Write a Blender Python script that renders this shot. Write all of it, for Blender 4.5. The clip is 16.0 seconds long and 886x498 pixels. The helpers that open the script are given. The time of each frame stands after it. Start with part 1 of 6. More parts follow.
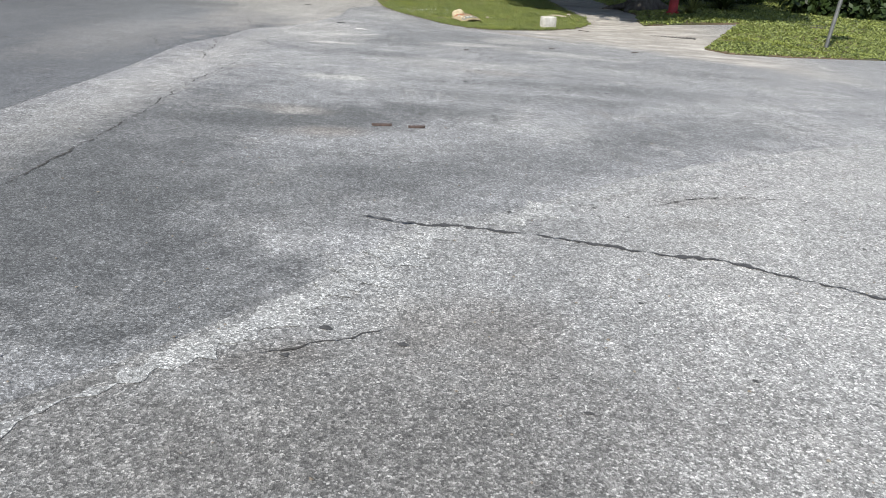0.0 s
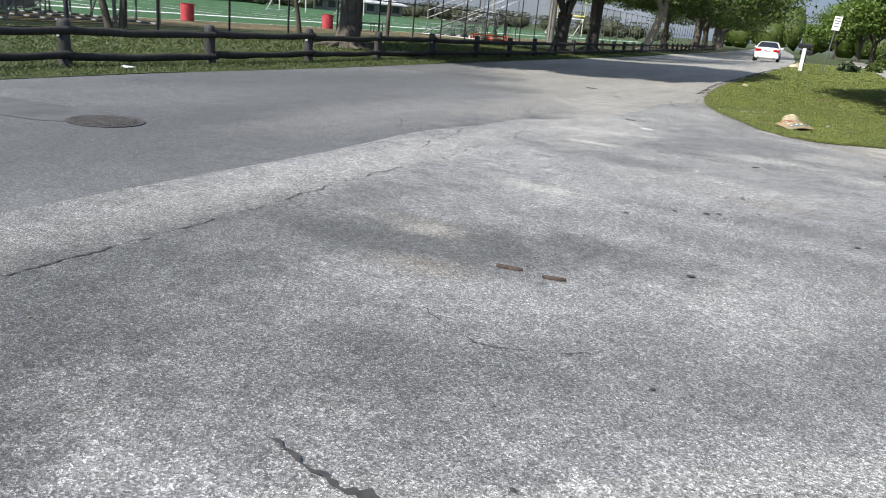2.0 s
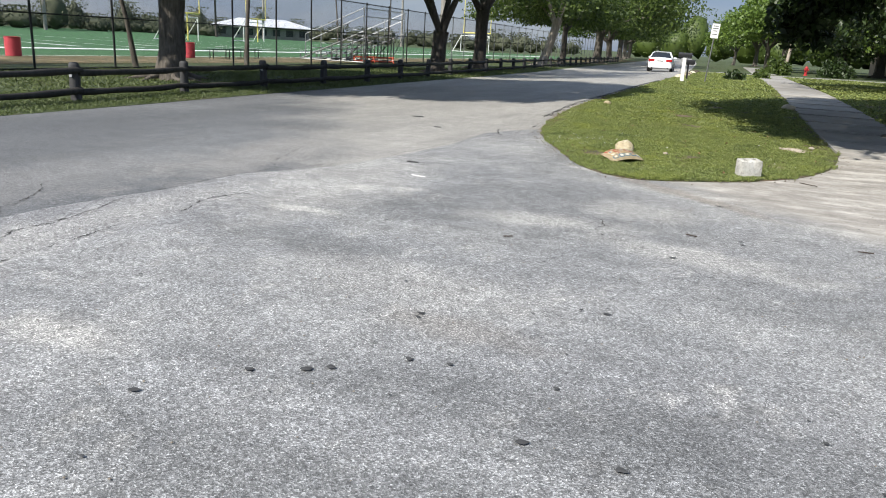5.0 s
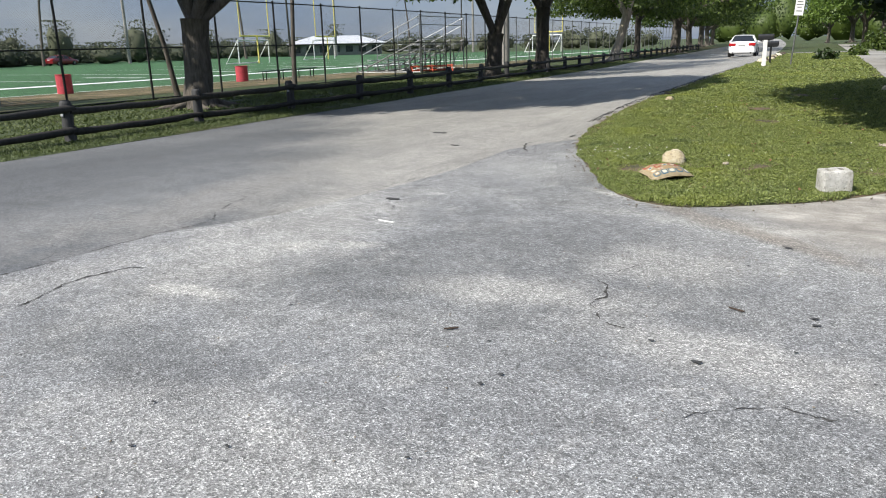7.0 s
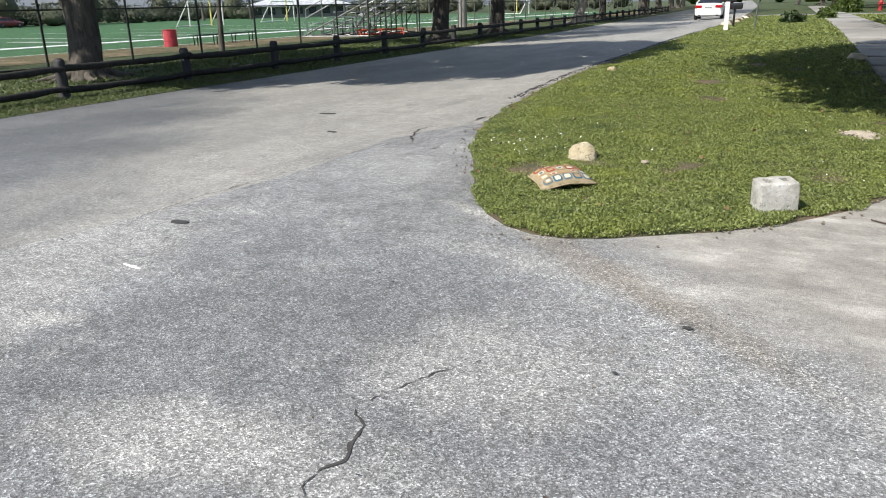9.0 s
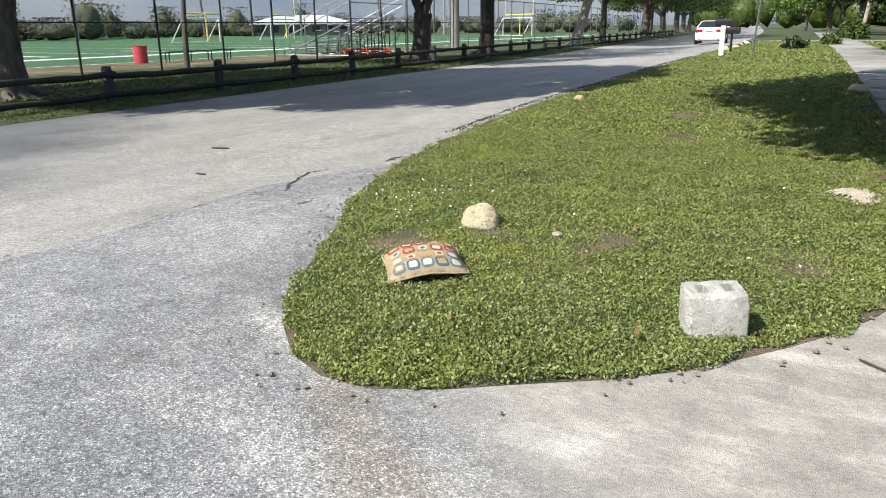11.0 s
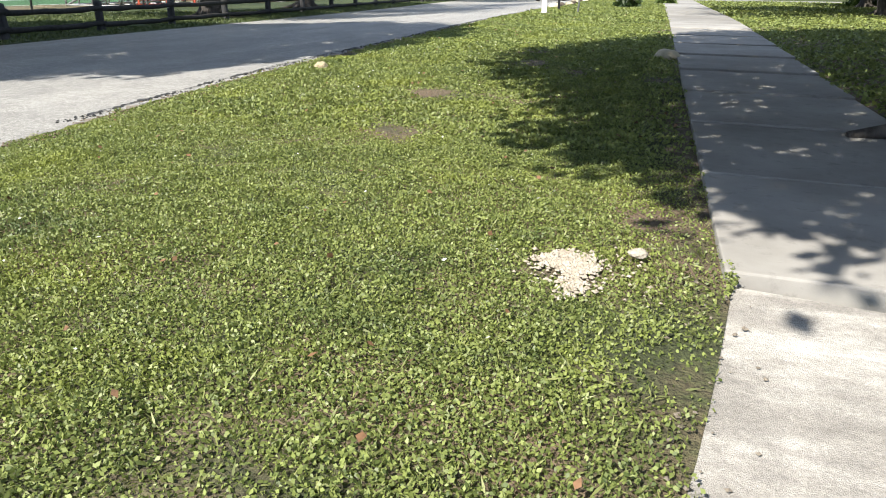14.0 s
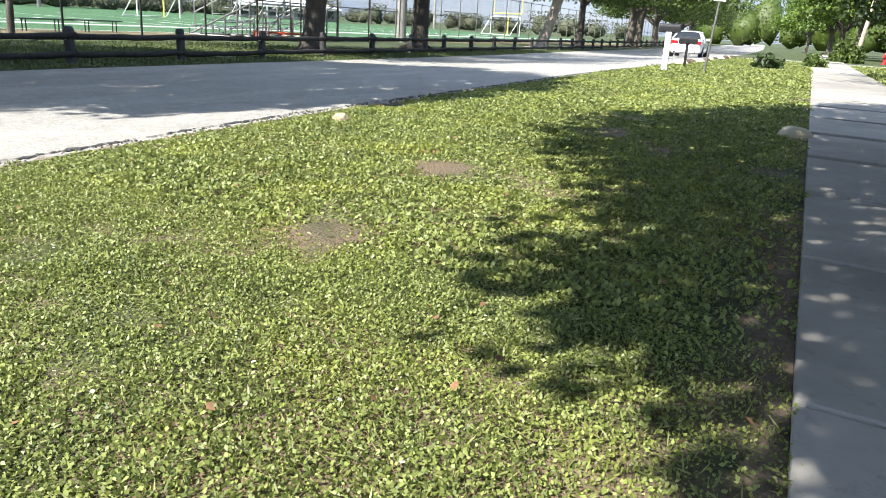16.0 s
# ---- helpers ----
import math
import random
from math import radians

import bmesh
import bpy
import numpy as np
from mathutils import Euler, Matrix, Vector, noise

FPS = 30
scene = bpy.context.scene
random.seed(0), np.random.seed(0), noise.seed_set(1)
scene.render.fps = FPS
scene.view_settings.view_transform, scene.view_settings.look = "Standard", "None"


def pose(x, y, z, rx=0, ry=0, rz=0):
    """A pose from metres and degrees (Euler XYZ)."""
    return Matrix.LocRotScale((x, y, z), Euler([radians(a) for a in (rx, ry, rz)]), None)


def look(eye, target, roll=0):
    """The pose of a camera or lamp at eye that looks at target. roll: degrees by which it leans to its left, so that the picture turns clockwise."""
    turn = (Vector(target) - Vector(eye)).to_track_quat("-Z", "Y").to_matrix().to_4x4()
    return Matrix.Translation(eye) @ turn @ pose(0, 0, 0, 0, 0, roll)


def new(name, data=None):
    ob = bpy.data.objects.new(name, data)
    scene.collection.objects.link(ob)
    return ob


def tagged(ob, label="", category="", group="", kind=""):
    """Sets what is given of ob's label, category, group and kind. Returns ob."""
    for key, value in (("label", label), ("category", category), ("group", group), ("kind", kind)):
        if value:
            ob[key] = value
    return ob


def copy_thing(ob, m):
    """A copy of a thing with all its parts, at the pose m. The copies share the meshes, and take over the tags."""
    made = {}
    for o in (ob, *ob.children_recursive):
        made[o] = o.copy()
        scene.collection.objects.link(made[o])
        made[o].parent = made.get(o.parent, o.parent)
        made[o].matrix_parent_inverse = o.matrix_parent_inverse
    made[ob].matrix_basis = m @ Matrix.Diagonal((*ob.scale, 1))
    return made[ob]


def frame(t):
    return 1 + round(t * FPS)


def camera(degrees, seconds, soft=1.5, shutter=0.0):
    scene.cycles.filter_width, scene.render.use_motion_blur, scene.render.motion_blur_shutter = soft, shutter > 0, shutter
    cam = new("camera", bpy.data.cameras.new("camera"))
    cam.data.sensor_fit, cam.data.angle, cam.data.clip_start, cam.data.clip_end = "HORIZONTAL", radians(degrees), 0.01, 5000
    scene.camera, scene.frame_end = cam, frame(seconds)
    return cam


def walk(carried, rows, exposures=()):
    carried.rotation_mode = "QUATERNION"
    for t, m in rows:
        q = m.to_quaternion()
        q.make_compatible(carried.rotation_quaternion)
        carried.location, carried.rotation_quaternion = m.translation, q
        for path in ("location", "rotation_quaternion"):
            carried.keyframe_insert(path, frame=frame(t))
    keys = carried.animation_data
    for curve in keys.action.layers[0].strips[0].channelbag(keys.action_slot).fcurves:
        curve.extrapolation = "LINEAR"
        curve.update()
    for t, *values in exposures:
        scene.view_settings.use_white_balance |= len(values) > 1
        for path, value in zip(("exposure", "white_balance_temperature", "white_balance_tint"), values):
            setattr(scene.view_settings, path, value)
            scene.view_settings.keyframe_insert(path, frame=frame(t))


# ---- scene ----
cam = camera(62.0, 16.0, 1.0)
PATH = [
    (0, (0.524, 1.232, 1.213), (0.462, 3.09, 0.476), 4.0),
    (0.5, (0.868, 1.601, 1.243), (0.63, 3.46, 0.545), 5.1),
    (1, (1.108, 2.067, 1.265), (0.614, 3.892, 0.611), 4.7),
    (1.5, (1.35, 2.562, 1.26), (0.766, 4.359, 0.605), 7.1),
    (2, (1.404, 3.123, 1.308), (0.464, 4.781, 0.704), 5.5),
    (2.5, (1.494, 3.692, 1.302), (0.345, 5.237, 0.758), 4.6),
    (3, (1.612, 4.304, 1.361), (0.468, 5.854, 0.825), 3.2),
    (3.5, (1.756, 4.888, 1.41), (0.758, 6.538, 0.879), 2.0),
    (3.9, (1.93, 5.364, 1.409), (1.142, 7.112, 0.842), 3.7),
    (4, (1.973, 5.499, 1.406), (1.199, 7.253, 0.837), 3.8),
    (4.2, (2.025, 5.694, 1.414), (1.293, 7.469, 0.852), 4.6),
    (4.5, (2.094, 6.034, 1.461), (1.377, 7.814, 0.896), 4.1),
    (5, (2.181, 6.516, 1.474), (1.385, 8.268, 0.932), 3.2),
    (5.2, (2.193, 6.713, 1.526), (1.338, 8.443, 1.0), 2.8),
    (7.3, (2.22, 9.074, 1.481), (1.212, 10.716, 0.945), -1.6),
    (7.5, (2.23, 9.314, 1.517), (1.276, 10.985, 0.971), -1.4),
    (8, (2.228, 9.9, 1.508), (1.341, 11.606, 0.956), -1.3),
    (8.5, (2.296, 10.48, 1.463), (1.461, 12.195, 0.86), 1.2),
    (9, (2.232, 11.079, 1.462), (1.296, 12.731, 0.835), -1.5),
    (9.5, (2.273, 11.658, 1.446), (1.388, 13.35, 0.85), -2.1),
    (9.7, (2.264, 11.938, 1.475), (1.415, 13.655, 0.9), -1.9),
    (11.8, (2.32, 14.239, 1.366), (1.315, 15.862, 0.771), -0.1),
    (12, (2.304, 14.556, 1.378), (1.335, 16.196, 0.769), 0.1),
    (12.5, (2.377, 15.138, 1.333), (1.488, 16.823, 0.725), -0.1),
    (13, (2.54, 15.75, 1.324), (1.706, 17.482, 0.772), 0.5),
    (13.5, (2.629, 16.425, 1.295), (1.815, 18.16, 0.723), -0.2),
    (14, (2.791, 16.98, 1.256), (2.157, 18.749, 0.572), 0.7),
    (14.5, (2.787, 17.704, 1.275), (1.948, 19.423, 0.693), 0.8),
    (15, (2.851, 18.262, 1.289), (1.902, 19.947, 0.781), 1.3),
    (15.5, (2.828, 18.901, 1.264), (1.826, 20.554, 0.752), 3.1),
    (16, (2.84, 19.503, 1.228), (1.9, 21.168, 0.641), 3.6),
]
walk(cam, [(t, look(eye, target, roll)) for t, eye, target, roll in PATH], [(0, 0.66), (1.5, 0.68), (3.5, 0.75), (5.0, 0.75), (7.5, 0.66), (9.5, 0.72), (12.0, 1.06), (14.0, 1.28), (15.0, 1.52), (16.0, 1.72)])

# ---- light ----
SUN_DIR = Vector((0.41, 0.91, -1.02)).normalized()
sun = new("sun", bpy.data.lights.new("sun", "SUN"))
sun.data.energy, sun.data.angle, sun.data.color = 4.2, radians(0.6), (1.0, 0.95, 0.87)
sun.matrix_world = look((0, 0, 60), Vector((0, 0, 60)) + SUN_DIR)
world = bpy.data.worlds.new("sky")
scene.world = world
world.use_nodes = True
wn = world.node_tree.nodes
sky = wn.new("ShaderNodeTexSky")
sky.sky_type, sky.sun_disc = "NISHITA", False
sky.sun_elevation = math.asin(-SUN_DIR.z)
sky.sun_rotation = math.atan2(-SUN_DIR.x, -SUN_DIR.y)
sky.dust_density, sky.ozone_density = 0.4, 3.5
wn["Background"].inputs["Strength"].default_value = 0.135
coord = wn.new("ShaderNodeTexCoord")
stretch = wn.new("ShaderNodeMapping")
stretch.inputs["Scale"].default_value = (1.0, 1.0, 3.2)
puffs = wn.new("ShaderNodeTexNoise")
puffs.inputs["Scale"].default_value, puffs.inputs["Detail"].default_value, puffs.inputs["Roughness"].default_value = 3.2, 9, 0.6
cloud = wn.new("ShaderNodeValToRGB")
cloud.color_ramp.elements[0].position, cloud.color_ramp.elements[0].color = 0.34, (1.15, 1.65, 2.75, 1)
cloud.color_ramp.elements[1].position, cloud.color_ramp.elements[1].color = 0.68, (2.6, 2.85, 3.25, 1)
veil = wn.new("ShaderNodeMix")
veil.data_type, veil.inputs[0].default_value = "RGBA", 0.85
link = world.node_tree.links.new
link(coord.outputs["Generated"], stretch.inputs["Vector"])
link(stretch.outputs[0], puffs.inputs["Vector"])
link(puffs.outputs["Fac"], cloud.inputs[0])
link(sky.outputs[0], veil.inputs[6])
link(cloud.outputs[0], veil.inputs[7])
height = wn.new("ShaderNodeSeparateXYZ")
bank = wn.new("ShaderNodeValToRGB")
bank.color_ramp.elements[0].position, bank.color_ramp.elements[0].color = 0.0, (0.6, 0.61, 0.63, 1)
bank.color_ramp.elements[1].position, bank.color_ramp.elements[1].color = 0.4, (1.12, 1.12, 1.12, 1)
bank.color_ramp.interpolation = "EASE"
lit = wn.new("ShaderNodeMix")
lit.data_type, lit.blend_type, lit.inputs[0].default_value = "RGBA", "MULTIPLY", 1.0
link(coord.outputs["Generated"], height.inputs[0])
link(height.outputs["Z"], bank.inputs[0])
link(veil.outputs[2], lit.inputs[6])
link(bank.outputs[0], lit.inputs[7])
link(lit.outputs[2], wn["Background"].inputs[0])


# ---- materials ----
class Mat:
    """A small wrapper that builds a node material."""

    def __init__(self, name, rough=0.8, metal=0.0, spec=0.5):
        self.m = bpy.data.materials.new(name)
        self.m.use_nodes = True
        self.t = self.m.node_tree
        self.b = self.t.nodes["Principled BSDF"]
        self.b.inputs["Roughness"].default_value = rough
        self.b.inputs["Metallic"].default_value = metal
        self.b.inputs["Specular IOR Level"].default_value = spec
        self.pos = self.t.nodes.new("ShaderNodeNewGeometry").outputs["Position"]

    def link(self, a, b):
        self.t.links.new(a, b)

    def noise(self, scale, detail=4, rough=0.55, stretch=None, local=False):
        n = self.t.nodes.new("ShaderNodeTexNoise")
        n.inputs["Scale"].default_value, n.inputs["Detail"].default_value = scale, detail
        n.inputs["Roughness"].default_value = rough
        src = self.t.nodes.new("ShaderNodeTexCoord").outputs["Object"] if local else self.pos
        if stretch:
            mp = self.t.nodes.new("ShaderNodeMapping")
            mp.inputs["Scale"].default_value = stretch
            self.link(src, mp.inputs["Vector"])
            src = mp.outputs[0]
        self.link(src, n.inputs["Vector"])
        return n.outputs["Fac"]

    def cells(self, scale, feature="F1", out="Distance"):
        n = self.t.nodes.new("ShaderNodeTexVoronoi")
        n.feature = feature
        n.inputs["Scale"].default_value = scale
        self.link(self.pos, n.inputs["Vector"])
        return n.outputs[out]

    def ramp(self, fac, *stops):
        r = self.t.nodes.new("ShaderNodeValToRGB")
        e = r.color_ramp.elements
        while len(e) < len(stops):
            e.new(0.5)
        for el, (p, c) in zip(e, stops):
            el.position = p
            el.color = (c, c, c, 1) if isinstance(c, (int, float)) else (*c, 1)
        self.link(fac, r.inputs[0])
        return r.outputs[0]

    def mix(self, fac, a, b, mode="MIX"):
        n = self.t.nodes.new("ShaderNodeMix")
        n.data_type, n.blend_type = "RGBA", mode
        for sock, v in ((n.inputs[0], fac), (n.inputs[6], a), (n.inputs[7], b)):
            if isinstance(v, (int, float)):
                sock.default_value = v
            elif isinstance(v, tuple):
                sock.default_value = (*v, 1)
            else:
                self.link(v, sock)
        return n.outputs[2]

    def random(self, island=False):
        if island:
            return self.t.nodes.new("ShaderNodeNewGeometry").outputs["Random Per Island"]
        return self.t.nodes.new("ShaderNodeObjectInfo").outputs["Random"]

    def color(self, c):
        if isinstance(c, tuple):
            self.b.inputs["Base Color"].default_value = (*c, 1)
        else:
            self.link(c, self.b.inputs["Base Color"])
        return self

    def bump(self, h, strength=0.4, dist=0.01):
        n = self.t.nodes.new("ShaderNodeBump")
        n.inputs["Strength"].default_value, n.inputs["Distance"].default_value = strength, dist
        self.link(h, n.inputs["Height"])
        self.link(n.outputs[0], self.b.inputs["Normal"])
        return self


def simple(name, c, rough=0.7, metal=0.0, var=0.25, scale=6.0, bump=0.0, bscale=60.0):
    m = Mat(name, rough, metal)
    dark = tuple(v * (1 - var) for v in c)
    light = tuple(min(1, v * (1 + var)) for v in c)
    m.color(m.ramp(m.noise(scale, 5), (0.3, dark), (0.7, light)))
    if bump:
        m.bump(m.noise(bscale, 3), bump, 0.004)
    return m.m


def soil_mat(name, a, b, scale=3.0):
    m = Mat(name, 0.95)
    n = m.noise(scale, 8, 0.65)
    m.color(m.mix(m.ramp(m.noise(70, 3), (0.4, 0.0), (0.7, 0.5)), m.ramp(n, (0.35, a), (0.68, b)), tuple(v * 0.5 for v in a)))
    m.bump(m.noise(60, 5), 0.7, 0.02)
    return m.m


def lawn_mat(name, g1, g2, earth, patch=0.56):
    m = Mat(name, 0.9)
    green = m.ramp(m.noise(1.4, 6, 0.6), (0.35, g1), (0.65, g2))
    fine = m.mix(m.ramp(m.noise(45, 4), (0.38, 0.8), (0.62, 0.0)), green, tuple(v * 0.35 for v in g1))
    m.color(m.mix(m.ramp(m.noise(0.55, 6, 0.7), (patch, 0.0), (patch + 0.14, 0.9)), fine, earth))
    m.bump(m.noise(55, 5), 0.9, 0.03)
    return m.m


M_LAWN = lawn_mat("lawn_soil", (0.06, 0.072, 0.028), (0.095, 0.112, 0.04), (0.17, 0.12, 0.08), 0.42)
M_FARGRASS = lawn_mat("verge_grass", (0.05, 0.075, 0.02), (0.085, 0.115, 0.035), (0.13, 0.1, 0.06))
M_BROWN = lawn_mat("dry_grass", (0.13, 0.115, 0.045), (0.2, 0.16, 0.075), (0.27, 0.2, 0.12), 0.5)
M_TURF = lawn_mat("sports_turf", (0.05, 0.145, 0.05), (0.07, 0.19, 0.068), (0.065, 0.175, 0.06), 0.6)
M_SAND = soil_mat("sandy_soil", (0.32, 0.28, 0.21), (0.5, 0.46, 0.38))
M_EARTH = soil_mat("dark_earth", (0.07, 0.055, 0.04), (0.14, 0.11, 0.075))


def concrete_mat(name, a, b, spots=0.5):
    m = Mat(name, 0.85)
    c = m.ramp(m.noise(0.9, 7, 0.65), (0.32, a), (0.68, b))
    c = m.mix(m.ramp(m.noise(9, 6, 0.7), (0.56, 0.0), (0.72, spots)), c, tuple(v * 0.55 for v in a))
    rnd = m.ramp(m.random(), (0.0, 0.82), (1.0, 1.08))
    m.color(m.mix(1.0, c, rnd, "MULTIPLY"))
    m.bump(m.noise(140, 4), 0.35, 0.004)
    return m.m


M_WALK = concrete_mat("sidewalk_concrete", (0.235, 0.222, 0.2), (0.36, 0.345, 0.315))
M_BLOCK = concrete_mat("weathered_block", (0.38, 0.36, 0.31), (0.6, 0.57, 0.51), 0.6)
M_ROCK = concrete_mat("limestone", (0.42, 0.36, 0.24), (0.66, 0.6, 0.46), 0.6)


def wood_mat(name, a, b):
    m = Mat(name, 0.8)
    g = m.noise(3.0, 7, 0.65, (4.0, 4.0, 0.6))
    m.color(m.ramp(g, (0.3, a), (0.7, b)))
    m.bump(m.noise(14, 6, 0.6, (3, 3, 1)), 0.6, 0.01)
    return m.m


M_RAILWOOD = wood_mat("old_dark_rail", (0.012, 0.012, 0.012), (0.035, 0.033, 0.03))
M_POSTWOOD = wood_mat("weathered_post", (0.018, 0.018, 0.019), (0.07, 0.07, 0.07))


def bark_mat(name, a, b):
    m = Mat(name, 0.92)
    n = m.noise(7, 8, 0.68, (1.5, 1.5, 0.35))
    m.color(m.mix(m.ramp(m.noise(1.5, 4), (0.4, 0.0), (0.7, 0.5)), m.ramp(n, (0.32, a), (0.68, b)), tuple(v * 0.6 for v in b)))
    m.bump(n, 1.0, 0.05)
    return m.m


M_BARK = bark_mat("grey_bark", (0.05, 0.042, 0.035), (0.17, 0.15, 0.125))
M_BARKD = bark_mat("dark_bark", (0.03, 0.026, 0.022), (0.09, 0.078, 0.065))
M_BARKL = bark_mat("pale_bark", (0.2, 0.17, 0.14), (0.4, 0.35, 0.29))


def scaled_ramp(m, scale, lo, hi, top):
    return m.ramp(m.noise(scale, 5, 0.6), (lo, 0.0), (hi, top))


def leaf_mat(name, a, b, trans=0.35, rough=0.5, patchy=0.0):
    m = Mat(name, rough)
    c = m.ramp(m.random(True), (0.0, a), (0.6, b), (1.0, tuple(min(1, v * 1.3) for v in b)))
    if patchy:
        c = m.mix(scaled_ramp(m, 0.9, 0.52, 0.72, patchy), c, (b[0] * 1.25, b[1] * 1.2, b[2] * 0.8))
        c = m.mix(scaled_ramp(m, 1.6, 0.55, 0.75, patchy), c, (a[0] * 0.75, a[1] * 0.85, a[2] * 1.1))
    m.color(c)
    tr = m.t.nodes.new("ShaderNodeBsdfTranslucent")
    m.link(c, tr.inputs[0])
    mx = m.t.nodes.new("ShaderNodeMixShader")
    mx.inputs[0].default_value = trans
    m.link(m.b.outputs[0], mx.inputs[1])
    m.link(tr.outputs[0], mx.inputs[2])
    m.link(mx.outputs[0], m.t.nodes["Material Output"].inputs[0])
    return m.m


M_LEAF = leaf_mat("tree_leaf", (0.03, 0.055, 0.012), (0.095, 0.14, 0.028), 0.42)
M_LEAFY = leaf_mat("bright_leaf", (0.055, 0.1, 0.015), (0.13, 0.2, 0.035))
# darker version of tree_leaf; shade of the yard foliage is in its colour
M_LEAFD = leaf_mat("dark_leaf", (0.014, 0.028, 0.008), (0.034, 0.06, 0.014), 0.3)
# greyed, less saturated green: distance haze mixed into the far leaf colour
M_LEAFHAZE = leaf_mat("hazy_far_leaf", (0.05, 0.065, 0.04), (0.09, 0.1, 0.06), 0.2, 0.8)
M_FROND = leaf_mat("palm_frond", (0.03, 0.055, 0.015), (0.07, 0.1, 0.03), 0.2)
M_CLOVER = leaf_mat("clover_leaf", (0.1, 0.136, 0.037), (0.24, 0.283, 0.08), 0.33, 0.5, 0.75)
M_BLADE = leaf_mat("grass_blade", (0.12, 0.15, 0.045), (0.26, 0.28, 0.1), 0.35, 0.5)
# verge blades coloured darker, with the shade under the road trees included
M_SHADETUFT = leaf_mat("shaded_verge_blade", (0.05, 0.075, 0.02), (0.11, 0.14, 0.045), 0.3, 0.6)
M_DRYLEAF = simple("dry_leaf", (0.16, 0.085, 0.04), 0.8, 0, 0.4, 30)
M_CRACK = simple("crack_dirt", (0.05, 0.047, 0.043), 0.95, 0, 0.4, 20)
M_TAR = simple("tar_spot", (0.045, 0.045, 0.045), 0.8, 0, 0.3, 40)


# ---- shape helpers ----
def smooth(v):
    v = min(1.0, max(0.0, v))
    return v * v * (3 - 2 * v)


def ground_z(x, y):
    """The lie of the land: flat, rising a little along the far right side."""
    a = 0.32 * smooth((y - 17) / 24) * smooth((x + 11) / 8)
    b = 0.16 * smooth((x - 3.6) / 2.5) * smooth((y - 14) / 5)
    return min(0.34, a + b)


def mesh_from(name, verts, faces, mats, smooth_faces=False):
    me = bpy.data.meshes.new(name)
    me.from_pydata([tuple(v) for v in verts], [], [tuple(f) for f in faces])
    for m in mats if isinstance(mats, (list, tuple)) else [mats]:
        me.materials.append(m)
    if smooth_faces:
        me.polygons.foreach_set("use_smooth", [True] * len(me.polygons))
    me.update()
    return me


def thing(name, label, category, group="", kind="", at=None):
    ob = new(name)
    if at is not None:
        ob.matrix_world = at
    ob.empty_display_size = 0.2
    return tagged(ob, label, category, group, kind)


def part(name, bm, material, parent, label="", soft=False):
    me = bpy.data.meshes.new(name)
    bm.to_mesh(me)
    bm.free()
    me.materials.append(material)
    if soft:
        me.polygons.foreach_set("use_smooth", [True] * len(me.polygons))
    ob = new(name, me)
    ob.parent = parent
    return tagged(ob, label) if label else ob


def shared(name, me, parent, m=None):
    ob = new(name, me)
    ob.parent = parent
    if m is not None:
        ob.matrix_local = m
    return ob


def box(bm, x0, y0, z0, x1, y1, z1, bevel=0.0, m=None):
    r = bmesh.ops.create_cube(bm, size=1)
    vs = r["verts"]
    mat = Matrix.Translation(((x0 + x1) / 2, (y0 + y1) / 2, (z0 + z1) / 2)) @ Matrix.Diagonal((abs(x1 - x0), abs(y1 - y0), abs(z1 - z0), 1))
    bmesh.ops.transform(bm, matrix=mat, verts=vs)
    if bevel:
        es = list({e for v in vs for e in v.link_edges})
        r2 = bmesh.ops.bevel(bm, geom=es, offset=bevel, segments=2, affect="EDGES", profile=0.6)
        vs = list({v for f in r2["faces"] for v in f.verts} | {v for v in vs if v.is_valid})
    if m is not None:
        bmesh.ops.transform(bm, matrix=m, verts=vs)
    return vs


def tube(bm, pts, radii, sides=8, cap=True, wob=0.0, rng=random):
    """A tapered tube through the points."""
    rings = []
    pts = [Vector(p) for p in pts]
    for i, p in enumerate(pts):
        d = (pts[min(i + 1, len(pts) - 1)] - pts[max(i - 1, 0)]).normalized()
        a = d.cross(Vector((0, 0, 1)) if abs(d.z) < 0.9 else Vector((1, 0, 0))).normalized()
        b = d.cross(a).normalized()
        r = radii[i] if isinstance(radii, (list, tuple)) else radii
        rings.append([bm.verts.new(p + (a * math.cos(q) + b * math.sin(q)) * r * (1 + wob * rng.uniform(-1, 1)))
                      for q in (2 * math.pi * k / sides for k in range(sides))])
    for r0, r1 in zip(rings, rings[1:]):
        for k in range(sides):
            bm.faces.new((r0[k], r0[(k + 1) % sides], r1[(k + 1) % sides], r1[k]))
    if cap:
        bm.faces.new(rings[0])
        bm.faces.new(rings[-1][::-1])
    return rings


def lathe(bm, profile, sides=20, m=None):
    """A turned shape from (radius, height) pairs."""
    rings = [[bm.verts.new((r * math.cos(q), r * math.sin(q), z)) for q in (2 * math.pi * k / sides for k in range(sides))] for r, z in profile]
    for r0, r1 in zip(rings, rings[1:]):
        for k in range(sides):
            bm.faces.new((r0[k], r0[(k + 1) % sides], r1[(k + 1) % sides], r1[k]))
    bm.faces.new(rings[0][::-1])
    bm.faces.new(rings[-1])
    if m is not None:
        bmesh.ops.transform(bm, matrix=m, verts=[v for r in rings for v in r])


def inside(x, y, poly):
    odd, j = False, len(poly) - 1
    for i in range(len(poly)):
        (xi, yi), (xj, yj) = poly[i], poly[j]
        if (yi > y) != (yj > y) and x < (xj - xi) * (y - yi) / (yj - yi) + xi:
            odd = not odd
        j = i
    return odd


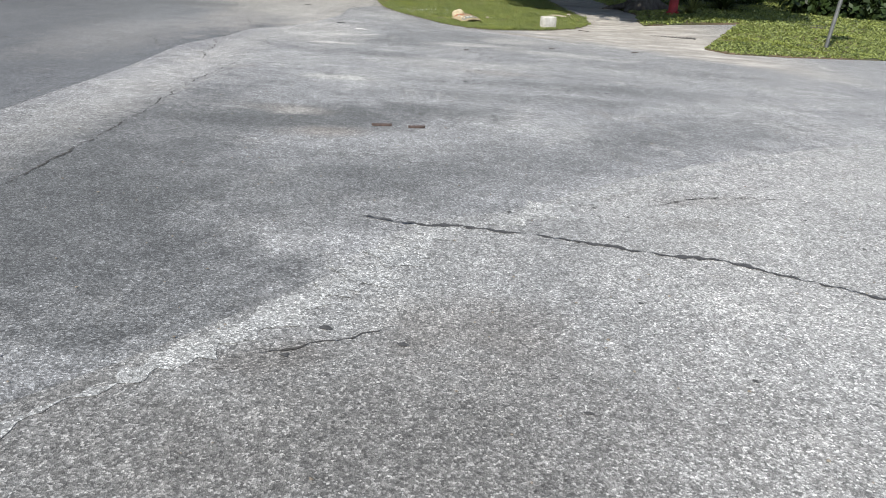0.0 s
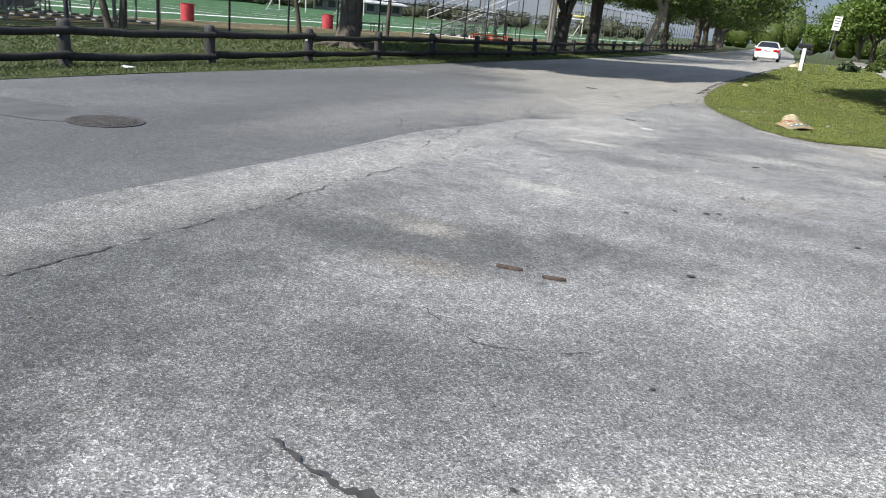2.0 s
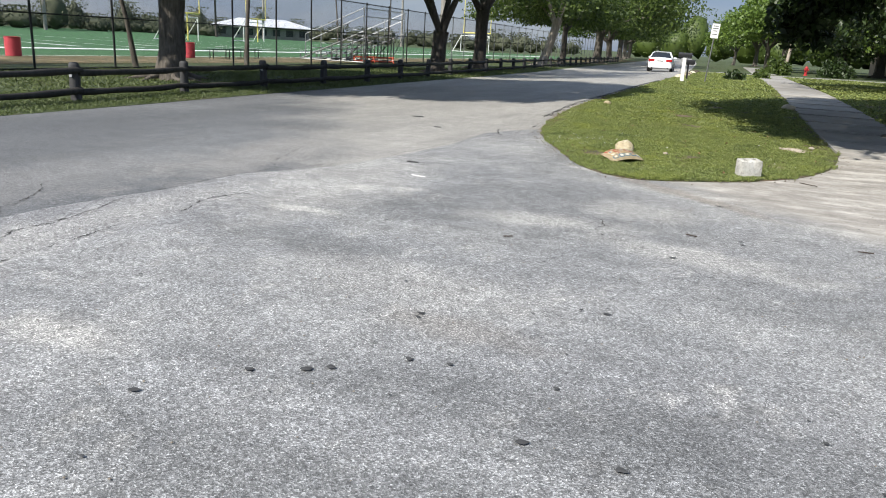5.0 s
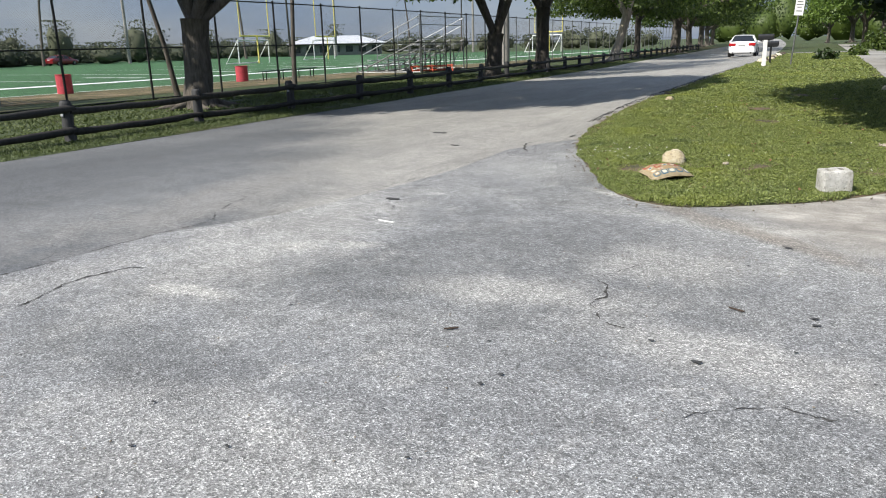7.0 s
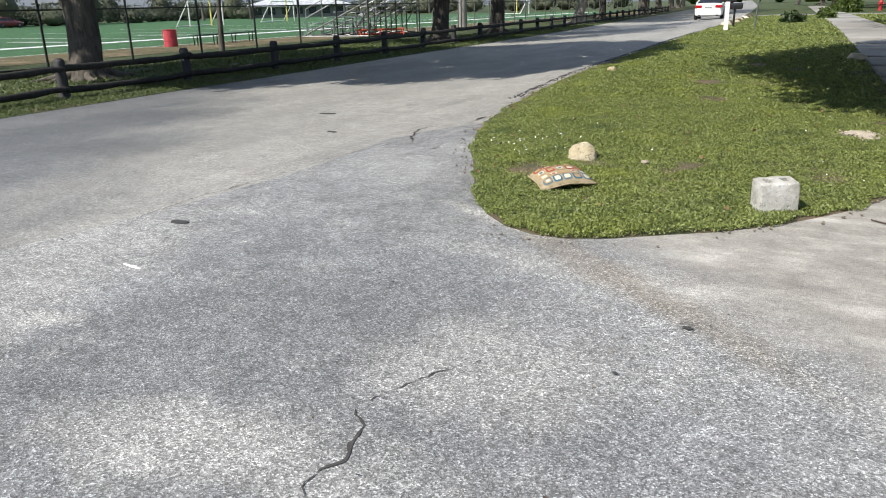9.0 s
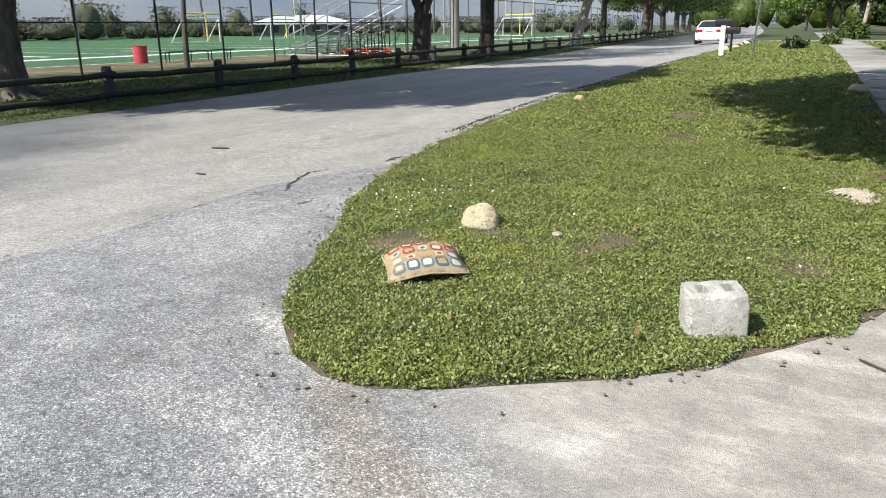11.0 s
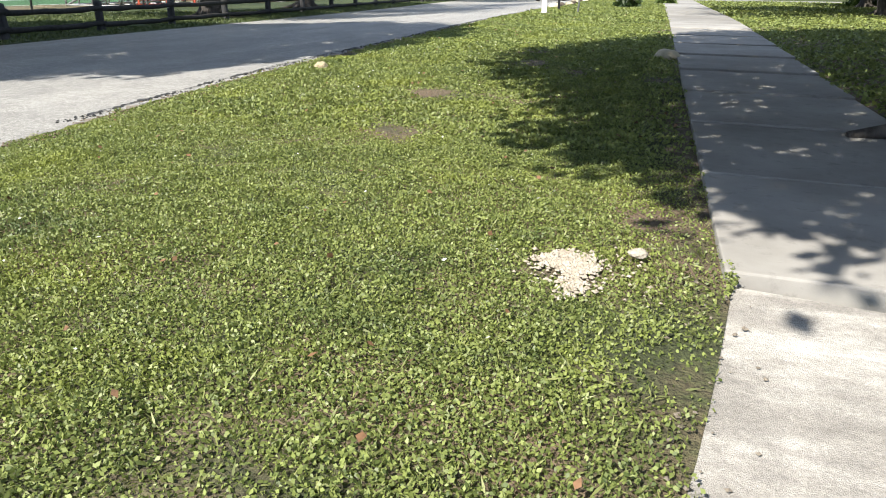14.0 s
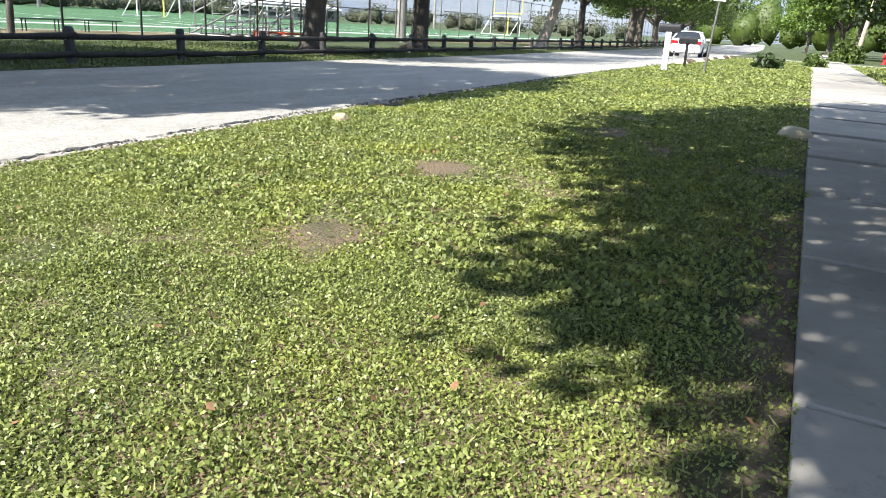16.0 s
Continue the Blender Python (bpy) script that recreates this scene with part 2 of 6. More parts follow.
def edge_dist(x, y, poly):
    best = 1e9
    for (ax, ay), (bx, by) in zip(poly, poly[1:] + poly[:1]):
        dx, dy = bx - ax, by - ay
        t = max(0, min(1, ((x - ax) * dx + (y - ay) * dy) / (dx * dx + dy * dy + 1e-12)))
        best = min(best, math.hypot(x - ax - t * dx, y - ay - t * dy))
    return best


def curve_through(pts, step=0.5):
    """A smooth line through the points (Catmull-Rom)."""
    out = []
    n = len(pts)
    for i in range(n - 1):
        p0, p1, p2, p3 = (Vector(pts[max(0, min(n - 1, k))]) for k in (i - 1, i, i + 1, i + 2))
        m = max(1, int((p2 - p1).length / step))
        for k in range(m):
            t = k / m
            q = 0.5 * (2 * p1 + (p2 - p0) * t + (2 * p0 - 5 * p1 + 4 * p2 - p3) * t * t + (3 * p1 - p0 - 3 * p2 + p3) * t ** 3)
            out.append((q.x, q.y))
    out.append(tuple(pts[-1])[:2])
    return out


def sheet(name, outline, lift, mat, label, skirt=0.0, cell=1.2, kind="structure", category="", rough=0.0, dome=0.0):
    """A surface over an outline that follows the land, with an edge of that depth."""
    bm = bmesh.new()
    vs = [bm.verts.new((x, y, 0)) for x, y in outline]
    f = bm.faces.new(vs)
    bmesh.ops.triangulate(bm, faces=[f])
    xs, ys = [p[0] for p in outline], [p[1] for p in outline]
    for axis, lo, hi in ((0, min(xs), max(xs)), (1, min(ys), max(ys))):
        c = lo + cell
        while c < hi:
            no = (1, 0, 0) if axis == 0 else (0, 1, 0)
            co = (c, 0, 0) if axis == 0 else (0, c, 0)
            bmesh.ops.bisect_plane(bm, geom=bm.verts[:] + bm.edges[:] + bm.faces[:], plane_co=co, plane_no=no)
            c += cell if c < 60 else cell * 8
    for v in bm.verts:
        up = dome * smooth(edge_dist(v.co.x, v.co.y, outline) / 0.7) if dome else 0.0
        v.co.z = ground_z(v.co.x, v.co.y) + lift + up + (rough * noise.noise(Vector((v.co.x * 1.3, v.co.y * 1.3, 3))) if rough else 0)
    bmesh.ops.recalc_face_normals(bm, faces=bm.faces[:])
    if sum(f.normal.z for f in bm.faces) < 0:
        bmesh.ops.reverse_faces(bm, faces=bm.faces[:])
    if skirt:
        es = [e for e in bm.edges if e.is_boundary]
        r = bmesh.ops.extrude_edge_only(bm, edges=es)
        for v in (g for g in r["geom"] if isinstance(g, bmesh.types.BMVert)):
            v.co.z -= skirt
    me = bpy.data.meshes.new(name)
    bm.to_mesh(me)
    bm.free()
    me.materials.append(mat)
    return tagged(new(name, me), label, category, kind=kind)


def ribbon(name, pts, width, lift, mat, parent, jag=0.3, seed=1, step=0.12, wander=0.03):
    """A thin uneven strip on the ground: a crack or a seam."""
    rng = random.Random(seed)
    line = curve_through(pts, step)
    verts, faces, drift, wide = [], [], 0.0, 1.0
    for i, (x, y) in enumerate(line):
        a, b = line[max(0, i - 1)], line[min(len(line) - 1, i + 1)]
        d = Vector((b[0] - a[0], b[1] - a[1])).normalized()
        n = Vector((-d.y, d.x))
        end = min(1, i / 4, (len(line) - 1 - i) / 4) if len(line) > 8 else 1
        drift = 0.62 * drift + rng.uniform(-1, 1) * wander
        wide = 0.6 * wide + 0.4 * rng.uniform(-0.9, 2.4)
        w = width * end * max(0.05, wide) * (1 + jag * rng.uniform(-1, 1)) / 2
        o = n * drift
        for s in (-1, 1):
            px, py = x + n.x * w * s + o.x, y + n.y * w * s + o.y
            verts.append((px, py, ground_z(px, py) + lift))
        if i:
            k = 2 * i
            faces.append((k - 2, k - 1, k + 1, k))
    ob = new(name, mesh_from(name, verts, faces, mat))
    ob.parent = parent
    return ob


# ---- the large structure: land, road, lawns ----
def zone(m, ax, ay, lo, hi, wob=1.5):
    """A soft mask that grows along a direction on the ground, with an uneven edge."""
    dot = m.t.nodes.new("ShaderNodeVectorMath")
    dot.operation = "DOT_PRODUCT"
    dot.inputs[1].default_value = (ax, ay, 0)
    m.link(m.pos, dot.inputs[0])
    add = m.t.nodes.new("ShaderNodeMath")
    add.operation = "MULTIPLY_ADD"
    m.link(m.noise(0.7, 6, 0.6), add.inputs[0])
    add.inputs[1].default_value = wob * 4
    m.link(dot.outputs["Value"], add.inputs[2])
    mp = m.t.nodes.new("ShaderNodeMapRange")
    mp.inputs["From Min"].default_value, mp.inputs["From Max"].default_value = lo + wob * 2, hi + wob * 2
    m.link(add.outputs[0], mp.inputs["Value"])
    return mp.outputs[0]


def stones(m, base, scale, amount=1.0):
    """Pale and dark stones set in a binder, with dark joints, over the base colour."""
    sep = m.t.nodes.new("ShaderNodeSeparateColor")
    m.link(m.cells(scale, out="Color"), sep.inputs[0])
    sep2 = m.t.nodes.new("ShaderNodeSeparateColor")
    m.link(m.cells(scale * 2.3, out="Color"), sep2.inputs[0])
    tone = m.ramp(sep.outputs[0], (0.0, 0.42), (0.5, 0.9), (0.8, 1.22), (1.0, 2.05))
    tone2 = m.ramp(sep2.outputs[1], (0.0, 0.6), (0.6, 1.0), (1.0, 1.5))
    joint = m.ramp(m.cells(scale, "DISTANCE_TO_EDGE"), (0.0, 0.45), (0.09, 1.0))
    clump = m.ramp(m.noise(26, 5, 0.7), (0.3, 0.68), (0.5, 1.0), (0.7, 1.34))
    pits = m.ramp(m.noise(60, 4, 0.7), (0.3, 0.4), (0.42, 1.0))
    c = m.mix(1.0, m.mix(1.0, base, clump, "MULTIPLY"), pits, "MULTIPLY")
    c = m.mix(amount, c, tone, "MULTIPLY")
    c = m.mix(amount * 0.8, c, tone2, "MULTIPLY")
    c = m.mix(amount * 0.8, c, joint, "MULTIPLY")
    m.bump(m.mix(0.5, m.cells(scale), m.cells(scale * 2.3)), 0.6, 0.007)
    return c


def stain(m, x, y, rx, ry, turn, ragged=0.5):
    """An uneven oval mark on the ground."""
    mp = m.t.nodes.new("ShaderNodeMapping")
    mp.vector_type = "TEXTURE"
    mp.inputs["Location"].default_value = (x, y, 0)
    mp.inputs["Rotation"].default_value = (0, 0, radians(turn))
    mp.inputs["Scale"].default_value = (rx, ry, 50)
    m.link(m.pos, mp.inputs["Vector"])
    ln = m.t.nodes.new("ShaderNodeVectorMath")
    ln.operation = "LENGTH"
    m.link(mp.outputs[0], ln.inputs[0])
    ad = m.t.nodes.new("ShaderNodeMath")
    ad.operation = "MULTIPLY_ADD"
    m.link(m.noise(2.2, 7, 0.7), ad.inputs[0])
    ad.inputs[1].default_value = ragged * 4
    m.link(ln.outputs["Value"], ad.inputs[2])
    return soft_inside(m, ad.outputs[0], ragged)


def soft_inside(m, v, ragged):
    mp = m.t.nodes.new("ShaderNodeMapRange")
    mp.inputs["From Min"].default_value, mp.inputs["From Max"].default_value = 0.45 + ragged * 2, 1.15 + ragged * 2
    mp.inputs["To Min"].default_value, mp.inputs["To Max"].default_value = 1.0, 0.0
    m.link(v, mp.inputs["Value"])
    return mp.outputs[0]


def scaled(m, fac, k):
    n = m.t.nodes.new("ShaderNodeMath")
    n.operation = "MULTIPLY"
    m.link(fac, n.inputs[0])
    n.inputs[1].default_value = k
    return n.outputs[0]


def times(m, a, b):
    """The product of two masks."""
    n = m.t.nodes.new("ShaderNodeMath")
    n.operation, n.use_clamp = "MULTIPLY", True
    m.link(a, n.inputs[0])
    m.link(b, n.inputs[1])
    return n.outputs[0]


def mottle(m, c, lo=0.8, hi=1.22):
    """Uneven wear, from a hand's width to a step's length."""
    c = m.mix(1.0, c, m.ramp(m.noise(3.6, 7, 0.72), (0.3, lo), (0.5, 1.0), (0.7, hi)), "MULTIPLY")
    c = m.mix(1.0, c, m.ramp(m.noise(11, 5, 0.7), (0.32, lo + 0.08), (0.5, 1.0), (0.68, hi - 0.08)), "MULTIPLY")
    return m.mix(1.0, c, (1.005, 1.0, 0.982), "MULTIPLY")


def road_material():
    """Main road: dark newer asphalt that gives way to an old bleached stretch."""
    m = Mat("main_road_asphalt", 0.8)
    grey = m.ramp(m.noise(0.5, 6, 0.65, (1.0, 0.25, 1.0)), (0.33, (0.09, 0.097, 0.107)), (0.68, (0.178, 0.185, 0.192)))
    pale = m.ramp(m.noise(0.45, 7, 0.65, (1.0, 0.35, 1.0)), (0.32, (0.24, 0.236, 0.222)), (0.66, (0.37, 0.36, 0.338)))
    base = m.mix(zone(m, 1.5, 1.0, 8.0, 11.0), grey, pale)
    base = m.mix(m.ramp(m.noise(1.6, 6, 0.65, (1.0, 0.3, 1.0)), (0.52, 0.0), (0.75, 0.4)), base, (0.14, 0.138, 0.13))
    for x, y, rx, ry, turn, k in ((-7.0, 13.5, 1.6, 4.0, 15, 0.5), (-4.6, 6.6, 2.2, 3.0, 0, 0.55), (-3.6, 11.0, 0.6, 1.6, 10, 0.3), (-7.2, 18.6, 1.6, 0.5, 20, 0.6), (-5.2, 16.6, 0.9, 0.7, 0, 0.5), (-6.6, 19.3, 0.8, 0.4, 20, 0.5), (-4.4, 8.6, 1.2, 2.4, 0, 0.5), (-5.5, 11.5, 1.0, 2.0, 5, 0.4)):
        base = m.mix(scaled(m, stain(m, x, y, rx, ry, turn), k), base, (0.1, 0.104, 0.11))
    for x, y, rx, ry, turn, k in ((-4.2, 11.0, 0.9, 2.6, 5, 0.3), (-3.7, 13.9, 0.7, 2.4, 12, 0.5)):
        base = m.mix(scaled(m, stain(m, x, y, rx, ry, turn), k), base, (0.31, 0.3, 0.285))
    m.color(stones(m, mottle(m, base, 0.86, 1.14), 135.0, 0.6))
    return m.m


def street_material():
    """Side street: speckled grey asphalt with dark oily areas, pale worn ones and a sandy concrete corner."""
    m = Mat("side_street_asphalt", 0.8)
    base = m.ramp(m.noise(0.4, 7, 0.65), (0.3, (0.195, 0.2, 0.208)), (0.5, (0.27, 0.275, 0.28)), (0.7, (0.37, 0.372, 0.368)))
    base = m.mix(m.ramp(m.noise(1.3, 6, 0.7, (1.0, 1.6, 1.0)), (0.54, 0.0), (0.74, 0.6)), base, (0.13, 0.13, 0.13))
    base = m.mix(m.ramp(m.noise(1.9, 6, 0.7, (1.4, 1.0, 1.0)), (0.56, 0.0), (0.7, 0.65)), base, (0.44, 0.435, 0.42))
    base = m.mix(m.ramp(m.noise(0.8, 6, 0.7, (1.0, 0.5, 1.0)), (0.6, 0.0), (0.75, 0.4)), base, (0.27, 0.235, 0.2))
    for x, y, rx, ry, turn, k in ((-0.75, 6.8, 1.5, 0.55, 28, 0.85), (-1.75, 6.2, 0.75, 2.2, 4, 0.6), (0.3, 7.45, 0.8, 0.45, 10, 0.35), (-1.35, 4.4, 0.9, 1.5, 20, 0.85), (-0.55, 3.75, 0.5, 0.6, 30, 0.6), (-0.6, 5.0, 1.3, 1.0, 20, 0.5), (-1.5, 3.2, 0.8, 1.0, 0, 0.6), (-2.4, 5.2, 0.8, 2.0, 0, 0.4), (-1.2, 12.2, 1.2, 0.7, 15, 0.4),
                                 (0.4, 13.0, 1.6, 1.6, 0, 0.3), (1.7, 9.2, 2.2, 0.35, 4, 0.35), (-0.4, 16.4, 0.8, 1.6, 25, 0.35), (0.9, 8.3, 1.6, 0.3, 6, 0.35), (-2.2, 13.4, 0.5, 0.4, 10, 0.6), (-1.0, 10.9, 0.8, 0.4, 0, 0.4), (3.2, 11.2, 1.5, 0.4, -5, 0.3), (0.5, 5.7, 1.5, 0.6, 40, 0.4), (2.4, 7.3, 1.7, 0.6, 35, 0.35)):
        base = m.mix(scaled(m, stain(m, x, y, rx, ry, turn), k), base, (0.098, 0.102, 0.104))
    for x, y, rx, ry, turn, k in ((-2.45, 9.0, 0.4, 4.8, 3, 0.34), (-2.0, 13.2, 0.8, 2.2, 10, 0.5), (1.0, 13.6, 0.6, 0.5, 20, 0.5), (0.1, 16.0, 0.2, 0.9, 35, 0.8), (-0.05, 15.75, 0.12, 0.5, 60, 0.8), (1.4, 14.9, 1.6, 0.22, -6, 0.5), (0.2, 10.4, 1.2, 0.5, 8, 0.35),
                                 (-1.7, 12.85, 0.22, 0.14, 0, 0.9), (-1.2, 13.1, 0.2, 0.14, 20, 0.8), (-1.6, 11.7, 0.35, 0.12, 10, 0.9), (0.35, 12.65, 0.8, 0.3, 15, 0.6), (-0.9, 8.8, 0.4, 0.2, 0, 0.7), (-0.9, 7.0, 0.25, 0.15, 30, 0.6), (1.7, 12.2, 1.0, 0.35, -10, 0.5)):
        base = m.mix(scaled(m, stain(m, x, y, rx, ry, turn), k), base, (0.47, 0.462, 0.44))
    for x, y, rx, ry, turn, k in ((-0.55, 6.35, 0.35, 0.2, 20, 0.4), (-0.95, 7.05, 0.4, 0.2, 0, 0.3), (0.9, 15.1, 1.0, 0.18, -40, 0.6), (1.7, 14.5, 0.8, 0.16, -42, 0.6), (0.7, 9.9, 0.6, 0.2, 0, 0.3)):
        base = m.mix(scaled(m, stain(m, x, y, rx, ry, turn, 0.35), k), base, (0.25, 0.22, 0.185))
    c = stones(m, mottle(m, base), 145.0, 1.0)
    sandy = m.ramp(m.noise(1.1, 7, 0.7, (0.7, 2.2, 1.0)), (0.3, (0.23, 0.216, 0.196)), (0.5, (0.335, 0.315, 0.288)), (0.66, (0.55, 0.53, 0.49)))
    sandy = m.mix(m.ramp(m.noise(0.7, 6, 0.7, (0.6, 1.6, 1.0)), (0.52, 0.0), (0.7, 0.6)), sandy, (0.24, 0.225, 0.205))
    sandy = m.mix(1.0, mottle(m, sandy, 0.8, 1.2), m.ramp(m.noise(60, 4, 0.7), (0.3, 0.75), (0.5, 1.0), (0.7, 1.2)), "MULTIPLY")
    corner = times(m, times(m, zone(m, 0.66, 0.75, 11.9, 12.6, 0.3), zone(m, 1.0, 0.0, 0.35, 1.1, 0.2)), zone(m, -1.0, 0.0, -6.0, -4.6, 0.2))
    m.color(m.mix(corner, c, sandy))
    return m.m


def chip_material():
    m = Mat("chip_seal", 0.8)
    base = m.ramp(m.noise(0.8, 7, 0.65), (0.3, (0.2, 0.204, 0.206)), (0.52, (0.29, 0.293, 0.29)), (0.7, (0.4, 0.4, 0.39)))
    base = m.mix(m.ramp(m.noise(1.7, 6, 0.7), (0.58, 0.0), (0.72, 0.5)), base, (0.2, 0.18, 0.16))
    for x, y, rx, ry, turn, k in ((0.6, 2.9, 1.5, 0.7, 8, 0.4), (0.55, 3.6, 0.5, 0.25, 10, 0.45), (1.9, 5.35, 0.4, 0.1, 20, 0.6), (1.7, 4.9, 0.3, 0.12, 10, 0.5), (-0.1, 3.2, 0.3, 0.12, 30, 0.5)):
        base = m.mix(scaled(m, stain(m, x, y, rx, ry, turn), k), base, (0.14, 0.13, 0.12))
    base = m.mix(scaled(m, zone(m, 1.0, 0.0, 0.4, 2.2, 0.3), 0.5), base, (0.41, 0.41, 0.4))
    base = m.mix(scaled(m, stain(m, 0.0, 2.5, 1.3, 0.9, 10), 0.55), base, (0.14, 0.137, 0.13))
    m.color(stones(m, mottle(m, base, 0.85, 1.15), 140.0, 1.0))
    return m.m


M_MAIN, M_STREET, M_CHIPS = road_material(), street_material(), chip_material()

LEFT_EDGE = [(-5.5, -60), (-7.2, -10), (-7.9, 3), (-8.3, 8.3), (-8.65, 11), (-8.8, 14), (-9.1, 17.5), (-9.45, 21), (-9.75, 25), (-10.3, 30.5), (-10.85, 37),
             (-11.5, 44), (-12.3, 52), (-14.0, 65), (-18.5, 105), (-29, 190), (-60, 420)]
RIGHT_EDGE = [(-1.75, 19.0), (-2.1, 20.4), (-2.45, 22.3), (-2.7, 24.6), (-2.85, 27.5), (-2.9, 31), (-3.0, 35), (-3.2, 41), (-3.9, 50), (-4.9, 61),
              (-5.6, 68), (-9.8, 105), (-20, 190), (-51, 420)]
SEAM = [(-1.7, -60), (-2.3, -5), (-2.7, 4), (-2.85, 6.5), (-2.95, 8.5), (-3.15, 10.4), (-3.0, 11.6), (-3.03, 12.6), (-2.6, 13.6), (-2.42, 14.8), (-2.34, 16.6),
        (-2.5, 18.2), (-2.3, 19.0), (-1.95, 19.6)]
ISLAND_FRONT = [(2.98, 20.2), (2.85, 18.6), (2.62, 17.7), (2.3, 16.95), (1.75, 16.2), (1.25, 15.8), (0.7, 15.45), (0.2, 15.55), (-0.3, 16.1), (-0.75, 16.95), (-1.3, 18.0), (-1.75, 19.0)]


def walk_left(y):
    return 2.962 - 0.083 * (y - 20)


WALK_W = 1.72
left_line, right_line = curve_through(LEFT_EDGE, 1.5), curve_through(RIGHT_EDGE, 0.8)
seam_line, front_line = curve_through(SEAM, 0.6), curve_through(ISLAND_FRONT, 0.25)

# the land as one sheet, out to the horizon
gv, gf = [], []
xs = [-1500, -700, -350, -200] + [-120 + 8 * i for i in range(12)] + [-24 + 1.5 * i for i in range(33)] + [28, 36, 50, 80, 140, 300, 700, 1500]
ys = [-1500, -600, -250, -100, -50, -25] + [-12 + 1.5 * i for i in range(60)] + [84, 96, 110, 130, 160, 200, 300, 500, 900, 1500]
for yy in ys:
    for xx in xs:
        gv.append((xx, yy, ground_z(xx, yy) - 0.07))
for j in range(len(ys) - 1):
    for i in range(len(xs) - 1):
        k = j * len(xs) + i
        gf.append((k, k + 1, k + 1 + len(xs), k + len(xs)))
ground = tagged(new("ground", mesh_from("ground", gv, gf, M_FARGRASS, True)), "flat grassy land reaching to the horizon", "ground", kind="structure")

road_out = left_line + right_line[::-1] + [p for p in seam_line[::-1]]
road = sheet("road", road_out, 0.0, M_MAIN, "worn two-lane asphalt road, grey and bleached in places", 0.05, 2.0, category="road")
street_out = seam_line + front_line[::-1] + [(4.2, 20.0), (4.15, 18.9), (6.5, 19.6), (5.3, 16.9), (4.75, 15.6), (4.35, 14.6), (4.6, 14.1), (5.7, 14.25), (7.7, 14.9), (12, 15.6), (60, 21), (60, -12), (20, -14), (8, -18), (5, -60)]
street_out = [p for i, p in enumerate(street_out) if i == 0 or math.hypot(p[0] - street_out[i - 1][0], p[1] - street_out[i - 1][1]) > 0.02]
side_street = sheet("side_street", street_out, 0.002, M_STREET, "speckled old grey asphalt of a side street", 0.05, 2.0, category="road")

# lawns stand proud of the asphalt
far_left = [p for p in right_line if 19.0 < p[1] < 62]
island_out = front_line + far_left + [(-4.7, 62.5), (walk_left(62.5), 62.5)] + [(walk_left(y), y) for y in (58, 54, 50, 46, 42, 38, 34, 30, 27, 24, 22)]
lawn = sheet("lawn", island_out, 0.005, M_LAWN, "green clover lawn strip between road and sidewalk", 0.06, 1.0, category="lawn", rough=0.008, dome=0.012)
soil_rng = random.Random(61)
soil_out = [(walk_left(y / 10) - 0.004, y / 10) for y in range(208, 256, 4)] + [(walk_left(y / 10) - 0.05 - 0.22 * soil_rng.random() * math.sin((y - 208) * 0.067), y / 10) for y in range(252, 210, -2)]
bare_soil = sheet("bare_soil", soil_out, 0.014, soil_mat("damp_soil", (0.09, 0.07, 0.05), (0.2, 0.155, 0.11), 9.0), "strip of bare dark soil beside the sidewalk", 0.0, 0.5, category="soil", rough=0.01)
verge_out = left_line[1:] + [(-90, 420), (-26, 130), (-26, -60)]
verge = sheet("verge", verge_out, 0.006, M_FARGRASS, "grass verge with bare patches beside the road", 0.06, 3.0, category="verge", rough=0.02)
right_out = [(4.35, 14.6), (4.75, 15.6), (5.3, 16.9), (6.5, 19.6), (9, 20.2), (60, 26), (60, 21), (12, 15.6), (7.7, 14.9), (5.7, 14.25), (4.6, 14.1)]
corner = sheet("corner_lawn", right_out, 0.02, M_LAWN, "green corner lawn beside the side street", 0.08, 1.5, category="lawn", rough=0.015)
yard_out = [(4.15, 18.95), (4.2, 20.0)] + [(walk_left(y) + WALK_W, y) for y in (22, 26, 30, 36, 42, 50, 58, 62.5)] + [(60, 66), (60, 26), (9, 20.2), (6.5, 19.62)]
yard = sheet("front_yard", yard_out, 0.02, M_LAWN, "shaded front yard lawn beyond the sidewalk", 0.08, 2.0, category="lawn", rough=0.02)
far_lawn_out = [(-5.6, 68)] + [p for p in right_line if 68 < p[1] < 200] + [(60, 200), (60, 72), (walk_left(68) + WALK_W, 68)]
far_lawn = sheet("far_lawn", far_lawn_out, 0.02, M_FARGRASS, "lawns beyond the cross driveway", 0.06, 6.0, category="lawn")
drive_out = [(-4.75, 62.5), (walk_left(62.5) + WALK_W, 62.5), (60, 66), (60, 72), (walk_left(68) + WALK_W, 68), (-5.4, 68)]
cross_drive = sheet("cross_driveway", drive_out, 0.0, M_WALK, "pale concrete driveway crossing the sidewalk", 0.05, 2.0, category="driveway")
turf = sheet("sports_field", [(-26, -40), (-26, 130), (-120, 130), (-120, -40)], 0.0, M_TURF, "bright green artificial turf sports field", 0.05, 8.0, category="sports field")
M_LINE = simple("field_line_paint", (0.72, 0.73, 0.7), 0.8, 0, 0.12, 3)


def strip(name, x0, y0, x1, y1, lift, mat, label, parent=None):
    z = ground_z(x0, y0) + lift
    ob = new(name, mesh_from(name, [(x0, y0, z), (x1, y0, z), (x1, y1, z), (x0, y1, z)], [(0, 1, 2, 3)], mat))
    ob.parent = parent
    return ob if parent else tagged(ob, label, kind="structure")


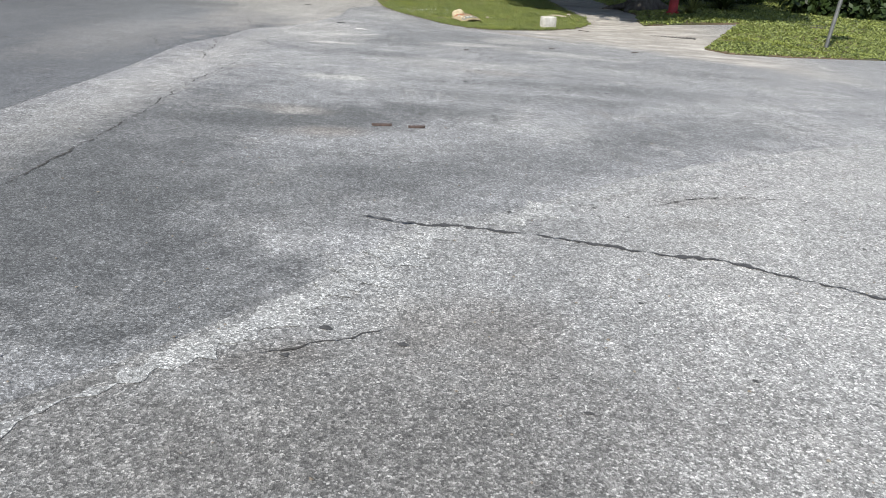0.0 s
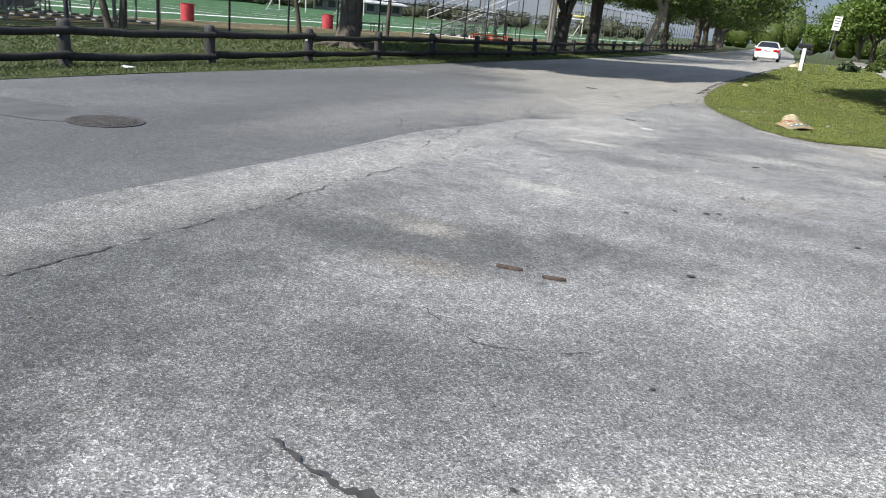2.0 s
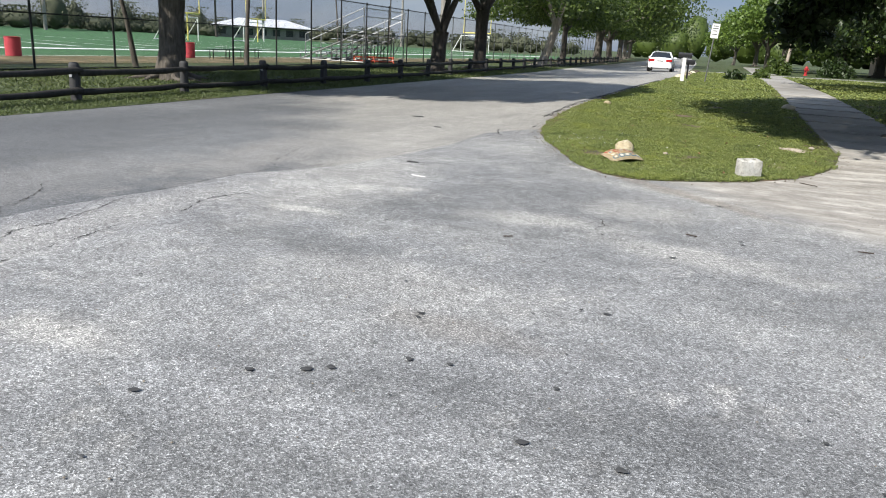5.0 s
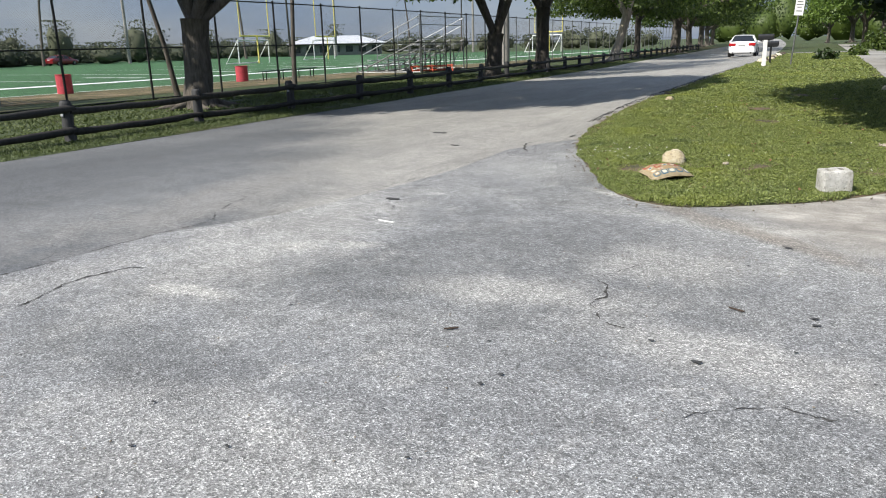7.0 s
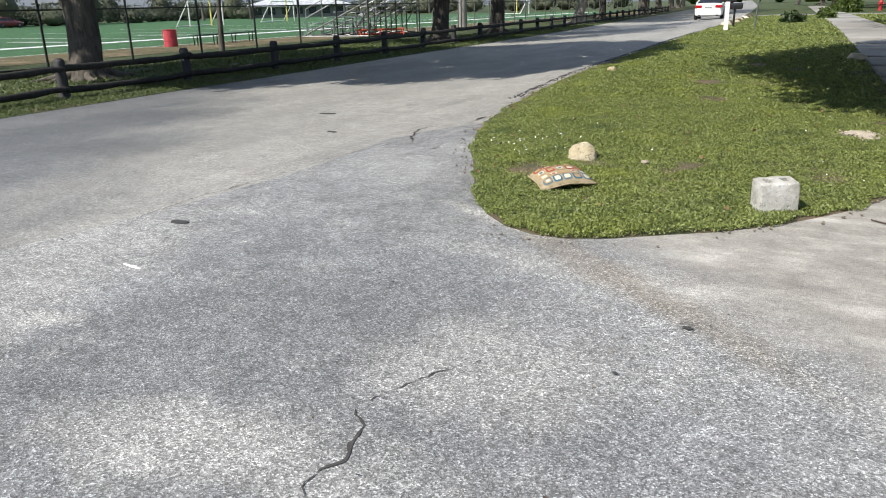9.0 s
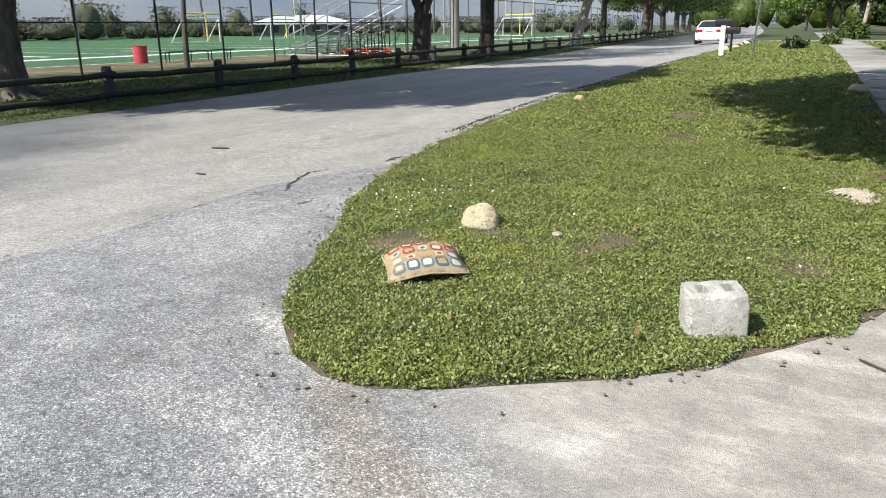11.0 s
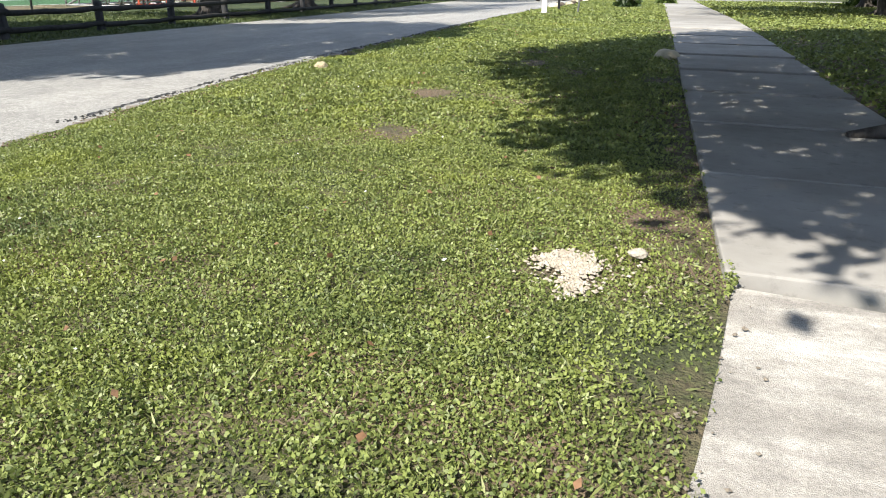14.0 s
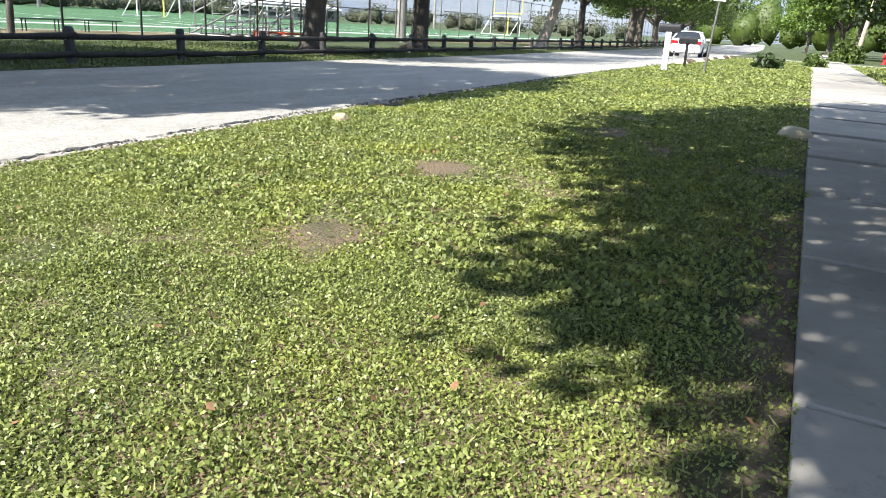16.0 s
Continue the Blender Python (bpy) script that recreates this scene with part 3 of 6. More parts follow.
strip("dirt_strip", -25.9, -40, -21.0, 130, 0.02, M_BROWN, "brown worn grass along the field's edge")
lines = thing("field_markings", "white painted lines on the turf", "markings", kind="structure")
strip("edge_line", -26.05, -40, -25.9, 130, 0.03, M_LINE, "", lines)
strip("side_line", -34.2, -40, -32.9, 120, 0.012, M_LINE, "", lines)
for k in range(15):
    strip("yard_line", -62, -30 + 9.14 * k, -36.5, -29.8 + 9.14 * k, 0.012, M_LINE, "", lines)
    strip("hash_mark", -43, -30 + 9.14 * k + 4.4, -37, -30 + 9.14 * k + 4.9, 0.012, M_LINE, "", lines)


# ---- guard fence along the road ----
def log_rail_mesh(length, seed):
    rng = random.Random(seed)
    bm = bmesh.new()
    n = 9
    pts = [(0, length * i / (n - 1), 0.012 * rng.uniform(-1, 1) - 0.025 * math.sin(math.pi * i / (n - 1))) for i in range(n)]
    tube(bm, pts, [0.062 + 0.008 * rng.uniform(-1, 1) for _ in range(n)], 9, True, 0.06, rng)
    me = bpy.data.meshes.new("rail")
    bm.to_mesh(me)
    bm.free()
    me.materials.append(M_RAILWOOD)
    me.polygons.foreach_set("use_smooth", [True] * len(me.polygons))
    return me


def post_mesh(seed):
    rng = random.Random(seed)
    bm = bmesh.new()
    tube(bm, [(0.01 * rng.uniform(-1, 1), 0.01 * rng.uniform(-1, 1), z) for z in (-0.12, 0.1, 0.3, 0.5, 0.66)] + [(0, 0, 0.705), (0, 0, 0.72)],
         [0.105, 0.1, 0.097, 0.097, 0.098, 0.085, 0.05], 12, True, 0.05, rng)
    me = bpy.data.meshes.new("post")
    bm.to_mesh(me)
    bm.free()
    me.materials.append(M_POSTWOOD)
    me.polygons.foreach_set("use_smooth", [True] * len(me.polygons))
    return me


GUARD = [(-8.3, -5.8), (-8.6, -2.6), (-8.9, 0.6), (-9.15, 3.8), (-9.45, 7.0), (-9.7, 10.25), (-9.8, 13.25), (-10.2, 16.5), (-10.62, 19.75), (-10.88, 22.95), (-11.0, 25.95), (-11.15, 28.8)]
d_fence = Vector((-0.115, 1.0)).normalized() * 3.05
while GUARD[-1][1] < 108:
    GUARD.append((GUARD[-1][0] + d_fence.x, GUARD[-1][1] + d_fence.y))
guard_fence = thing("guard_fence", "low dark weathered log rail fence along the road", "fence", kind="structure")
posts, rails = [post_mesh(i) for i in range(4)], [log_rail_mesh(1.0, 30 + i) for i in range(4)]
pad_bm = bmesh.new()
box(pad_bm, -0.035, -0.006, -0.05, 0.035, 0.006, 0.05, 0.003)
pad_me = bpy.data.meshes.new("reflector")
pad_bm.to_mesh(pad_me)
pad_bm.free()
pad_me.materials.append(simple("faded_plate", (0.4, 0.42, 0.45), 0.5, 0, 0.2, 20))
for i, (x, y) in enumerate(GUARD):
    z = ground_z(x, y)
    shared("post", posts[i % 4], guard_fence, Matrix.Translation((x, y, z)) @ pose(0, 0, 0, random.uniform(-2, 2), random.uniform(-2, 2), 40 * i))
    if i % 2 and y < 40:
        shared("plate", pad_me, guard_fence, Matrix.Translation((x + 0.02, y - 0.106, z + 0.5)))
    if i:
        px, py = GUARD[i - 1]
        dv = Vector((x - px, y - py, ground_z(x, y) - ground_z(px, py)))
        ln = dv.length
        rot = Matrix.Rotation(math.atan2(-dv.x, dv.y), 4, "Z") @ Matrix.Rotation(math.asin(dv.z / ln), 4, "X")
        for hgt, off in ((0.55, 0.07), (0.17, 0.07)):
            m = Matrix.Translation((px + off, py, ground_z(px, py) + hgt + random.uniform(-0.02, 0.02))) @ rot @ Matrix.Diagonal((1, ln + 0.1, 1, 1))
            shared("rail", rails[(i + int(hgt * 10)) % 4], guard_fence, m)

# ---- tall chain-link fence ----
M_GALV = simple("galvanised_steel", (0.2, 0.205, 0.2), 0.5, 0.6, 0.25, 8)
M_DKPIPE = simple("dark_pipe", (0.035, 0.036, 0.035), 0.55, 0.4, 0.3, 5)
M_WIRE = simple("fence_wire", (0.09, 0.09, 0.088), 0.6, 0.5, 0.2, 4)
CHAIN = [(-14.9, -12), (-16.1, 4), (-17.35, 14), (-18.1, 24), (-18.6, 33), (-19.3, 40), (-20.4, 50), (-22.3, 66), (-27.3, 110), (-33, 160)]
CH_H = 3.2
chain_line = curve_through(CHAIN, 0.05)
acc, stations, wire_line, last = 0.0, [], [], None
for p in chain_line:
    if last is not None:
        acc += math.hypot(p[0] - last[0], p[1] - last[1])
    last = p
    if acc >= len(stations) * 3.05:
        stations.append(p)
    if acc >= len(wire_line) * 0.055:
        wire_line.append(p)
chain_fence = thing("chain_link_fence", "tall chain-link fence with dark steel posts and rails", "fence", kind="structure")
pbm = bmesh.new()
tube(pbm, [(0, 0, -0.1), (0, 0, CH_H)], 0.036, 8)
lathe(pbm, [(0.045, CH_H), (0.045, CH_H + 0.03), (0.015, CH_H + 0.06)], 8)
post_me = bpy.data.meshes.new("fence_post")
pbm.to_mesh(post_me)
pbm.free()
post_me.materials.append(M_DKPIPE)
# paler posts from y 52 on carry the light-grey haze of the distant fence
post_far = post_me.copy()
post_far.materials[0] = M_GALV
rbm = bmesh.new()
tube(rbm, [(0, 0, 0), (0, 1, 0)], 0.024, 6)
rail_me = bpy.data.meshes.new("fence_rail")
rbm.to_mesh(rail_me)
rbm.free()
rail_me.materials.append(M_DKPIPE)
for i, (x, y) in enumerate(stations):
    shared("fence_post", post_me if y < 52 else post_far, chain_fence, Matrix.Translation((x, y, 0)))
    if i:
        px, py = stations[i - 1]
        dv = Vector((x - px, y - py))
        rot = Matrix.Rotation(math.atan2(-dv.x, dv.y), 4, "Z")
        for hgt in (0.06, 1.62, CH_H - 0.03):
            shared("fence_rail", rail_me, chain_fence, Matrix.Translation((px, py, hgt)) @ rot @ Matrix.Diagonal((1, dv.length, 1, 1)))
wv, wf = [], []
rows_n = int(CH_H / 0.055)
for i in range(len(wire_line) - 1):
    (ax, ay), (bx, by) = wire_line[i], wire_line[i + 1]
    if ay > 80:
        break
    if ay > 66 and i % 2:
        continue
    for j in range(rows_n):
        z0, z1 = 0.05 + j * 0.055, 0.05 + (j + 1) * 0.055
        for (x0, y0, x1, y1) in ((ax, ay, bx, by), (bx, by, ax, ay)):
            k = len(wv)
            hw = 0.0028 if ay < 66 else 0.006
            wv += [(x0, y0, z0 - hw), (x0, y0, z0 + hw), (x1, y1, z1 + hw), (x1, y1, z1 - hw)]
            wf.append((k, k + 1, k + 2, k + 3))
            if (i + j) % 2 == 0:
                break
mesh_ob = new("wire_mesh", mesh_from("wire_mesh", wv, wf, M_WIRE))
mesh_ob.parent = chain_fence
tagged(mesh_ob, "fine diamond wire mesh", kind="stuff")


# ---- trees ----
def leaf_mesh(name, centres, size, mat, rng, droop=0.3, elong=1.9):
    """Many small pointed leaves at the given places."""
    n = len(centres)
    c = np.asarray(centres)
    a = rng.normal(size=(n, 3))
    a[:, 2] -= droop
    a /= np.linalg.norm(a, axis=1)[:, None]
    b = np.cross(a, rng.normal(size=(n, 3)))
    b /= np.linalg.norm(b, axis=1)[:, None] + 1e-9
    s = (size * rng.uniform(0.6, 1.3, n))[:, None]
    v = np.empty((n, 4, 3))
    v[:, 0] = c - a * s * elong / 2
    v[:, 1] = c + b * s / 2
    v[:, 2] = c + a * s * elong / 2
    v[:, 3] = c - b * s / 2
    me = bpy.data.meshes.new(name)
    me.vertices.add(4 * n)
    me.vertices.foreach_set("co", v.reshape(-1))
    me.loops.add(4 * n)
    me.loops.foreach_set("vertex_index", np.arange(4 * n, dtype=np.int32))
    me.polygons.add(n)
    me.polygons.foreach_set("loop_start", np.arange(0, 4 * n, 4, dtype=np.int32))
    me.polygons.foreach_set("loop_total", np.full(n, 4, dtype=np.int32))
    me.materials.append(mat)
    me.update(calc_edges=True)
    me.validate()
    return me


def tree(name, at, label, height=9.0, trunk_r=0.35, fork=2.4, spread=5.0, base=3.4, leaves=9000, leaf=0.13, bark=None, leafm=None, seed=1, lean=(0, 0), limbs=6, centre=(0, 0), drop=0.0, roots=True, group="", extra=(), sig=(0.12, 0.22), twig=0.35, lobes=()):
    """A broad street tree: rooted trunk, forked limbs with twigs, and a ragged crown."""
    rng, nr = random.Random(seed), np.random.default_rng(seed)
    ob = thing(name, label, "tree", group, at=Matrix.Translation(at))
    bm = bmesh.new()
    top = Vector((lean[0], lean[1], fork))
    tube(bm, [(0, 0, -0.25), (0, 0, 0.02), (0.02, 0, 0.25), tuple(top * 0.35 + Vector((0.03, 0.02, 0))), tuple(top * 0.75), tuple(top)],
         [trunk_r * 1.75, trunk_r * 1.5, trunk_r * 1.15, trunk_r, trunk_r * 0.95, trunk_r * 1.05], 14, True, 0.06, rng)
    if roots:
        for k in range(7):
            q = 2 * math.pi * (k + rng.random() * 0.6) / 7
            r = trunk_r * rng.uniform(2.2, 4.2)
            tube(bm, [(0.4 * trunk_r * math.cos(q), 0.4 * trunk_r * math.sin(q), 0.22), (0.5 * r * math.cos(q), 0.5 * r * math.sin(q), 0.07), (r * math.cos(q + 0.2), r * math.sin(q + 0.2), -0.04)],
                 [trunk_r * 0.5, trunk_r * 0.24, trunk_r * 0.1], 7, True, 0.1, rng)
    blobs = []
    for k in range(limbs):
        q = 2 * math.pi * (k + rng.uniform(-0.25, 0.25)) / limbs + seed
        reach = spread * rng.uniform(0.55, 0.9)
        end = Vector((centre[0] + reach * math.cos(q), centre[1] + reach * math.sin(q), rng.uniform(base + 0.4, height * 0.85)))
        mid = top.lerp(end, 0.45) + Vector((rng.uniform(-0.4, 0.4), rng.uniform(-0.4, 0.4), 0.5))
        r0 = trunk_r * rng.uniform(0.42, 0.62)
        start = top - Vector((0, 0, 0.2 * rng.random() * fork))
        tube(bm, [start, start.lerp(mid, 0.5) + Vector((0, 0, 0.1)), mid, mid.lerp(end, 0.6), end], [r0, r0 * 0.8, r0 * 0.55, r0 * 0.3, r0 * 0.1], 8, True, 0.05, rng)
        blobs.append(end)
        for _ in range(4):
            s = mid.lerp(end, rng.random())
            e = s + Vector((rng.uniform(-1, 1), rng.uniform(-1, 1), rng.uniform(-0.5, 0.9))) * spread * twig
            e.z = max(e.z, base)
            tube(bm, [s, s.lerp(e, 0.5) + Vector((0, 0, 0.12)), e], [r0 * 0.28, r0 * 0.18, r0 * 0.05], 5, False, 0, rng)
            blobs.append(e)
    part("trunk", bm, bark or M_BARK, ob, soft=True)
    for _ in range(limbs * 3):
        q, r = rng.uniform(0, 6.283), spread * math.sqrt(rng.random())
        zz = base + (height - base) * rng.random() * math.sqrt(max(0.05, 1 - (r / spread) ** 2))
        blobs.append(Vector((centre[0] + r * math.cos(q), centre[1] + r * math.sin(q), zz - drop * (r / spread) ** 2)))
    blobs += [Vector(p) for p in extra for _ in range(2)]
    blobs = [Vector(p) for p in lobes] or blobs
    per = leaves // len(blobs)
    pts = []
    for bpos in blobs:
        sg = rng.uniform(0.24, 0.4) if lobes else spread * rng.uniform(*sig)
        g = np.clip(nr.normal(size=(per, 3)), -1.6, 1.6) * np.array([sg, sg, sg * 0.7]) + np.array(bpos)
        pts.append(g)
    pts = np.concatenate(pts)
    if not lobes:
        pts[:, 2] = np.maximum(pts[:, 2], (min([base] + [p[2] - 0.2 for p in extra])) - 0.5 - drop + 0.5 * nr.random(len(pts)))
    crown = new("crown", leaf_mesh("crown", pts, leaf, leafm or M_LEAF, nr, 0.5))
    crown.parent = ob
    return ob


def palm(name, at, label, height=7.0, r=0.11, lean=(0.8, 0.2), fronds=16, length=2.2, seed=1, group="", bark=None):
    rng = random.Random(seed)
    ob = thing(name, label, "palm tree", group, at=Matrix.Translation(at))
    bm = bmesh.new()
    top = Vector((lean[0], lean[1], height))
    tube(bm, [(0, 0, -0.2), (0, 0, 0.05), (lean[0] * 0.12, lean[1] * 0.12, height * 0.22), (lean[0] * 0.45, lean[1] * 0.45, height * 0.6), top],
         [r * 1.7, r * 1.4, r, r * 0.9, r * 0.8], 10, True, 0.05, rng)
    part("trunk", bm, bark or M_BARK, ob, soft=True)
    verts, faces = [], []
    for k in range(fronds):
        q = 2.4 * k + rng.uniform(-0.2, 0.2)
        up = rng.uniform(-0.2, 1.0)
        d = Vector((math.cos(q), math.sin(q), 0))
        side = Vector((-d.y, d.x, 0))
        for j in range(14):
            f0 = 0.1 + 0.9 * j / 14
            p = top + d * length * f0 * (1 - 0.15 * f0) + Vector((0, 0, length * (up * f0 - 0.95 * f0 * f0)))
            for s in (-1, 1):
                w = 0.55 * math.sin(math.pi * min(1, f0 * 0.8 + 0.2)) * length / 2.2
                tip = p + side * s * w + d * 0.22 + Vector((0, 0, -0.3 * w))
                i0 = len(verts)
                verts += [p - d * 0.06, p + d * 0.08, tip]
                faces.append((i0, i0 + 1, i0 + 2))
    fr = new("crown", mesh_from("crown", verts, faces, M_FROND))
    fr.parent = ob
    return ob


def gz(x, y, up=0.0):
    return (x, y, ground_z(x, y) + up)


ROADTREES = "trees along the road"

def crown_over(shade, trunk, step, low, rise, seed, gap=0.0, rim=0.35):
    """Leaf clusters of a wide crown whose shade covers an outline on the ground."""
    rng = random.Random(seed)
    out = []
    xa, xb = min(p[0] for p in shade), max(p[0] for p in shade)
    ya, yb = min(p[1] for p in shade), max(p[1] for p in shade)
    for i in range(int((xb - xa) / step) + 1):
        for j in range(int((yb - ya) / step) + 1):
            x, y = xa + (i + rng.uniform(0.1, 0.9)) * step, ya + (j + rng.uniform(0.1, 0.9)) * step
            if not inside(x, y, shade) or rng.random() < gap or edge_dist(x, y, shade) < rim:
                continue
            edge = min(1.0, edge_dist(x, y, shade) / 3.0)
            h = low + rise * edge + rng.uniform(0, 0.5)
            out.append((x + SUN_DIR.x / SUN_DIR.z * h - trunk[0], y + SUN_DIR.y / SUN_DIR.z * h - trunk[1], h))
    return out


ROAD_SHADE = [(-16.5, 24), (-12, 21.6), (-9.1, 21.7), (-7.6, 22.7), (-6.5, 23.1), (-5.4, 23.8), (-4.2, 24.5), (-3.5, 25.9), (-2.6, 27.8), (-1.9, 29.0), (-1.7, 31), (-2.6, 34.5), (-6, 36.5), (-11, 36), (-16, 34)]
tree("shade_tree", gz(-13.95, 22.65), "large grey-barked forked shade tree behind the log fence", 10, 0.35, 2.3, 6.4, 5.2, 72000, 0.14, M_BARK, M_LEAF, 11, (0.1, 0.1), 6, (2.6, 1.0), group=ROADTREES, lobes=crown_over(ROAD_SHADE, (-13.95, 22.65), 0.62, 5.6, 1.6, 51, 0.1))
tree("shade_tree", gz(-13.3, 38.6), "dark-barked shade tree with low forking limbs by the fence", 9.5, 0.34, 1.9, 5.5, 4.0, 22000, 0.14, M_BARKD, M_LEAF, 12, (0.1, 0.2), 6, group=ROADTREES)
tree("shade_tree", gz(-14.9, 47.6), "tall dark-trunked shade tree behind the log fence", 10, 0.36, 3.3, 5.5, 4.2, 13000, 0.15, M_BARKD, M_LEAF, 13, (0.1, 0.0), 5, group=ROADTREES)
tree("shade_tree", gz(-16.6, 65.0), "leaning pale-barked street tree with a drooping crown", 10.5, 0.33, 3.6, 6.2, 4.1, 20000, 0.15, M_BARKL, M_LEAF, 14, (0.9, 0.4), 5, drop=0.3, group=ROADTREES)
tree("shade_tree", gz(-18.2, 76.0), "slim dark street tree with a drooping crown", 10.5, 0.26, 3.6, 6.2, 4.0, 19000, 0.16, M_BARKD, M_LEAF, 15, (0.0, 0.3), 5, drop=0.3, group=ROADTREES)
big = tree("shade_tree", gz(-18.5, 90.0), "broad street tree whose crown overhangs the road", 12.5, 0.4, 3.4, 7.6, 4.4, 15000, 0.2, M_BARK, M_LEAF, 16, (0.2, 0.2), 6, (2.0, 0), drop=0.3, group=ROADTREES)
for i, (x, y) in enumerate(((-21.5, 103), (-23.2, 117), (-25.5, 134), (-29, 155), (-33, 178))):
    copy_thing(big, Matrix.Translation(gz(x, y)) @ Matrix.Rotation((0.5, 2.9, 4.4, 1.6, 5.5)[i], 4, "Z") @ Matrix.Diagonal((1.0, 1.0, (1.12, 0.86, 1.2, 0.95, 1.1)[i], 1)))
# right-hand trees
LAWN_SHADE = [(-0.6, 27.4), (-0.62, 28.8), (-0.3, 29.6), (0.9, 31.8), (1.83, 33.3), (2.6, 34.6), (4.5, 35.5), (9, 35), (10.5, 28), (9.5, 22), (4.8, 19.5), (3.1, 20.35), (2.6, 21.0), (2.05, 21.95), (1.55, 22.35),
              (1.15, 22.9), (1.2, 23.6), (0.9, 24.4), (0.64, 25.4), (0.2, 26.3)]
DROOP = [(-3.0, 4.4, 2.5), (-2.8, 4.8, 2.0), (-3.2, 4.6, 2.3), (-2.3, 4.4, 2.7), (-2.6, 4.5, 3.2), (-2.4, 4.3, 3.8), (-2.2, 4.1, 4.3), (-1.9, 4.8, 2.9)]
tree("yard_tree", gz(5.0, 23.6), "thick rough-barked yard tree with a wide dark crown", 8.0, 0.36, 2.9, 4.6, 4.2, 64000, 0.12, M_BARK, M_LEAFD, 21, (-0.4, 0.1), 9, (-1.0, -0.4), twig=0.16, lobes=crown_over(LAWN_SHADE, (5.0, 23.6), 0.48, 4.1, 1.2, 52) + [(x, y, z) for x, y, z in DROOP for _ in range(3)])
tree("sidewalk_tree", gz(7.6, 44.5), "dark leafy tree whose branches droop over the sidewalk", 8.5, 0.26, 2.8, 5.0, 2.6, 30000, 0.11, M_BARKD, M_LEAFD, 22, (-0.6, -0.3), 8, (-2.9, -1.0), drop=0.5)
tree("yard_tree", gz(8.4, 54.0), "bushy bright green yard tree with a leaning trunk", 6.5, 0.24, 1.7, 3.6, 2.0, 11000, 0.16, M_BARKD, M_LEAFY, 23, (0.3, 0.1), 6)
small = tree("yard_tree", gz(9.0, 74.0), "bright green yard tree beyond the driveway", 9, 0.26, 2.6, 4.6, 3.6, 11000, 0.2, M_BARK, M_LEAFY, 24, (0.1, 0.1), 6)
for i, (x, y) in enumerate(((0.5, 86), (6.0, 92), (13, 86), (-1.5, 104), (-4.0, 128), (6, 112), (-9, 154))):
    copy_thing(small, Matrix.Translation(gz(x, y)) @ Matrix.Rotation(0.9 * i, 4, "Z") @ Matrix.Scale(1 + 0.1 * (i % 3), 4))
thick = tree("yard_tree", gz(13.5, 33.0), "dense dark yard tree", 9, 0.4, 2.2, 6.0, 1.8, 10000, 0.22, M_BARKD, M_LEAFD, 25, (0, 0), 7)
# dark-leaved copies; the one at y 84 stands in for shaded background foliage
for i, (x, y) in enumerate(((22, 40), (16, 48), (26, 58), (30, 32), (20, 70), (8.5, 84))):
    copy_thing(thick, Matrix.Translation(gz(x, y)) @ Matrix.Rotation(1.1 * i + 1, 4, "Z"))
# palms by the chain-link fence
FP = "slender palms along the field"
palm("palm_tree", (-18.9, 17.6, 0), "slim grey palm trunk leaning by the chain-link fence", 7.5, 0.085, (-1.7, -2.4), seed=1, group=FP)
palm("palm_tree", (-18.8, 18.0, 0), "slim grey palm standing by the chain-link fence", 7.5, 0.085, (0.5, 0.6), seed=2, group=FP)
palm("palm_tree", (-19.2, 26.3, 0), "slim grey palm trunk leaning by the chain-link fence", 7.5, 0.075, (-1.0, -1.6), seed=3, group=FP)
palm("palm_tree", (-19.3, 32.4, 0), "slim grey palm standing by the chain-link fence", 7.5, 0.085, (0.1, 0.6), seed=4, group=FP)
far_palm = palm("palm_tree", (-96, 62, 0), "tall windswept palm beyond the field", 12, 0.16, (0.5, 1.0), 18, 3.2, 5, "palms beyond the field")
for i, (x, y, s) in enumerate(((-99, 70, 1.05), (-95, 104, 1.15), (-92, 112, 1.1), (-100, 47, 0.8), (-98, 41, 0.85), (-101, 36, 0.75), (-97, 52, 0.8), (-90, 148, 1.0), (-84, 160, 1.0))):
    copy_thing(far_palm, Matrix.Translation((x, y, 0)) @ Matrix.Rotation(2.1 * i, 4, "Z") @ Matrix.Scale(s, 4))


def woods(name, spots, label, mat, seed, per=480, leaf=0.24):
    """Far woods as one mass of leaf clumps."""
    nr = np.random.default_rng(seed)
    pts = []
    for x, y, r, h in spots:
        g = np.clip(nr.normal(size=(per, 3)), -1.5, 1.5) * np.array([r * 0.4, r * 0.4, h * 0.25]) + np.array([x, y, h * 0.5])
        g[:, 2] = np.abs(g[:, 2])
        pts.append(g)
    ob = tagged(new(name, leaf_mesh(name, np.concatenate(pts), leaf, mat, nr)), label, "woods", kind="stuff")
    bm = bmesh.new()
    bmesh.ops.create_icosphere(bm, subdivisions=2, radius=1)
    ball = [v.co.copy() for v in bm.verts]
    tris = [[v.index for v in f.verts] for f in bm.faces]
    bm.free()
    verts, faces = [], []
    for x, y, r, h in spots:
        n0 = len(verts)
        for c in ball:
            k = 1 + 0.6 * noise.noise(c * 2.6 + Vector((x, y, 0)))
            verts.append((x + c.x * r * 0.45 * k, y + c.y * r * 0.45 * k, h * 0.36 + c.z * h * 0.36 * k))
        faces += [tuple(n0 + i for i in t) for t in tris]
    core = new("thicket", mesh_from("thicket", verts, faces, mat, True))
    core.parent = ob
    return ob


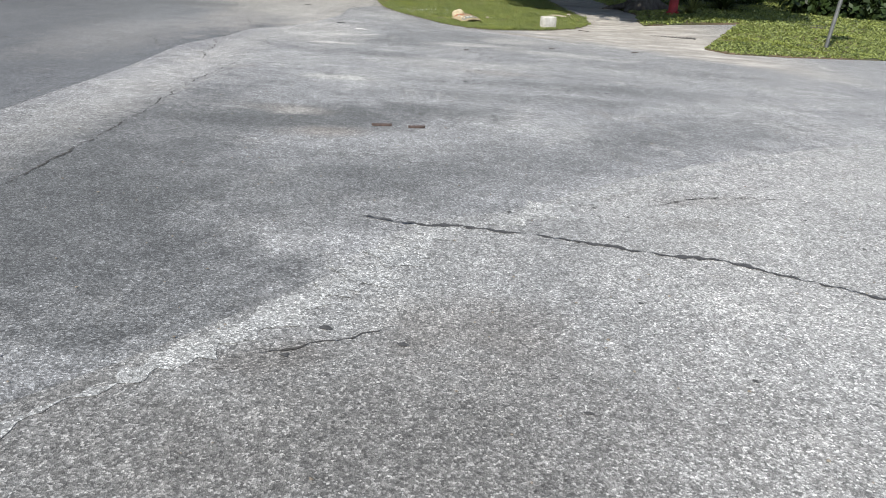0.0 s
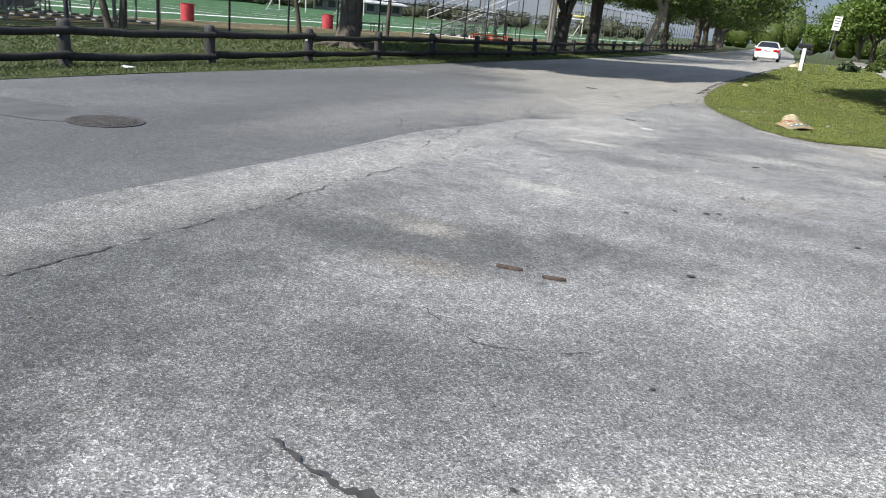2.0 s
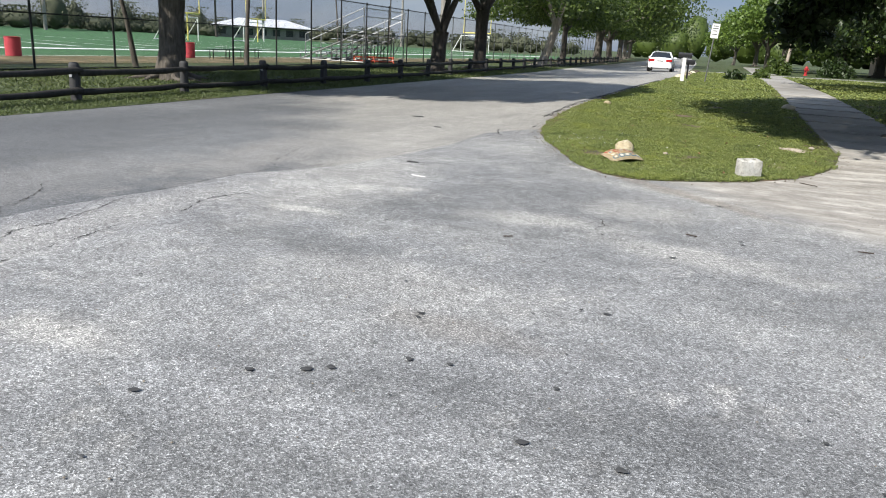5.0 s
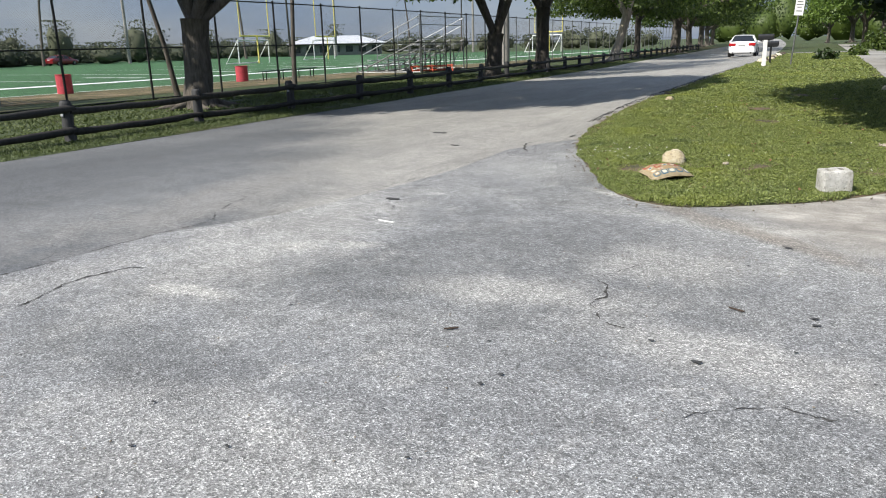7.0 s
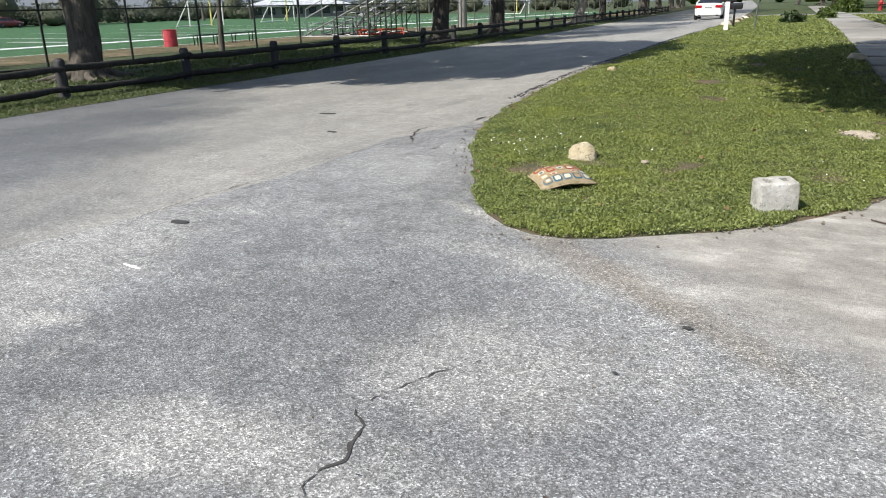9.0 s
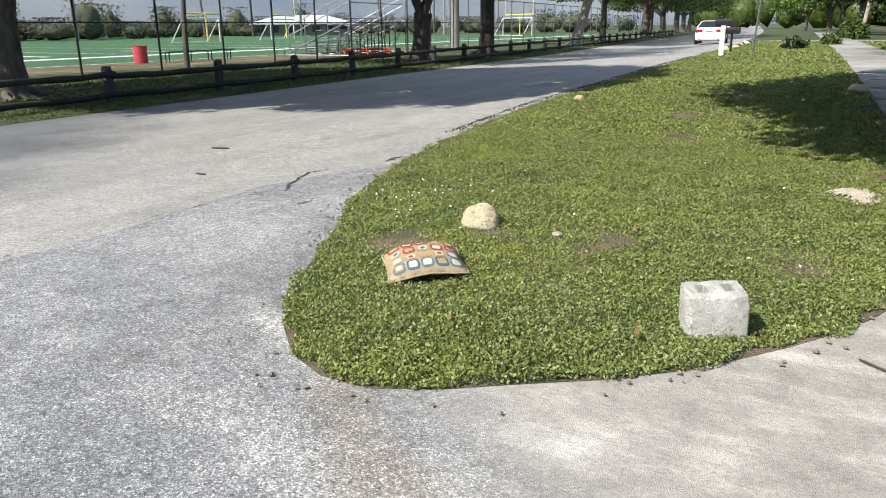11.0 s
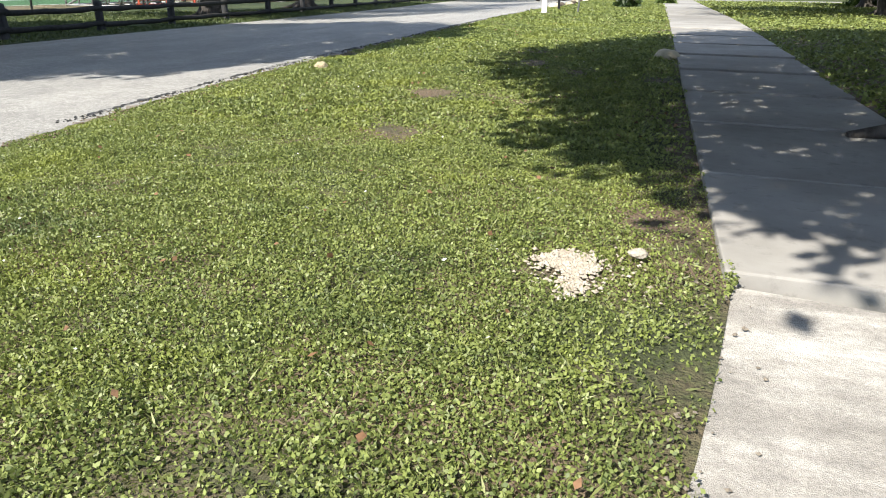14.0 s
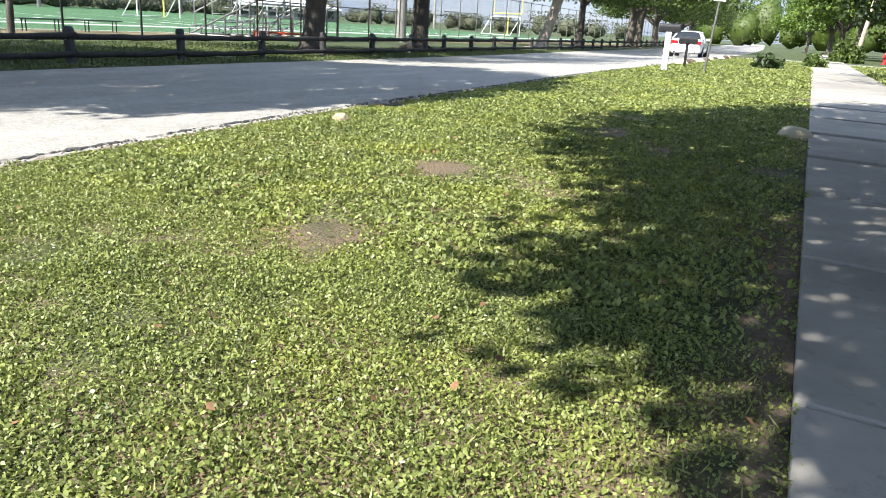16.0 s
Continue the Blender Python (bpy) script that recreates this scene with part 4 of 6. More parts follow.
rw = random.Random(5)
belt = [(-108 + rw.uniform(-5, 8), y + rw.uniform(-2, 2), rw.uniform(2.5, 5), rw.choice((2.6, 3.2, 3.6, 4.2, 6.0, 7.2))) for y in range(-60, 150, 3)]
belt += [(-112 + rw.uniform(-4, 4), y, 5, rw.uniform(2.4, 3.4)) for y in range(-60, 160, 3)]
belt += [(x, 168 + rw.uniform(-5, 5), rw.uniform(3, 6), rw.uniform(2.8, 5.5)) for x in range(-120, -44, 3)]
woods("far_woods", belt, "dark green belt of trees beyond the sports field", M_LEAFHAZE, 3)
rear = [(rw.uniform(14, 46), rw.uniform(76, 130), rw.uniform(3, 5), rw.uniform(5, 9)) for _ in range(40)] + [(-44 + i * 4.5, 240 + rw.uniform(-12, 12), 8, rw.uniform(10, 18)) for i in range(24)]
woods("rear_woods", rear, "leafy mass of far trees along the street", M_LEAF, 4, 800, 0.36)


# ---- things on the lawn ----
def boulder(name, at, r, label, mat, seed, squash=0.75, turn=0.0):
    bm = bmesh.new()
    bmesh.ops.create_icosphere(bm, subdivisions=4, radius=1)
    for v in bm.verts:
        d = v.co.normalized()
        k = 1 + 0.16 * noise.noise(d * 1.3 + Vector((seed, 0, 0))) + 0.06 * noise.noise(d * 4 + Vector((0, seed, 0))) + 0.025 * noise.noise(d * 11)
        v.co = Vector((d.x * r * k, d.y * r * k * 0.85, max(-0.35, d.z) * r * k * squash))
    me = bpy.data.meshes.new(name)
    bm.to_mesh(me)
    bm.free()
    me.materials.append(mat)
    me.polygons.foreach_set("use_smooth", [True] * len(me.polygons))
    ob = tagged(new(name, me), label, "rock")
    ob.matrix_world = Matrix.Translation(at) @ Matrix.Rotation(turn, 4, "Z")
    return ob


def rock_material():
    m = Mat("stained_limestone", 0.9)
    c = m.ramp(m.noise(9, 7, 0.65), (0.3, (0.34, 0.27, 0.16)), (0.55, (0.5, 0.43, 0.29)), (0.72, (0.62, 0.58, 0.47)))
    c = m.mix(m.ramp(m.noise(22, 6, 0.7), (0.54, 0.0), (0.64, 0.9)), c, (0.13, 0.1, 0.07))
    m.color(c)
    m.bump(m.noise(40, 6, 0.7), 0.7, 0.02)
    return m.m


M_LIME = rock_material()
boulder("boulder", gz(-0.05, 17.9, 0.03), 0.15, "rounded yellowish limestone boulder on the clover lawn", M_LIME, 3, 0.95)
boulder("boulder", gz(2.05, 29.1, 0.04), 0.19, "flat grey limestone slab beside the sidewalk", M_ROCK, 9, 0.6, 0.4)
boulder("stone", gz(-2.22, 26.0, 0.05), 0.09, "small pale stone at the lawn's edge", M_LIME, 5, 0.7)


def block_material():
    """Pitted whitewashed concrete with grey weathering."""
    m = Mat("pitted_block", 0.92)
    c = m.ramp(m.noise(8, 7, 0.7), (0.32, (0.34, 0.325, 0.28)), (0.52, (0.58, 0.565, 0.52)), (0.7, (0.7, 0.69, 0.65)))
    c = m.mix(m.ramp(m.noise(38, 6, 0.7), (0.56, 0.0), (0.66, 0.8)), c, (0.2, 0.185, 0.155))
    m.color(c)
    m.bump(m.noise(55, 7, 0.75), 0.9, 0.02)
    return m.m


def cinder_block(at):
    """A worn block with two hollow cores, broken round the edges."""
    bm = bmesh.new()
    L, W, H = 0.40, 0.205, 0.205
    xs = [-L / 2, -L / 2 + 0.075, -0.055, 0.055, L / 2 - 0.075, L / 2]
    ys = [-W / 2, -W / 2 + 0.06, W / 2 - 0.05, W / 2]
    for i in range(5):
        for j in range(3):
            if j == 1 and i in (1, 3):
                continue
            box(bm, xs[i], ys[j], 0, xs[i + 1], ys[j + 1], H)
    for i in (1, 3):
        box(bm, xs[i], ys[1], 0.0, xs[i + 1], ys[2], 0.07)
    bmesh.ops.remove_doubles(bm, verts=bm.verts[:], dist=0.0005)
    inner = [f for f in bm.faces if sum(1 for g in bm.faces if g is not f and (g.calc_center_median() - f.calc_center_median()).length < 1e-5)]
    bmesh.ops.delete(bm, geom=inner, context="FACES")
    bmesh.ops.subdivide_edges(bm, edges=bm.edges[:], cuts=4, use_grid_fill=True)
    for v in bm.verts:
        edge = sum((abs(abs(v.co.x) - L / 2) < 1e-3, abs(abs(v.co.y) - W / 2) < 1e-3, abs(v.co.z - H) < 1e-3))
        n = noise.noise(v.co * 14)
        v.co *= 1 - (0.028 + 0.03 * n) * max(0, edge - 1)
        v.co += Vector((noise.noise(v.co * 13), noise.noise(v.co * 13 + Vector((5, 0, 0))), noise.noise(v.co * 13 + Vector((0, 5, 0))))) * 0.006
    bmesh.ops.recalc_face_normals(bm, faces=bm.faces[:])
    me = bpy.data.meshes.new("cinder_block")
    bm.to_mesh(me)
    bm.free()
    me.materials.append(block_material())
    ob = tagged(new("cinder_block", me), "weathered whitish concrete cinder block with two hollow cores", "cinder block")
    ob.matrix_world = at
    return ob


cinder_block(Matrix.Translation(gz(1.79, 16.69, 0.0)) @ pose(0, 0, 0, 4, -3, 27) @ Matrix.Diagonal((0.67, 0.95, 1.12, 1)))


def pillow(at):
    ob = thing("throw_pillow", "patterned cream throw pillow with red and blue rounded squares", "pillow", at=at)
    L, W, T = 0.46, 0.42, 0.062
    n, m = 28, 22

    def surf(u, v, s):
        x, y = (u - 0.5) * L, (v - 0.5) * W
        px, py = 1 - (2 * u - 1) ** 4, 1 - (2 * v - 1) ** 4
        pinch = 1 - 0.10 * (1 - px) * 1 - 0.0
        h = T * (max(0, px) ** 0.6) * (max(0, py) ** 0.6)
        bend = 0.03 * math.cos(math.pi * (u - 0.5)) - 0.03
        return Vector((x * (1 - 0.05 * (2 * v - 1) ** 2 * 0 - 0.06 * (1 - abs(2 * v - 1)) * abs(2 * u - 1) ** 3), y * pinch * (1 - 0.08 * (1 - abs(2 * u - 1)) * abs(2 * v - 1) ** 3),
                       0.05 + s * h * (0.9 if s > 0 else 0.5) + bend + 0.006 * noise.noise(Vector((u * 6, v * 6, s)))))

    bm = bmesh.new()
    for s in (1, -1):
        g = [[bm.verts.new(surf(i / n, j / m, s)) for j in range(m + 1)] for i in range(n + 1)]
        for i in range(n):
            for j in range(m):
                q = (g[i][j], g[i + 1][j], g[i + 1][j + 1], g[i][j + 1])
                bm.faces.new(q if s > 0 else q[::-1])
    bmesh.ops.remove_doubles(bm, verts=bm.verts[:], dist=0.0008)
    cloth = Mat("cream_fabric", 0.95)
    cloth.color(cloth.ramp(cloth.noise(25, 5), (0.3, (0.24, 0.19, 0.11)), (0.7, (0.37, 0.3, 0.19))))
    cloth.bump(cloth.noise(420, 2), 0.5, 0.002)
    part("cover", bm, cloth.m, ob, soft=True)
    red, blue = simple("red_print", (0.3, 0.05, 0.03), 0.95, 0, 0.3, 40), simple("blue_print", (0.045, 0.11, 0.16), 0.95, 0, 0.3, 40)
    cream, gold = simple("pale_print", (0.52, 0.47, 0.36), 0.95, 0, 0.12, 40), simple("tan_print", (0.33, 0.23, 0.12), 0.95, 0, 0.25, 40)
    teal = simple("teal_print", (0.1, 0.15, 0.17), 0.95, 0, 0.3, 40)
    rng = random.Random(4)
    cols, rows_ = 5, 4
    outer = [[teal, gold, gold, red], [blue, gold, red, red], [teal, gold, gold, red], [blue, gold, red, gold], [teal, teal, red, red]]
    for i in range(cols):
        for j in range(rows_):
            cu, cv = (i + 0.5) / cols, (j + 0.5) / rows_
            for k, (sc, mat_) in enumerate(((0.95, outer[i][j]), (0.62, cream if (i + j) % 3 else gold), (0.36, (cream, gold, blue, red)[(i * 2 + j) % 4]))):
                if k == 2 and (i + j) % 2:
                    continue
                b2 = bmesh.new()
                c = 16
                ring = []
                a0 = rng.uniform(-0.12, 0.12)
                for q in range(c):
                    t = 2 * math.pi * q / c
                    ex = math.copysign(abs(math.cos(t)) ** 0.5, math.cos(t)) * 0.5 * sc / cols * 0.86
                    ey = math.copysign(abs(math.sin(t)) ** 0.5, math.sin(t)) * 0.5 * sc / rows_ * 0.86
                    ring.append((cu * 0.9 + 0.05 + ex + a0 * ey * 0.5, cv * 0.9 + 0.05 + ey))
                mid = b2.verts.new(surf(cu * 0.9 + 0.05, cv * 0.9 + 0.05, 1) + Vector((0, 0, 0.0022 + 0.0016 * k)))
                prev = [mid] * c
                for lv in (0.35, 0.7, 1.0):
                    cur = [b2.verts.new(surf(cu * 0.9 + 0.05 + (u - cu * 0.9 - 0.05) * lv, cv * 0.9 + 0.05 + (v - cv * 0.9 - 0.05) * lv, 1) + Vector((0, 0, 0.0022 + 0.0016 * k))) for u, v in ring]
                    for q in range(c):
                        q2 = (q + 1) % c
                        if lv == 0.35:
                            b2.faces.new((mid, cur[q], cur[q2]))
                        else:
                            b2.faces.new((prev[q], cur[q], cur[q2], prev[q2]))
                    prev = cur
                part("printed_square", b2, mat_, ob, soft=True)
    # piped seam round the edge
    b3 = bmesh.new()
    rim = [surf(i / 24, 0, 1) for i in range(25)] + [surf(1, j / 20, 1) for j in range(1, 21)] + [surf(1 - i / 24, 1, 1) for i in range(1, 25)] + [surf(0, 1 - j / 20, 1) for j in range(1, 20)]
    tube(b3, rim + [rim[0]], 0.006, 6, False)
    part("piping", b3, cloth.m, ob, soft=True)
    return ob


pillow(Matrix.Translation(gz(0.15, 16.78, 0.045)) @ pose(0, 0, 0, 6, -3, 40))

# ---- mailboxes, sign, hydrants ----
M_WHITE = simple("white_paint", (0.74, 0.74, 0.72), 0.5, 0, 0.1, 6)
M_BLACK = simple("black_metal", (0.025, 0.025, 0.027), 0.4, 0.3, 0.3, 10)
M_REDP = simple("faded_red_paint", (0.42, 0.03, 0.035), 0.5, 0, 0.25, 9)
M_ALU = simple("aluminium", (0.5, 0.51, 0.52), 0.35, 0.8, 0.12, 5)


def mailbox(at, post_mat, label, post_w, h, turn, hood=False, footing=False):
    ob = thing("mailbox", label, "mailbox", at=Matrix.Translation(at) @ Matrix.Rotation(turn, 4, "Z"))
    bm = bmesh.new()
    box(bm, -post_w / 2, -post_w / 2, -0.15, post_w / 2, post_w / 2, h, 0.008)
    part("post", bm, post_mat, ob)
    if footing:
        bm = bmesh.new()
        box(bm, -0.22, -0.16, -0.1, 0.2, 0.17, 0.05, 0.02)
        part("footing", bm, M_BLOCK, ob, "pale concrete footing")
    bm = bmesh.new()
    prof = [(-0.085, 0), (0.085, 0), (0.085, 0.12)] + [(0.085 * math.cos(q), 0.12 + 0.085 * math.sin(q)) for q in (math.pi * k / 8 for k in range(1, 8))] + [(-0.085, 0.12)]
    ends = []
    for x in (-0.27, 0.27):
        ends.append([bm.verts.new((x, a, h + b)) for a, b in prof])
    for k in range(len(prof)):
        k2 = (k + 1) % len(prof)
        bm.faces.new((ends[0][k], ends[0][k2], ends[1][k2], ends[1][k]))
    bm.faces.new(ends[0][::-1])
    bm.faces.new(ends[1])
    bmesh.ops.recalc_face_normals(bm, faces=bm.faces[:])
    body = part("box", bm, M_BLACK, ob, "rounded black metal box")
    bm = bmesh.new()
    box(bm, 0.272, -0.085, h + 0.005, 0.285, 0.085, h + 0.2, 0.02 if not hood else 0.004)
    part("door", bm, M_WHITE if hood else M_BLACK, body)
    bm = bmesh.new()
    box(bm, -0.26, -0.07, h - 0.03, 0.26, 0.07, h - 0.002, 0.004)
    part("shelf", bm, M_BLACK, ob)
    return ob


mailbox(gz(-2.33, 40.1, 0.01), M_WHITE, "black mailbox on a thick white post on the lawn", 0.15, 1.02, 0.15, False, True)
mailbox(gz(-2.6, 43.6, 0.02), M_BLACK, "low black mailbox on a thin dark post on the lawn", 0.08, 0.72, 0.2)

sign = thing("street_sign", "leaning steel post with a small white sign plate", "sign", at=Matrix.Translation(gz(-1.52, 41.3, 0.0)) @ pose(0, 0, 0, 0, 3.5, 0))
bm = bmesh.new()
tube(bm, [(0, 0, -0.2), (0, 0, 2.52)], 0.03, 8)
part("post", bm, M_GALV, sign)
bm = bmesh.new()
box(bm, -0.16, -0.045, 1.9, 0.16, -0.036, 2.5, 0.012)
plate = part("plate", bm, M_WHITE, sign)
for k, (w, z) in enumerate(((0.1, 2.4), (0.12, 2.3), (0.08, 2.2), (0.1, 2.06))):
    bm = bmesh.new()
    box(bm, -w, -0.05, z - 0.018, w, -0.046, z + 0.018)
    part("bar", bm, M_GALV, plate)
sign2 = thing("street_sign", "bare galvanised sign post leaning on the corner lawn", "sign", at=Matrix.Translation(gz(6.9, 15.8, 0.02)) @ pose(0, 0, 0, 0, 4, 0))
bm = bmesh.new()
tube(bm, [(0, 0, -0.2), (0, 0, 2.4)], 0.035, 10)
part("post", bm, M_GALV, sign2)
bm = bmesh.new()
lathe(bm, [(0.38, -0.004), (0.38, 0.004)], 8, pose(0, -0.045, 2.2, 90, 0, 0) @ pose(0, 0, 0, 0, 0, 22.5))
part("plate", bm, M_REDP, sign2)


def hydrant(at, label, s=1.0):
    ob = thing("fire_hydrant", label, "fire hydrant", at=Matrix.Translation(at) @ Matrix.Scale(s, 4))
    bm = bmesh.new()
    lathe(bm, [(0.16, -0.05), (0.16, 0.03), (0.11, 0.04), (0.105, 0.42), (0.13, 0.44), (0.13, 0.56), (0.11, 0.57)], 24)
    barrel = part("barrel", bm, M_REDP, ob, soft=False)
    bm = bmesh.new()
    lathe(bm, [(0.145, 0.57), (0.145, 0.6), (0.12, 0.64), (0.08, 0.7), (0.035, 0.735), (0.03, 0.78), (0.01, 0.785)], 24)
    part("bonnet", bm, M_REDP, ob)
    for q in (0, 120, 240):
        bm = bmesh.new()
        lathe(bm, [(0.06, 0.09), (0.06, 0.15), (0.075, 0.15), (0.075, 0.2), (0.03, 0.2), (0.03, 0.225)], 14, pose(0, 0, 0.47, 0, 0, q) @ pose(0, 0, 0, 0, 90, 0))
        part("outlet_cap", bm, M_REDP, barrel)
    for k in range(8):
        bm = bmesh.new()
        lathe(bm, [(0.012, 0.02), (0.012, 0.055)], 6, Matrix.Translation((0.135 * math.cos(k * 0.785), 0.135 * math.sin(k * 0.785), 0)))
        part("bolt", bm, M_REDP, ob)
    return ob


hydrant(gz(5.45, 22.0, 0.02), "dull red fire hydrant under the yard tree", 1.1)
hydrant(gz(2.6, 74.5, 0.02), "bright red fire hydrant beyond the driveway")

# spiky plants beside the hydrant and a dark trunk base
def spiky_plant(at, label, n, length, mat, seed):
    rng = random.Random(seed)
    verts, faces = [], []
    for _ in range(n):
        q, up = rng.uniform(0, 6.283), rng.uniform(0.3, 1.4)
        d = Vector((math.cos(q) * math.cos(up), math.sin(q) * math.cos(up), math.sin(up)))
        side = Vector((-math.sin(q), math.cos(q), 0)) * 0.018
        ln = length * rng.uniform(0.6, 1.1)
        p = [d * ln * f + Vector((0, 0, -0.35 * ln * f * f)) for f in (0.03, 0.35, 0.7, 1.0)]
        k = len(verts)
        verts += [p[0] - side, p[0] + side, p[1] - side, p[1] + side, p[2] - side * 0.6, p[2] + side * 0.6, p[3]]
        faces += [(k, k + 1, k + 3, k + 2), (k + 2, k + 3, k + 5, k + 4), (k + 4, k + 5, k + 6)]
    ob = thing("spiky_plant", label, "plant", at=Matrix.Translation(at))
    lv = new("leaves", mesh_from("leaves", verts, faces, mat))
    lv.parent = ob
    return ob


spiky_plant(gz(6.0, 22.2), "spiky strap-leaved plant beside the hydrant", 150, 0.75, M_BLADE, 1)
spiky_plant(gz(5.5, 24.2), "spiky dark plant at the tree's foot", 130, 0.8, M_FROND, 2)
spiky_plant(gz(7.6, 24.8), "large dark spiky plant in the shade", 260, 1.7, M_FROND, 3)
spiky_plant(gz(6.7, 25.6), "large dark spiky plant in the shade", 260, 1.9, M_FROND, 4)


def bush(name, at, r, h, label, mat, n, leaf, seed):
    nr = np.random.default_rng(seed)
    ob = thing(name, label, "bush", at=Matrix.Translation(at))
    d = nr.normal(size=(n, 3))
    d /= np.linalg.norm(d, axis=1)[:, None]
    d[:, 2] = np.abs(d[:, 2])
    rad = nr.uniform(0.55, 1.05, n)[:, None] * (1 + 0.25 * np.sin(3 * d[:, :1] * 3 + d[:, 1:2] * 4))
    lv = new("leaves", leaf_mesh("leaves", d * rad * np.array([r, r, h]), leaf, mat, nr))
    lv.parent = ob
    bm = bmesh.new()
    for k in range(6):
        q = k * 1.05
        tube(bm, [(0, 0, -0.1), (0.3 * r * math.cos(q), 0.3 * r * math.sin(q), 0.4 * h), (0.7 * r * math.cos(q), 0.7 * r * math.sin(q), 0.75 * h)], [0.03, 0.02, 0.01], 5)
    part("stems", bm, M_BARKD, ob)
    return ob


bush("bush", gz(-0.9, 48.5), 0.55, 0.45, "small dark weedy bush on the lawn", M_LEAFD, 500, 0.1, 1)
bush("bush", gz(0.1, 55.5), 0.45, 0.5, "low leafy bush at the lawn's end", M_LEAF, 600, 0.1, 2)
bush("bush", gz(0.5, 71.5), 0.9, 1.2, "clipped dark green bush by the wooden pole", M_LEAF, 3000, 0.14, 3)
bush("bush", gz(4.6, 72.0), 1.2, 1.2, "dark flowering bush beyond the driveway", M_LEAFD, 2200, 0.14, 4)
bush("bush", gz(9.5, 56.0), 1.6, 1.5, "dense bush under the yard tree", M_LEAF, 3000, 0.14, 5)
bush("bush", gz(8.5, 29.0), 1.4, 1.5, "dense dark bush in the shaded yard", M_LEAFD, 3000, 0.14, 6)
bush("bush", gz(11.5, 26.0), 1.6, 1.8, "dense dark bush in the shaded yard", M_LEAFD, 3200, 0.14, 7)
stone_row = random.Random(8)
for k in range(14):
    f = k / 13
    boulder("edging_stone", gz(-3.3 - 1.1 * f + 0.2 * stone_row.random(), 46 + 15.5 * f, 0.03), 0.17 + 0.07 * stone_row.random(), "dark rough edging stone along the lawn's edge", M_EARTH if k % 3 else M_ROCK, 20 + k, 0.7, k)
pole = thing("wooden_pole", "leaning bare wooden utility pole by the bush", "pole", at=Matrix.Translation(gz(1.0, 72.8)) @ pose(0, 0, 0, 0, 6, 0))
bm = bmesh.new()
tube(bm, [(0, 0, -0.3), (0, 0, 3), (0, 0, 6.5)], [0.14, 0.12, 0.1], 10)
part("shaft", bm, simple("pale_wood", (0.36, 0.31, 0.25), 0.85, 0, 0.3, 4), pole)

# ---- sports ground ----
def drum(at, label):
    ob = thing("trash_drum", label, "trash can", "red drums by the field", at=Matrix.Translation(at) @ Matrix.Diagonal((1, 1, 0.82, 1)))
    bm = bmesh.new()
    lathe(bm, [(0.285, 0), (0.29, 0.02), (0.285, 0.29), (0.3, 0.3), (0.285, 0.31), (0.287, 0.58), (0.302, 0.59), (0.287, 0.6), (0.287, 0.86), (0.305, 0.875), (0.305, 0.89), (0.27, 0.89), (0.265, 0.7)], 28)
    part("shell", bm, simple("pink_red_plastic", (0.55, 0.07, 0.09), 0.55, 0, 0.15, 6), ob)
    for s in (0, 1):
        bm = bmesh.new()
        tube(bm, [(0.29 * math.cos(3.1 * s + 0.9), 0.29 * math.sin(3.1 * s + 0.9), 0.78), (0.34 * math.cos(3.1 * s + 1.0), 0.34 * math.sin(3.1 * s + 1.0), 0.8), (0.29 * math.cos(3.1 * s + 1.1), 0.29 * math.sin(3.1 * s + 1.1), 0.78)], 0.015, 6)
        part("handle", bm, M_DKPIPE, ob)
    return ob


drum((-25.6, 26.25, 0.02), "faded red plastic drum used as a trash can by the field")
drum((-25.0, 35.0, 0.02), "faded red plastic drum used as a trash can by the field")

bench = thing("bench", "long backless dark green bench beside the field", "bench", at=Matrix.Translation((-24.6, 37.9, 0.02)) @ pose(0, 0, 0, 0, 0, 8))
bm = bmesh.new()
box(bm, -0.16, -2.4, 0.41, 0.16, 2.4, 0.47, 0.008)
part("seat", bm, simple("dark_green_paint", (0.06, 0.12, 0.085), 0.5, 0, 0.2, 5), bench)
for y in (-2.1, -0.7, 0.7, 2.1):
    for s in (-1, 1):
        bm = bmesh.new()
        tube(bm, [(0.1 * s, y, 0.42), (0.1 * s, y, -0.02)], 0.025, 6)
        part("leg", bm, M_DKPIPE, bench)


